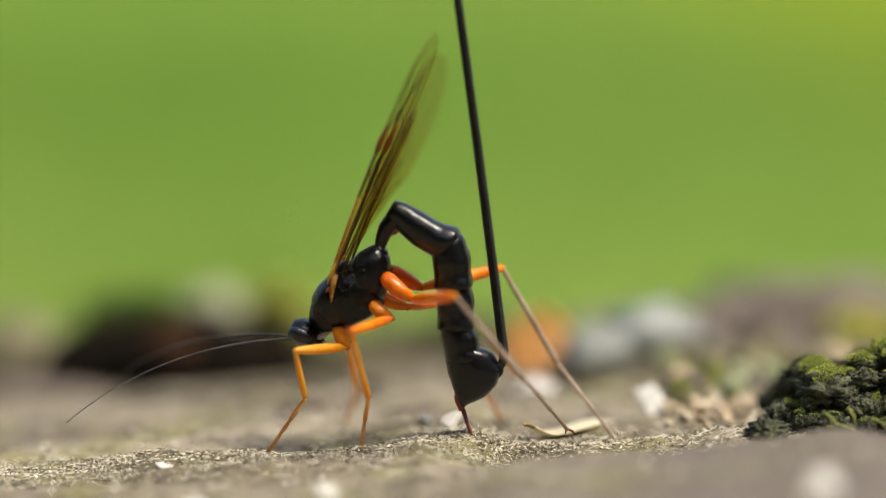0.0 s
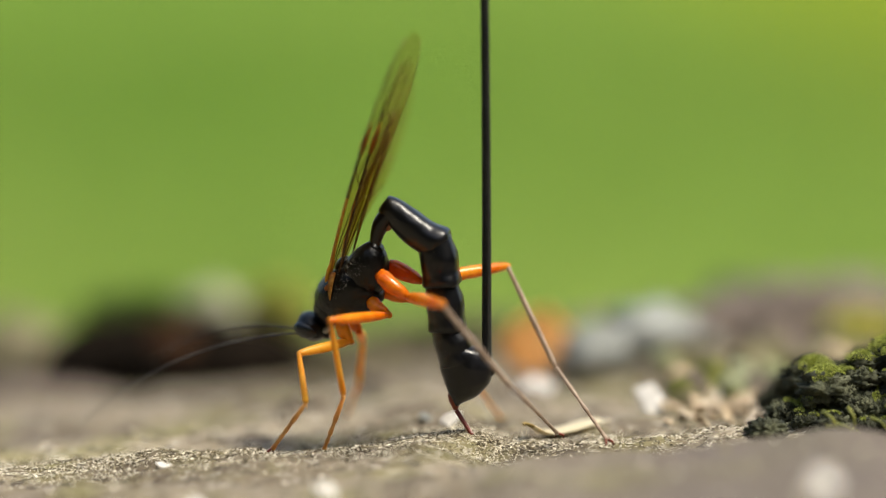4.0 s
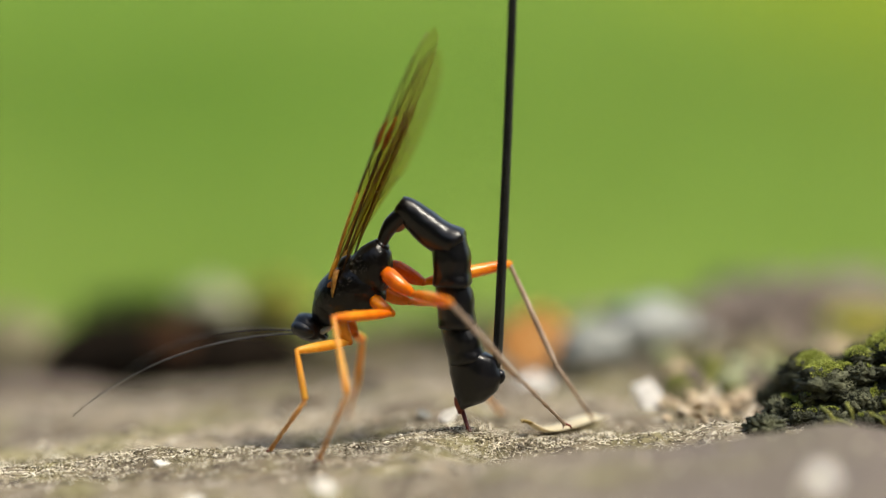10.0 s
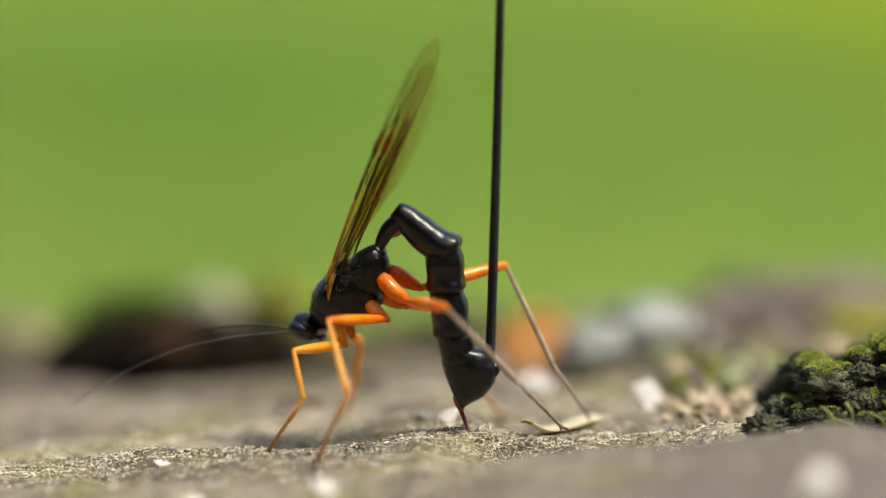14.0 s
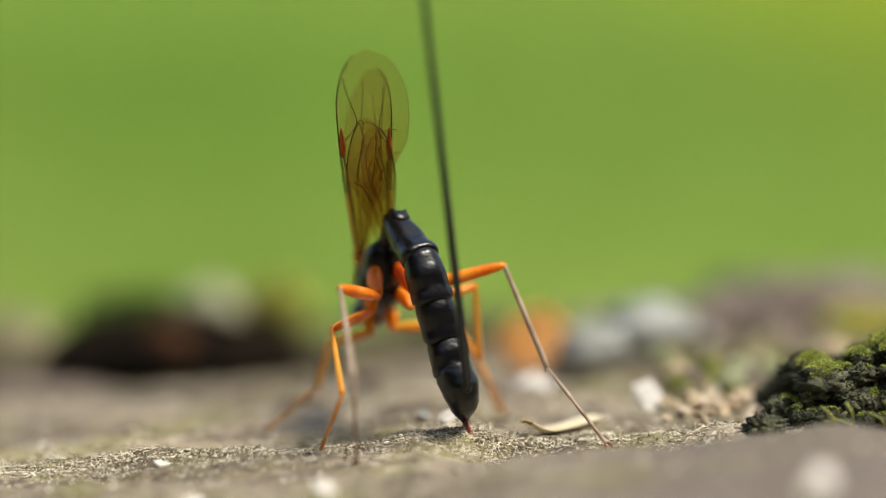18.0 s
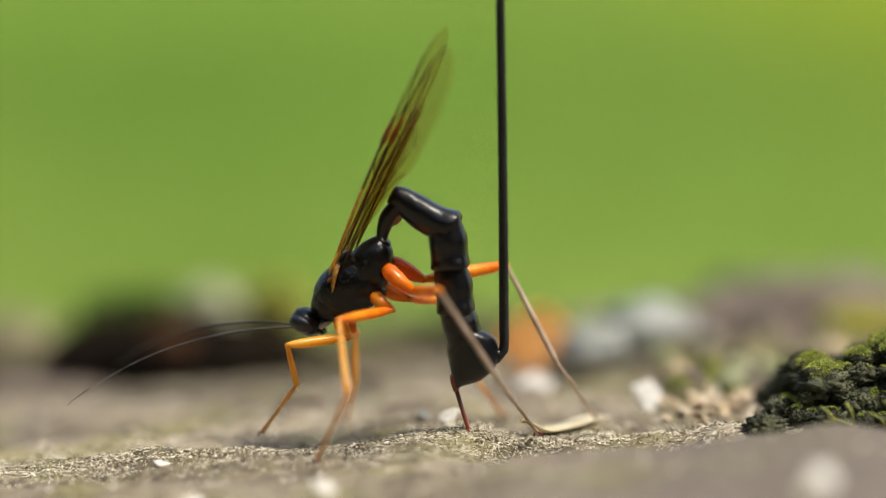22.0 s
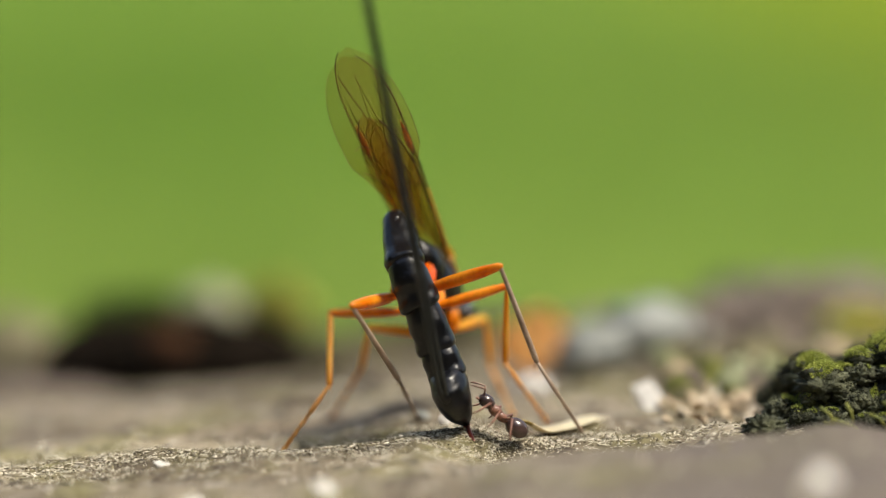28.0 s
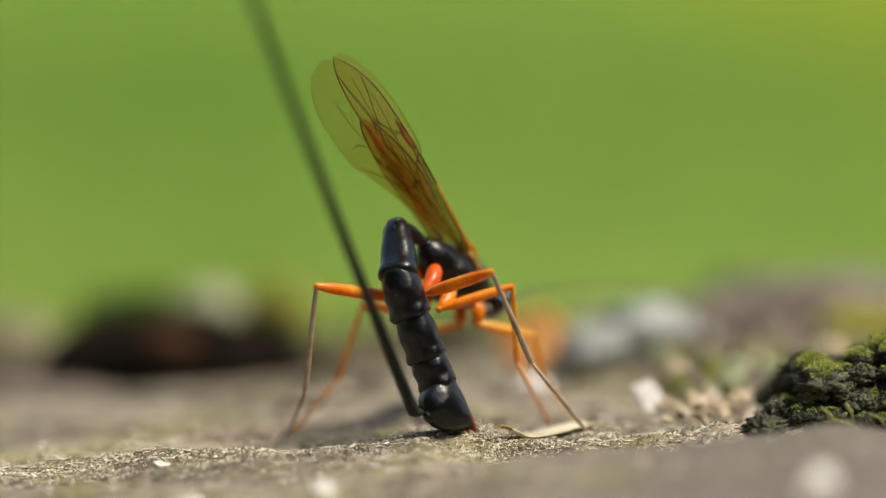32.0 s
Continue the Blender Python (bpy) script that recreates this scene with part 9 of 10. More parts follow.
    walk(WASP["right_middle_femur"], [
        (0, at(1.7, -1.3, -4, 40.9, 22, -104.1)), (0.5, at(1.7, -1.3, -4, 39.6, 18.6, -107.3)), (1, at(1.7, -1.3, -4, 39, 19, -110.3)),
        (1.5, at(1.7, -1.3, -4, 42.7, 19.7, -104.6)), (2, at(1.7, -1.3, -4, 47.6, 20.1, -95.6)), (2.5, at(1.7, -1.3, -4, 51.4, 17.7, -74.2)),
        (3, at(1.7, -1.3, -4, 42.7, 10.9, -86)), (3.5, at(1.7, -1.3, -4, 47.1, 17.4, -80.3)), (5.5, at(1.7, -1.3, -4, 46.4, 23.1, -88.6)),
        (6, at(1.7, -1.3, -4, 44.2, 24.7, -104.6)), (6.5, at(1.7, -1.3, -4, 43.2, 25.6, -112.5)), (7, at(1.7, -1.3, -4, 37.9, 20.8, -105.7)),
        (7.5, at(1.7, -1.3, -4, 40.6, 22.1, -101.7)), (8, at(1.7, -1.3, -4, 35.5, 22.7, -110.9)), (8.5, at(1.7, -1.3, -4, 37.8, 23.7, -113.2)),
        (9, at(1.7, -1.3, -4, 37.3, 21.2, -106.8)), (9.5, at(1.7, -1.3, -4, 40.2, 17.3, -90)), (10, at(1.7, -1.3, -4, 44, 19.8, -94.3)),
        (10.5, at(1.7, -1.3, -4, 41.8, 19.9, -90.4)), (11, at(1.7, -1.3, -4, 38, 24.2, -114.3)), (11.5, at(1.7, -1.3, -4, 39, 25.8, -129.4)),
        (12, at(1.7, -1.3, -4, 36.7, 24, -116.7)), (12.5, at(1.7, -1.3, -4, 40, 24.4, -113.6)), (13, at(1.7, -1.3, -4, 40.7, 18.4, -99)),
        (13.5, at(1.7, -1.3, -4, 45.5, 21.4, -84)), (14, at(1.7, -1.3, -4, 41.7, 19.3, -91.3)), (14.5, at(1.7, -1.3, -4, 43.8, 25, -91)),
        (16.5, at(1.7, -1.3, -4, 39.9, 2, -65)), (17, at(1.7, -1.3, -4, 36.3, -7.8, -91.2)), (18, at(1.7, -1.3, -4, 41.9, -15.8, -84.2)),
        (19, at(1.7, -1.3, -4, 44.3, -12.9, -75.9)), (20, at(1.7, -1.3, -4, 41.6, -13.9, -78.1)), (21, at(1.7, -1.3, -4, 40.1, 0.2, -66.6)),
        (21.5, at(1.7, -1.3, -4, 41.6, 19.9, -104.2)), (22, at(1.7, -1.3, -4, 43.2, 20.9, -92.2)), (22.5, at(1.7, -1.3, -4, 30.2, 0.9, -65.1)),
        (23, at(1.7, -1.3, -4, 39.2, -16.2, -80.9)), (23.9, at(1.7, -1.3, -4, 37.2, -13.1, -80.5)), (24, at(1.7, -1.3, -4, 37, -12.7, -80.5)),
        (24.1, at(1.7, -1.3, -4, 36.7, -12.9, -80.2)), (25, at(1.7, -1.3, -4, 34.3, -14, -78.8)), (25.5, at(1.7, -1.3, -4, 47.3, -37.3, -104.7)),
        (27.5, at(1.7, -1.3, -4, 43.5, -11.4, -88.2)), (28, at(1.7, -1.3, -4, 43.7, -16.5, -85.5)), (28.3, at(1.7, -1.3, -4, 35.4, -14, -61.6)),
        (28.5, at(1.7, -1.3, -4, 33.1, -17.9, -58.9)), (29, at(1.7, -1.3, -4, 32.7, -26, -61.6)), (30, at(1.7, -1.3, -4, 36.7, -20.7, -87.7)),
        (31, at(1.7, -1.3, -4, 32.1, -26.2, -64.4)), (31.5, at(1.7, -1.3, -4, 33.1, -23.4, -57.1)), (32, at(1.7, -1.3, -4, 33.3, -31.4, -59.1)),])
    walk(WASP["right_middle_tibia"], [
        (0, at(0.45, -6.25, -6.06, -143, 62.6, 25.1)), (0.5, at(0.15, -6.28, -5.75, -141.9, 63.4, 23.8)), (1, at(-0.11, -6.18, -5.79, -141.5, 63, 22.4)),
        (1.5, at(0.4, -6.31, -5.85, -146.2, 66.9, 20.2)), (2, at(1.2, -6.44, -5.89, -101.8, 64, 51.7)), (2.5, at(3.13, -6.34, -5.67, -152.7, 62.2, 31.5)),
        (3, at(2.08, -6.69, -5.04, -147, 64.2, 32.8)), (3.5, at(2.58, -6.47, -5.64, -148.9, 60.8, 32)), (5.5, at(1.83, -6.36, -6.16, -148.8, 60.8, 28.2)),
        (6, at(0.44, -6.14, -6.3, -142.8, 58.2, 19.7)), (6.5, at(-0.2, -5.88, -6.38, -142.7, 57.9, 15.2)), (7, at(0.31, -6.25, -5.95, -139.2, 63.2, 27.2)),
        (7.5, at(0.67, -6.29, -6.07, -138.9, 61.4, 27.4)), (8, at(-0.11, -6.04, -6.13, -136.4, 62.8, 29.1)), (8.5, at(-0.28, -5.93, -6.22, -137.6, 62.1, 22)),
        (9, at(0.22, -6.21, -5.99, -138.1, 62.6, 29)), (9.5, at(1.7, -6.55, -5.64, -140.7, 63.3, 35.4)), (10, at(1.31, -6.46, -5.87, -145.1, 61.3, 23.5)),
        (10.5, at(1.67, -6.47, -5.87, -141.4, 61.7, 33.7)), (11, at(-0.37, -5.87, -6.25, -138, 61.5, 20.6)), (11.5, at(-1.44, -5.12, -6.4, -139.3, 59.5, 6.1)),
        (12, at(-0.56, -5.79, -6.24, -137.7, 62, 20.8)), (12.5, at(-0.31, -5.89, -6.28, -140, 61.2, 16.8)), (13, at(0.88, -6.45, -5.74, -141.3, 61.9, 27.8)),
        (13.5, at(2.23, -6.39, -6.01, -144.7, 60.1, 33.3)), (14, at(1.58, -6.49, -5.81, -144.9, 63.7, 29.6)), (14.5, at(1.61, -6.29, -6.32, -146.5, 63.3, 27.6)),
        (16.5, at(4.03, -6.28, -4.19, -137.8, 75.5, 42.8)), (17, at(1.59, -6.75, -3.25, 33, 42.5, -7.3)), (18, at(2.24, -6.56, -2.5, 22.3, 34.4, -3.5)),
        (19, at(3, -6.5, -2.77, 172.6, 56.2, 3.5)), (20, at(2.8, -6.52, -2.68, -118.7, 73.4, 48)), (21, at(3.88, -6.35, -4.02, -111.9, 76.1, 56.6)),
        (21.5, at(0.43, -6.31, -5.87, -144.1, 66, 21.8)), (22, at(1.5, -6.43, -5.96, -147.1, 66.8, 26)), (22.5, at(4.02, -6.29, -4.08, 154.7, 77.6, -5.8)),
        (23, at(2.53, -6.52, -2.47, -150.7, 73.9, 18)), (23.9, at(2.59, -6.58, -2.75, -65.9, 77.2, 100.3)), (24, at(2.59, -6.59, -2.79, -59.9, 76.4, 106.3)),
        (24.1, at(2.61, -6.58, -2.77, -60.4, 76.3, 105.3)), (25, at(2.74, -6.53, -2.67, -64.3, 76, 97)), (25.5, at(0.59, -5.53, -0.67, 96.2, 64.8, -44.3)),
        (27.5, at(1.87, -6.69, -2.91, 12.5, 29.2, 1.5)), (28, at(2.11, -6.56, -2.44, -12.9, 33.2, 17.3)), (28.3, at(4.24, -5.99, -2.67, -7.9, 34.4, 18.9)),
        (28.5, at(4.4, -5.78, -2.31, -11.5, 40.7, 19.5)), (29, at(4.05, -5.65, -1.59, -18.4, 43.6, 23.9)), (30, at(1.9, -6.44, -2.05, -11.2, 45.2, 18.8)),
        (31, at(3.83, -5.75, -1.57, -32.9, 49.3, 26.8)), (31.5, at(4.44, -5.54, -1.82, -21.8, 37.4, 27.3)), (32, at(4.11, -5.33, -1.14, -12.6, 41.3, 20)),])
    walk(WASP["right_middle_tarsus"], [
        (0, at(2.95, -5.08, -11.39, 57.6, 36.8, -62.1)), (0.5, at(2.61, -5.19, -11.12, 57, 38.5, -65.5)), (1, at(2.41, -5.14, -11.14, 57.8, 39.8, -67.5)),
        (1.5, at(2.6, -5.5, -11.37, 59.2, 41.2, -72)), (2, at(2.83, -4.38, -11.28, 65.1, 44.1, -70.3)), (2.5, at(5.51, -4.88, -10.98, 67.9, 41.2, -50.7)),
        (3, at(4.28, -5.27, -10.44, 60.8, 43.4, -54.2)), (3.5, at(5.06, -4.92, -10.88, 65.1, 42.2, -50.2)), (5.5, at(4.4, -4.98, -11.4, 60, 36.2, -56.7)),
        (6, at(3.42, -5.07, -11.4, 59.4, 35.6, -66.7)), (6.5, at(2.87, -5.04, -11.46, 59.2, 35.3, -73.2)), (7, at(2.72, -5.01, -11.31, 52.3, 36.6, -70)),
        (7.5, at(3.22, -4.97, -11.34, 54.4, 36.7, -68.5)), (8, at(2.29, -4.7, -11.46, 52.3, 37.2, -69.8)), (8.5, at(2.32, -4.87, -11.52, 53.3, 36.7, -75.3)),
        (9, at(2.63, -4.87, -11.32, 52.7, 36.5, -68.2)), (9.5, at(3.9, -4.99, -11, 52.6, 36.2, -59.7)), (10, at(3.96, -5.31, -11.13, 55.4, 34.9, -66.3)),
        (10.5, at(4.04, -4.89, -11.15, 54.3, 35.6, -59.4)), (11, at(2.31, -4.87, -11.53, 53.4, 35.8, -75.3)), (11.5, at(1.59, -4.8, -11.56, 55.9, 35.1, -87.2)),
        (12, at(2.08, -4.79, -11.53, 52.8, 35.9, -75.7)), (12.5, at(2.46, -5.05, -11.53, 54.1, 35.1, -77.3)), (13, at(3.38, -5.14, -11.03, 53.6, 34.9, -65.6)),
        (13.5, at(4.73, -4.75, -11.21, 56.3, 34, -57.2)), (14, at(3.89, -5.18, -11.19, 52.2, 34.3, -64.5)), (14.5, at(4, -5.04, -11.68, 53.9, 34.5, -65.5)),
        (16.5, at(5.13, -5.26, -10, 40.4, 15, -45.6)), (17, at(5.97, -7.31, -7.31, 25.6, 18.8, -23)), (18, at(7.18, -6.87, -5.89, 26.7, 15.8, -20.1)),
        (19, at(6.33, -6.3, -7.76, 23.3, 0.1, -20.2)), (20, at(3.95, -5.25, -8.43, 31.8, 13.4, -29.1)), (21, at(4.67, -5.15, -9.84, 40, 14.3, -47.5)),
        (21.5, at(2.7, -5.41, -11.35, 56.3, 38.6, -71.4)), (22, at(3.63, -5.4, -11.47, 55.5, 37.5, -64.9)), (22.5, at(5.3, -6.42, -9.94, 32.4, 23.1, -46.8)),
        (23, at(4.12, -6, -8.23, 30.4, 17.2, -32.9)), (23.9, at(2.35, -5.28, -8.61, 24.3, 16.7, -25.5)), (24, at(2.19, -5.23, -8.62, 23.6, 16.7, -24.6)),
        (24.1, at(2.23, -5.21, -8.6, 24.4, 17.1, -26)), (25, at(2.56, -5.09, -8.49, 30.3, 21.1, -38.3)), (25.5, at(2.42, -7.32, -6.09, 29, 10.5, -39.4)),
        (27.5, at(7.1, -6.55, -5.84, 34.5, 19, -23.7)), (28, at(6.9, -5.06, -5.73, 33.5, 20.1, -17.8)), (28.3, at(8.93, -4.39, -6.06, 21.2, 17.2, -8.7)),
        (28.5, at(8.69, -4.26, -6.22, 17.1, 18, -5.3)), (29, at(8.02, -3.89, -5.73, 14.6, 19.9, -2.5)), (30, at(5.9, -5.08, -6.31, 19, 21.6, -6)),
        (31, at(7.32, -3.99, -6.12, 17.9, 23.6, -7.1)), (31.5, at(8.68, -3.35, -5.46, 14.8, 19.4, -1.7)), (32, at(8.35, -3.79, -5.1, 8.8, 22.7, 4.6)),])
    walk(WASP["right_hind_femur"], [
        (0, at(-0.1, -1.2, -3.7, 28.9, 27.6, -129.3)), (0.5, at(-0.1, -1.2, -3.7, 27.2, 24.9, -133.5)), (1, at(-0.1, -1.2, -3.7, 24.3, 26, -139.7)),
        (1.5, at(-0.1, -1.2, -3.7, 26.3, 28.6, -140)), (2, at(-0.1, -1.2, -3.7, 29.6, 32.8, -137.1)), (2.5, at(-0.1, -1.2, -3.7, 35.5, 34.3, -113.8)),
        (3, at(-0.1, -1.2, -3.7, 26.7, 23.7, -123.6)), (3.5, at(-0.1, -1.2, -3.7, 29.4, 32.3, -120.5)), (5.5, at(-0.1, -1.2, -3.7, 28.4, 34.5, -125.8)),
        (6, at(-0.1, -1.2, -3.7, 26.9, 32.1, -137.8)), (6.5, at(-0.1, -1.2, -3.7, 21.3, 33.3, -151)), (7, at(-0.1, -1.2, -3.7, 18.5, 24.8, -143.7)),
        (7.5, at(-0.1, -1.2, -3.7, 23.2, 27, -136.5)), (8, at(-0.1, -1.2, -3.7, 13.4, 24.9, -150.7)), (8.5, at(-0.1, -1.2, -3.7, 18.9, 27.1, -148.9)),
        (9, at(-0.1, -1.2, -3.7, 17.8, 24.5, -143.6)), (9.5, at(-0.1, -1.2, -3.7, 23.9, 23.2, -126.4)), (10, at(-0.1, -1.2, -3.7, 26.7, 29.3, -132.6)),
        (10.5, at(-0.1, -1.2, -3.7, 25.6, 26.5, -125.3)), (11, at(-0.1, -1.2, -3.7, 22.2, 27.8, -144.7)), (11.5, at(-0.1, -1.2, -3.7, 19, 30.3, -164.3)),
        (12, at(-0.1, -1.2, -3.7, 17.4, 25.8, -152.3)), (12.5, at(-0.1, -1.2, -3.7, 23.1, 27.7, -146.8)), (13, at(-0.1, -1.2, -3.7, 25.9, 22.7, -131.2)),
        (13.5, at(-0.1, -1.2, -3.7, 29.1, 28.5, -120.2)), (14, at(-0.1, -1.2, -3.7, 25.3, 25.4, -128.8)), (14.5, at(-0.1, -1.2, -3.7, 26.9, 30.4, -128.1)),
        (16.5, at(-0.1, -1.2, -3.7, 34.6, 7.8, -108.2)), (17, at(-0.1, -1.2, -3.7, 34.6, -0.2, -101.5)), (18, at(-0.1, -1.2, -3.7, 38.7, -0.5, -106.4)),
        (19, at(-0.1, -1.2, -3.7, 44.1, -1.8, -99.2)), (20, at(-0.1, -1.2, -3.7, 40, 0.7, -104.9)), (21, at(-0.1, -1.2, -3.7, 39, 14.5, -105.1)),
        (21.5, at(-0.1, -1.2, -3.7, 28.9, 28.6, -133.1)), (22, at(-0.1, -1.2, -3.7, 28.6, 29.1, -127.6)), (22.5, at(-0.1, -1.2, -3.7, 26.1, 7.4, -112.2)),
        (23, at(-0.1, -1.2, -3.7, 38.3, -0.7, -108.8)), (23.9, at(-0.1, -1.2, -3.7, 35.8, -1.7, -109.6)), (24, at(-0.1, -1.2, -3.7, 35.5, -1.7, -109.9)),
        (24.1, at(-0.1, -1.2, -3.7, 35.2, -1.7, -110.9)), (25, at(-0.1, -1.2, -3.7, 30.3, -0.3, -124.6)), (25.5, at(-0.1, -1.2, -3.7, 33.4, 2.5, -117.1)),
        (27.5, at(-0.1, -1.2, -3.7, 40.5, -0.5, -104.6)), (28, at(-0.1, -1.2, -3.7, 37.9, 0.1, -107.1)), (28.3, at(-0.1, -1.2, -3.7, 35.1, 3.8, -92.2)),
        (28.5, at(-0.1, -1.2, -3.7, 33.6, 1.1, -90.6)), (29, at(-0.1, -1.2, -3.7, 30.9, -4.6, -97.9)), (30, at(-0.1, -1.2, -3.7, 30.1, -3.3, -107.8)),
        (31, at(-0.1, -1.2, -3.7, 29.3, -6.3, -102.6)), (31.5, at(-0.1, -1.2, -3.7, 33.6, -4.4, -95.4)), (32, at(-0.1, -1.2, -3.7, 32.7, -8.6, -97.4)),])
    walk(WASP["right_hind_tibia"], [
        (0, at(-3.97, -5.93, -6.9, 164.2, 74.7, -3.1)), (0.5, at(-4.41, -5.74, -6.6, -144.6, 74.3, 31)), (1, at(-4.83, -5.21, -6.73, -144.9, 72.6, 28.2)),
        (1.5, at(-4.74, -5.1, -7.01, -152.6, 73.3, 20.2)), (2, at(-4.35, -5.15, -7.43, 167.4, 71.5, -7.5)), (2.5, at(-2.4, -6.41, -7.59, -167.1, 67.6, 25.3)),
        (3, at(-3.6, -6.46, -6.47, -151.4, 72.2, 35.7)), (3.5, at(-3.06, -6.23, -7.39, -154.4, 68.9, 33.8)), (5.5, at(-3.43, -5.81, -7.61, -154.3, 68.6, 29.8)),
        (6, at(-4.43, -5.13, -7.36, -151, 69.3, 23)), (6.5, at(-5.15, -3.99, -7.49, -150.3, 68.5, 18.6)), (7, at(-5.15, -4.91, -6.6, -143.2, 73, 33.7)),
        (7.5, at(-4.56, -5.43, -6.83, -143.4, 71.1, 33.3)), (8, at(-5.56, -4.26, -6.61, -139.2, 72.2, 36.7)), (8.5, at(-5.36, -4.38, -6.84, -141.3, 71.9, 28.9)),
        (9, at(-5.15, -4.92, -6.57, -141.6, 72.6, 36.1)), (9.5, at(-3.86, -6.31, -6.41, -145.5, 72.5, 40.5)), (10, at(-4.17, -5.62, -7.08, -151.8, 69.7, 25.7)),
        (10.5, at(-3.67, -6.24, -6.77, -147.2, 71.6, 38.3)), (11, at(-5.08, -4.73, -6.92, -142.2, 72.8, 28.2)), (11.5, at(-5.83, -2.82, -7.18, -145.2, 70.4, 11.8)),
        (12, at(-5.6, -4.08, -6.71, -142, 72.4, 27.8)), (12.5, at(-5.21, -4.55, -6.91, -145.6, 71.3, 21.9)), (13, at(-4.29, -5.99, -6.36, -147.3, 71.5, 32.1)),
        (13.5, at(-3.15, -6.44, -6.99, -151.6, 69.3, 35.8)), (14, at(-4, -6.06, -6.66, -150.5, 72.3, 32.6)), (14.5, at(-3.77, -5.88, -7.2, -152, 72, 30.3)),
        (16.5, at(-2.24, -7.69, -4.64, 143.7, 74.5, -11.4)), (17, at(-1.47, -7.96, -3.68, 72.5, 58.7, -52)), (18, at(-2.05, -7.82, -3.64, 98, 60, -33.6)),
        (19, at(-1.2, -8.01, -3.48, 114.1, 59, -24.5)), (20, at(-1.88, -7.87, -3.79, 145.5, 76.6, -20.6)), (21, at(-1.84, -7.65, -5.42, -106.9, 79.3, 65.1)),
        (21.5, at(-4.24, -5.62, -7, -97.9, 69.1, 61.5)), (22, at(-3.78, -5.98, -7.05, -119.6, 71.4, 50.1)), (22.5, at(-2.68, -7.54, -4.58, 83.6, 79, -67.7)),
        (23, at(-2.32, -7.73, -3.61, 94.6, 64.3, -50.1)), (23.9, at(-2.41, -7.7, -3.5, 86.1, 64, -53.8)), (24, at(-2.45, -7.69, -3.5, 85.2, 64, -54.2)),
        (24.1, at(-2.56, -7.64, -3.49, 85.3, 64.4, -54.7)), (25, at(-4.02, -6.88, -3.67, 85.8, 67.7, -59.9)), (25.5, at(-3.24, -7.34, -4, 84.2, 63.9, -55.7)),
        (27.5, at(-1.84, -7.88, -3.64, 93.2, 61.7, -43.2)), (28, at(-2.13, -7.79, -3.71, 29.4, 27.6, -5.9)), (28.3, at(-0.36, -8.08, -4.16, 55.4, 43.6, -29)),
        (28.5, at(-0.18, -8.1, -3.83, 57.8, 49.7, -43.6)), (29, at(-1.04, -8.01, -3.15, 26.8, 35.3, -7.3)), (30, at(-2.21, -7.76, -3.3, 46.5, 43, -17.5)),
        (31, at(-1.6, -7.89, -2.94, 30.6, 39.1, -10.2)), (31.5, at(-0.75, -8.05, -3.18, 21.7, 30.8, -3.2)), (32, at(-0.98, -7.96, -2.66, 10, 27.5, 4.6)),])
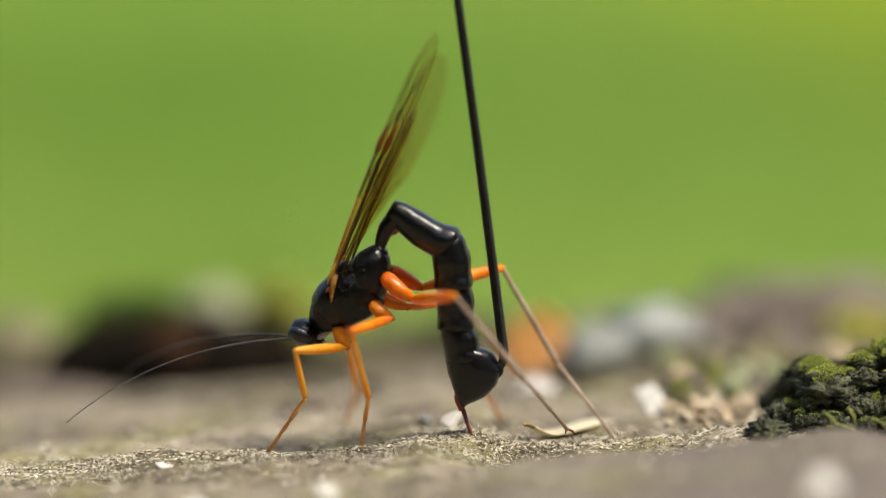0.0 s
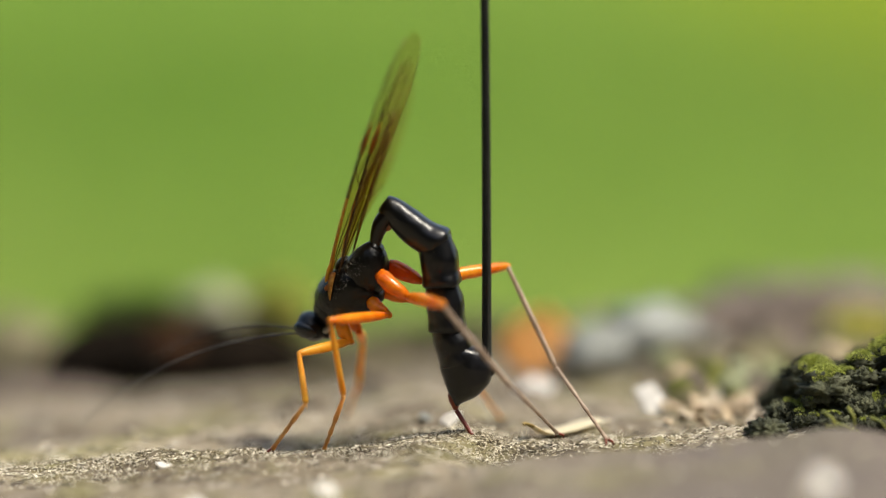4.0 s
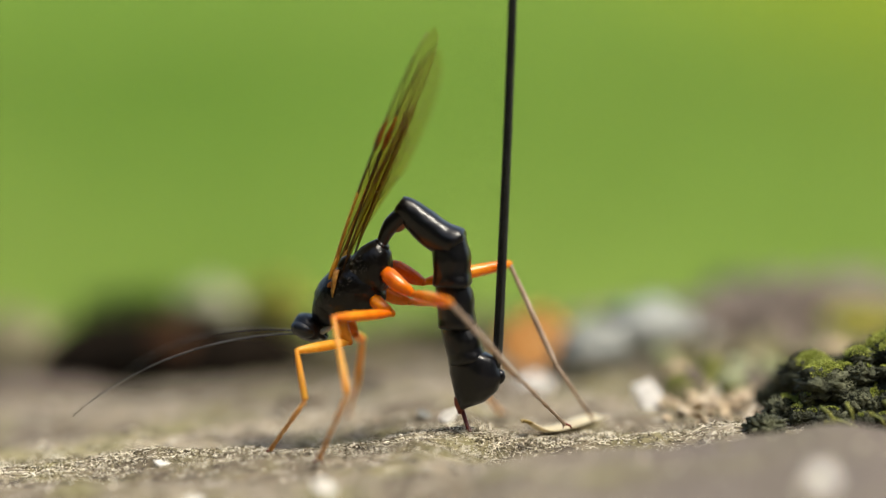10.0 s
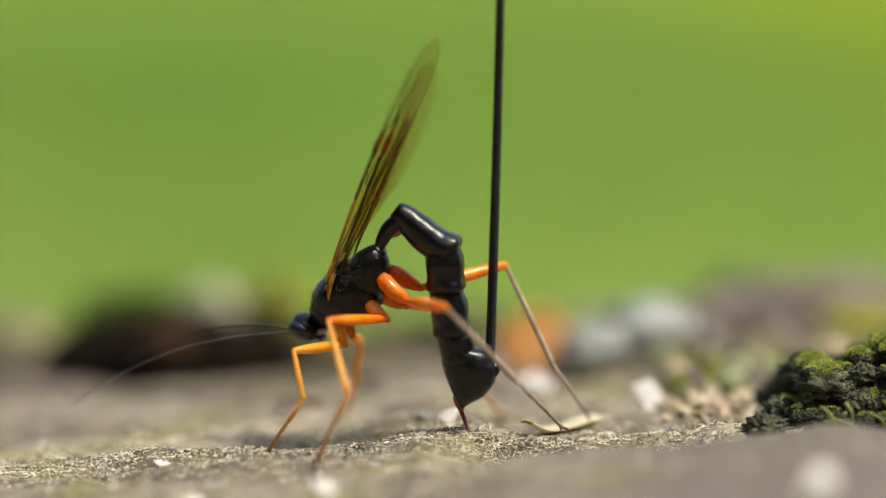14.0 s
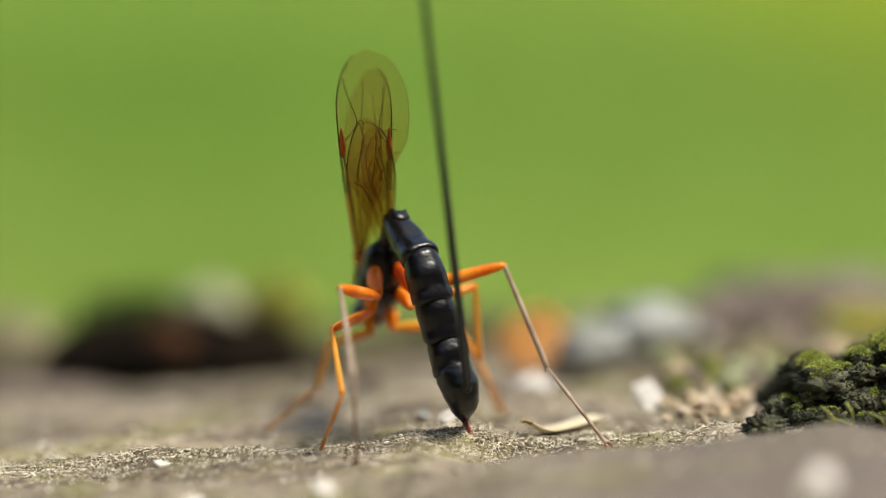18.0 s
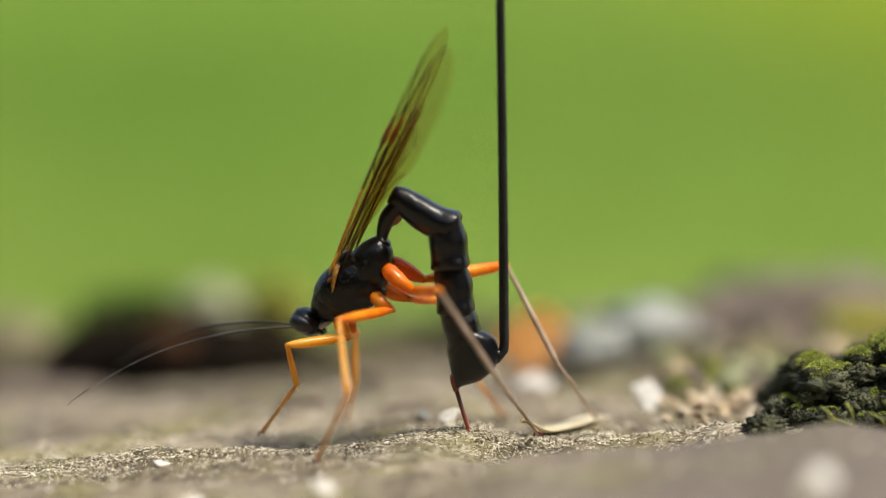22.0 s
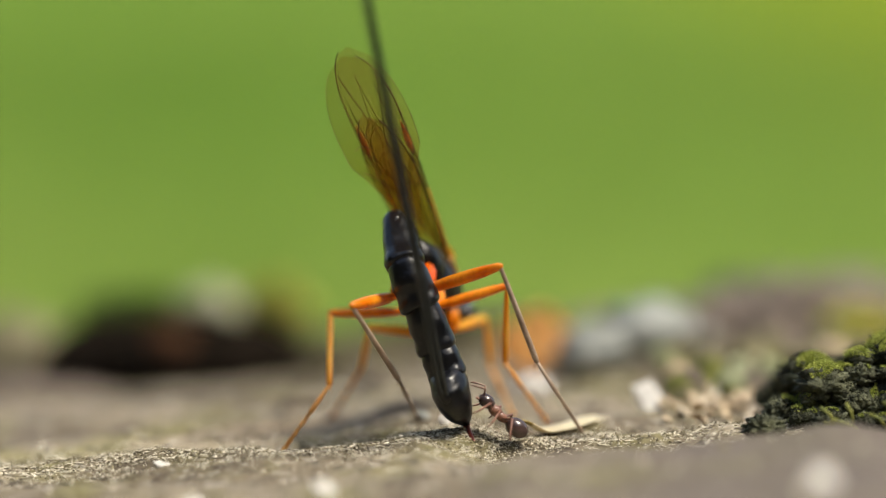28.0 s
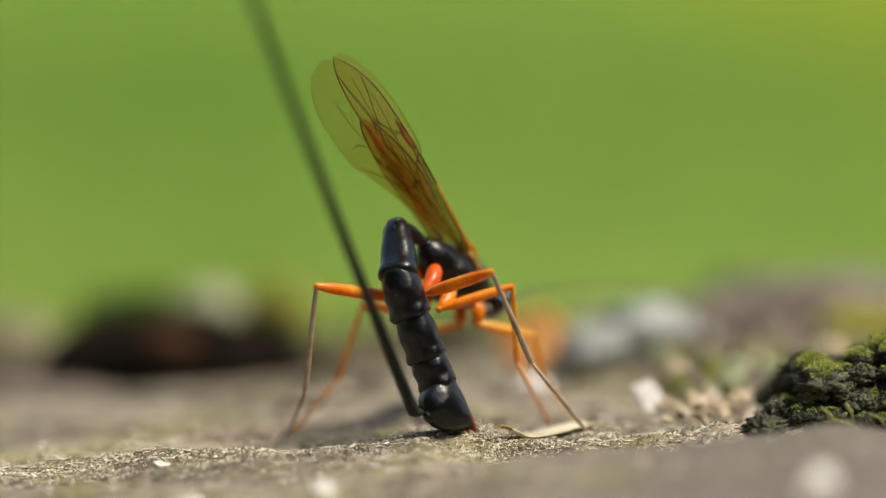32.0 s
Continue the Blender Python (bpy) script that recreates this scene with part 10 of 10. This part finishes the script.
    walk(WASP["right_hind_tarsus"], [
        (0, at(-1.9, -6.04, -14.52, -78.5, 68.2, 87.3)), (0.5, at(-2.57, -4.64, -14.21, -65.6, 59.7, 91.3)), (1, at(-2.75, -4.1, -14.27, -62.5, 55.3, 89.9)),
        (1.5, at(-2.6, -4.31, -14.57, -63.5, 55.7, 86.5)), (2, at(-1.87, -5.47, -14.93, -70, 57.8, 81.7)), (2.5, at(0.32, -5.13, -14.9, -73.2, 56, 95.6)),
        (3, at(-1.64, -5.05, -13.99, -61.2, 56.4, 105.6)), (3.5, at(-0.7, -4.64, -14.76, -67.1, 56, 101.6)), (5.5, at(-0.92, -4.38, -14.96, -64.7, 53.3, 98.6)),
        (6, at(-1.86, -4.03, -14.75, -70.4, 59.6, 87.4)), (6.5, at(-2.4, -3.07, -14.84, -70.1, 58.8, 82.9)), (7, at(-3.23, -3.63, -14.15, -59.8, 59.2, 100.9)),
        (7.5, at(-2.42, -4.03, -14.31, -63.3, 58.3, 97.4)), (8, at(-3.62, -2.82, -14.13, 87.7, 70.4, -59.6)), (8.5, at(-3.21, -3.19, -14.35, 95.2, 72.6, -61.6)),
        (9, at(-3.25, -3.53, -14.11, 97.7, 74.5, -54.3)), (9.5, at(-2.06, -4.77, -13.95, 87, 66.9, -47.8)), (10, at(-1.71, -4.44, -14.49, 83, 58.5, -52.7)),
        (10.5, at(-1.71, -4.69, -14.27, 85.3, 62.1, -45.4)), (11, at(-3.02, -3.62, -14.47, 88.2, 65.3, -60.6)), (11.5, at(-3.24, -2.27, -14.62, 96.4, 67.1, -69.8)),
        (12, at(-3.49, -2.97, -14.24, 95, 72.1, -62.1)), (12.5, at(-2.86, -3.6, -14.39, 92.4, 67.8, -63)), (13, at(-2.17, -4.66, -13.85, 86.4, 64.2, -52.9)),
        (13.5, at(-0.88, -4.81, -14.38, 88, 60.4, -41.4)), (14, at(-1.98, -4.77, -14.19, 79.3, 59.2, -50.7)), (14.5, at(-1.65, -4.65, -14.71, 83.3, 60.1, -50.4)),
        (16.5, at(-0.17, -8.11, -12.25, -40.4, 82.4, 147.1)), (17, at(1.06, -11.2, -10.43, 44.5, 64.1, -105.9)), (18, at(1.24, -10, -10.49, 57, 68.1, -96.7)),
        (19, at(2.5, -9.69, -10.25, 62.6, 75.5, -99.4)), (20, at(-0.17, -8.51, -11.47, 33.2, 80, -136.4)), (21, at(-1.22, -6.33, -13.19, -44.5, 70.8, 125.6)),
        (21.5, at(-2.89, -3.14, -14.38, 70.8, 54.1, -66.6)), (22, at(-2.17, -4.05, -14.54, 69.6, 53.1, -60.7)), (22.5, at(-2.11, -8.93, -12.34, 4.8, 70.8, -162.6)),
        (23, at(-0.13, -10.36, -10.73, 58.8, 64.3, -95.7)), (23.9, at(-0.37, -10.49, -10.6, 45.8, 64, -110.5)), (24, at(-0.42, -10.49, -10.59, 44.5, 63.8, -111.8)),
        (24.1, at(-0.58, -10.43, -10.61, 44.7, 64, -111.7)), (25, at(-2.52, -9.47, -10.98, 46.4, 65.8, -110.8)), (25.5, at(-1.29, -10.21, -11.09, 40.6, 65.9, -119.9)),
        (27.5, at(0.89, -10.44, -10.6, 28, 15.8, -17.9)), (28, at(4.83, -8.52, -7.37, 35.6, 23.2, -17.4)), (28.3, at(4.64, -10.85, -9.61, 13.1, 11.4, -0.7)),
        (28.5, at(3.52, -11.62, -9.86, 11.3, 13.2, 0.5)), (29, at(5.36, -8.84, -7.7, 7.7, 10.5, 4.5)), (30, at(3.3, -9.49, -8.69, 12.9, 10.1, -2.3)),
        (31, at(4.44, -8.98, -7.92, 8.7, 12.4, 2)), (31.5, at(6.03, -8.43, -7.22, 17.1, 18.6, -4.8)), (32, at(6, -7.4, -6.31, 15.7, 18, -5.3)),])
    walk(ANT, [(0.00, at(70.00, 30.00, 0.60, 0, 0.0, 175.0)), (20.00, at(70.00, 30.00, 0.60, 0, 0.0, 175.0)), (26.60, at(60.00, 22.00, 0.60, 0, 0.0, 190.0)), (27.20, at(24.56, 9.00, 1.57, 0, 0.0, 195.0)), (27.50, at(17.97, 3.98, 0.11, 0, -6.0, 190.0)), (27.70, at(7.12, 1.00, -1.36, 0, 0.0, 180.0)), (27.90, at(3.99, 0.00, -0.72, 0, -20.0, 180.0)), (28.00, at(1.65, -0.60, 0.39, 0, -36.0, 180.0)), (28.10, at(1.55, -0.58, 0.37, 0, -38.0, 178.0)), (28.30, at(1.39, -0.58, 0.41, 0, -38.0, 178.0)), (28.40, at(1.37, -0.58, 0.15, 0, -36.0, 178.0)), (28.50, at(3.67, 0.00, -0.87, 0, -14.0, 180.0)), (28.60, at(5.63, 0.00, -1.22, 0, 2.0, 182.0)), (28.80, at(8.35, 1.00, -0.95, 0, 2.0, 186.0)), (29.00, at(9.60, 11.50, -0.75, 0, 0.0, 112.0)), (29.30, at(7.90, 18.00, -0.60, 0, 0.0, 118.0)), (29.80, at(8.29, 28.00, -1.61, 0, 0.0, 115.0)), (31.00, at(10.00, 75.00, -3.20, 0, 0.0, 80.0)), (32.00, at(12.00, 84.00, -14.00, 0, 0.0, 80.0))])
    # the wasp's foot pushes the straw
    walk(LEAF, [(0.00, at(7.00, 2.60, -0.85, 0, -3.0, 22.0)), (28.42, at(7.00, 2.60, -0.85, 0, -3.0, 22.0)), (28.60, at(7.30, 3.10, -0.85, 0, -3.0, 26.0)), (31.15, at(7.30, 3.10, -0.85, 0, -3.0, 26.0)), (31.50, at(4.60, 2.00, -0.80, 0, -3.0, 22.0)), (31.70, at(5.20, 1.60, -0.95, 0, -3.0, 18.0)), (32.00, at(5.60, 1.20, -1.00, 0, -3.0, 16.0))])
    # the folded wings give a little as the body turns; each row: seconds, turn of the left and of the right wing, pitch
    swing = ((0, 0, 0, -0.8), (15.5, 0, 0, -0.8), (17, -9, -0.5, 3), (18, -9, -0.5, 4), (19, -8.5, 0, 4), (20, -9, 0, 1.5), (21, -5, -0.5, 1.5), (21.5, 0, 0, 0), (22, 0, 0, 0),
             (22.5, -9, -0.5, 0), (23, -11.5, -0.5, 1.5), (24, -12.5, -0.5, 0), (25, -13.7, -0.5, 0), (25.5, -13, 0, 0), (27.5, -8, 3, 2.5), (28, -6.5, 4, 3), (28.5, -5.5, 4.5, 0), (29, -5, 5, 0), (30, -4.3, 6, 0), (31, -3.7, 6.5, 0), (32, -3.7, 6, 0))
    for wing, rest in WINGS:
        left = rest.translation.y > 0
        walk(wing, [(t, rest @ at(0, 0, 0, 0, pitch, a if left else b)) for t, a, b, pitch in swing])


motions()
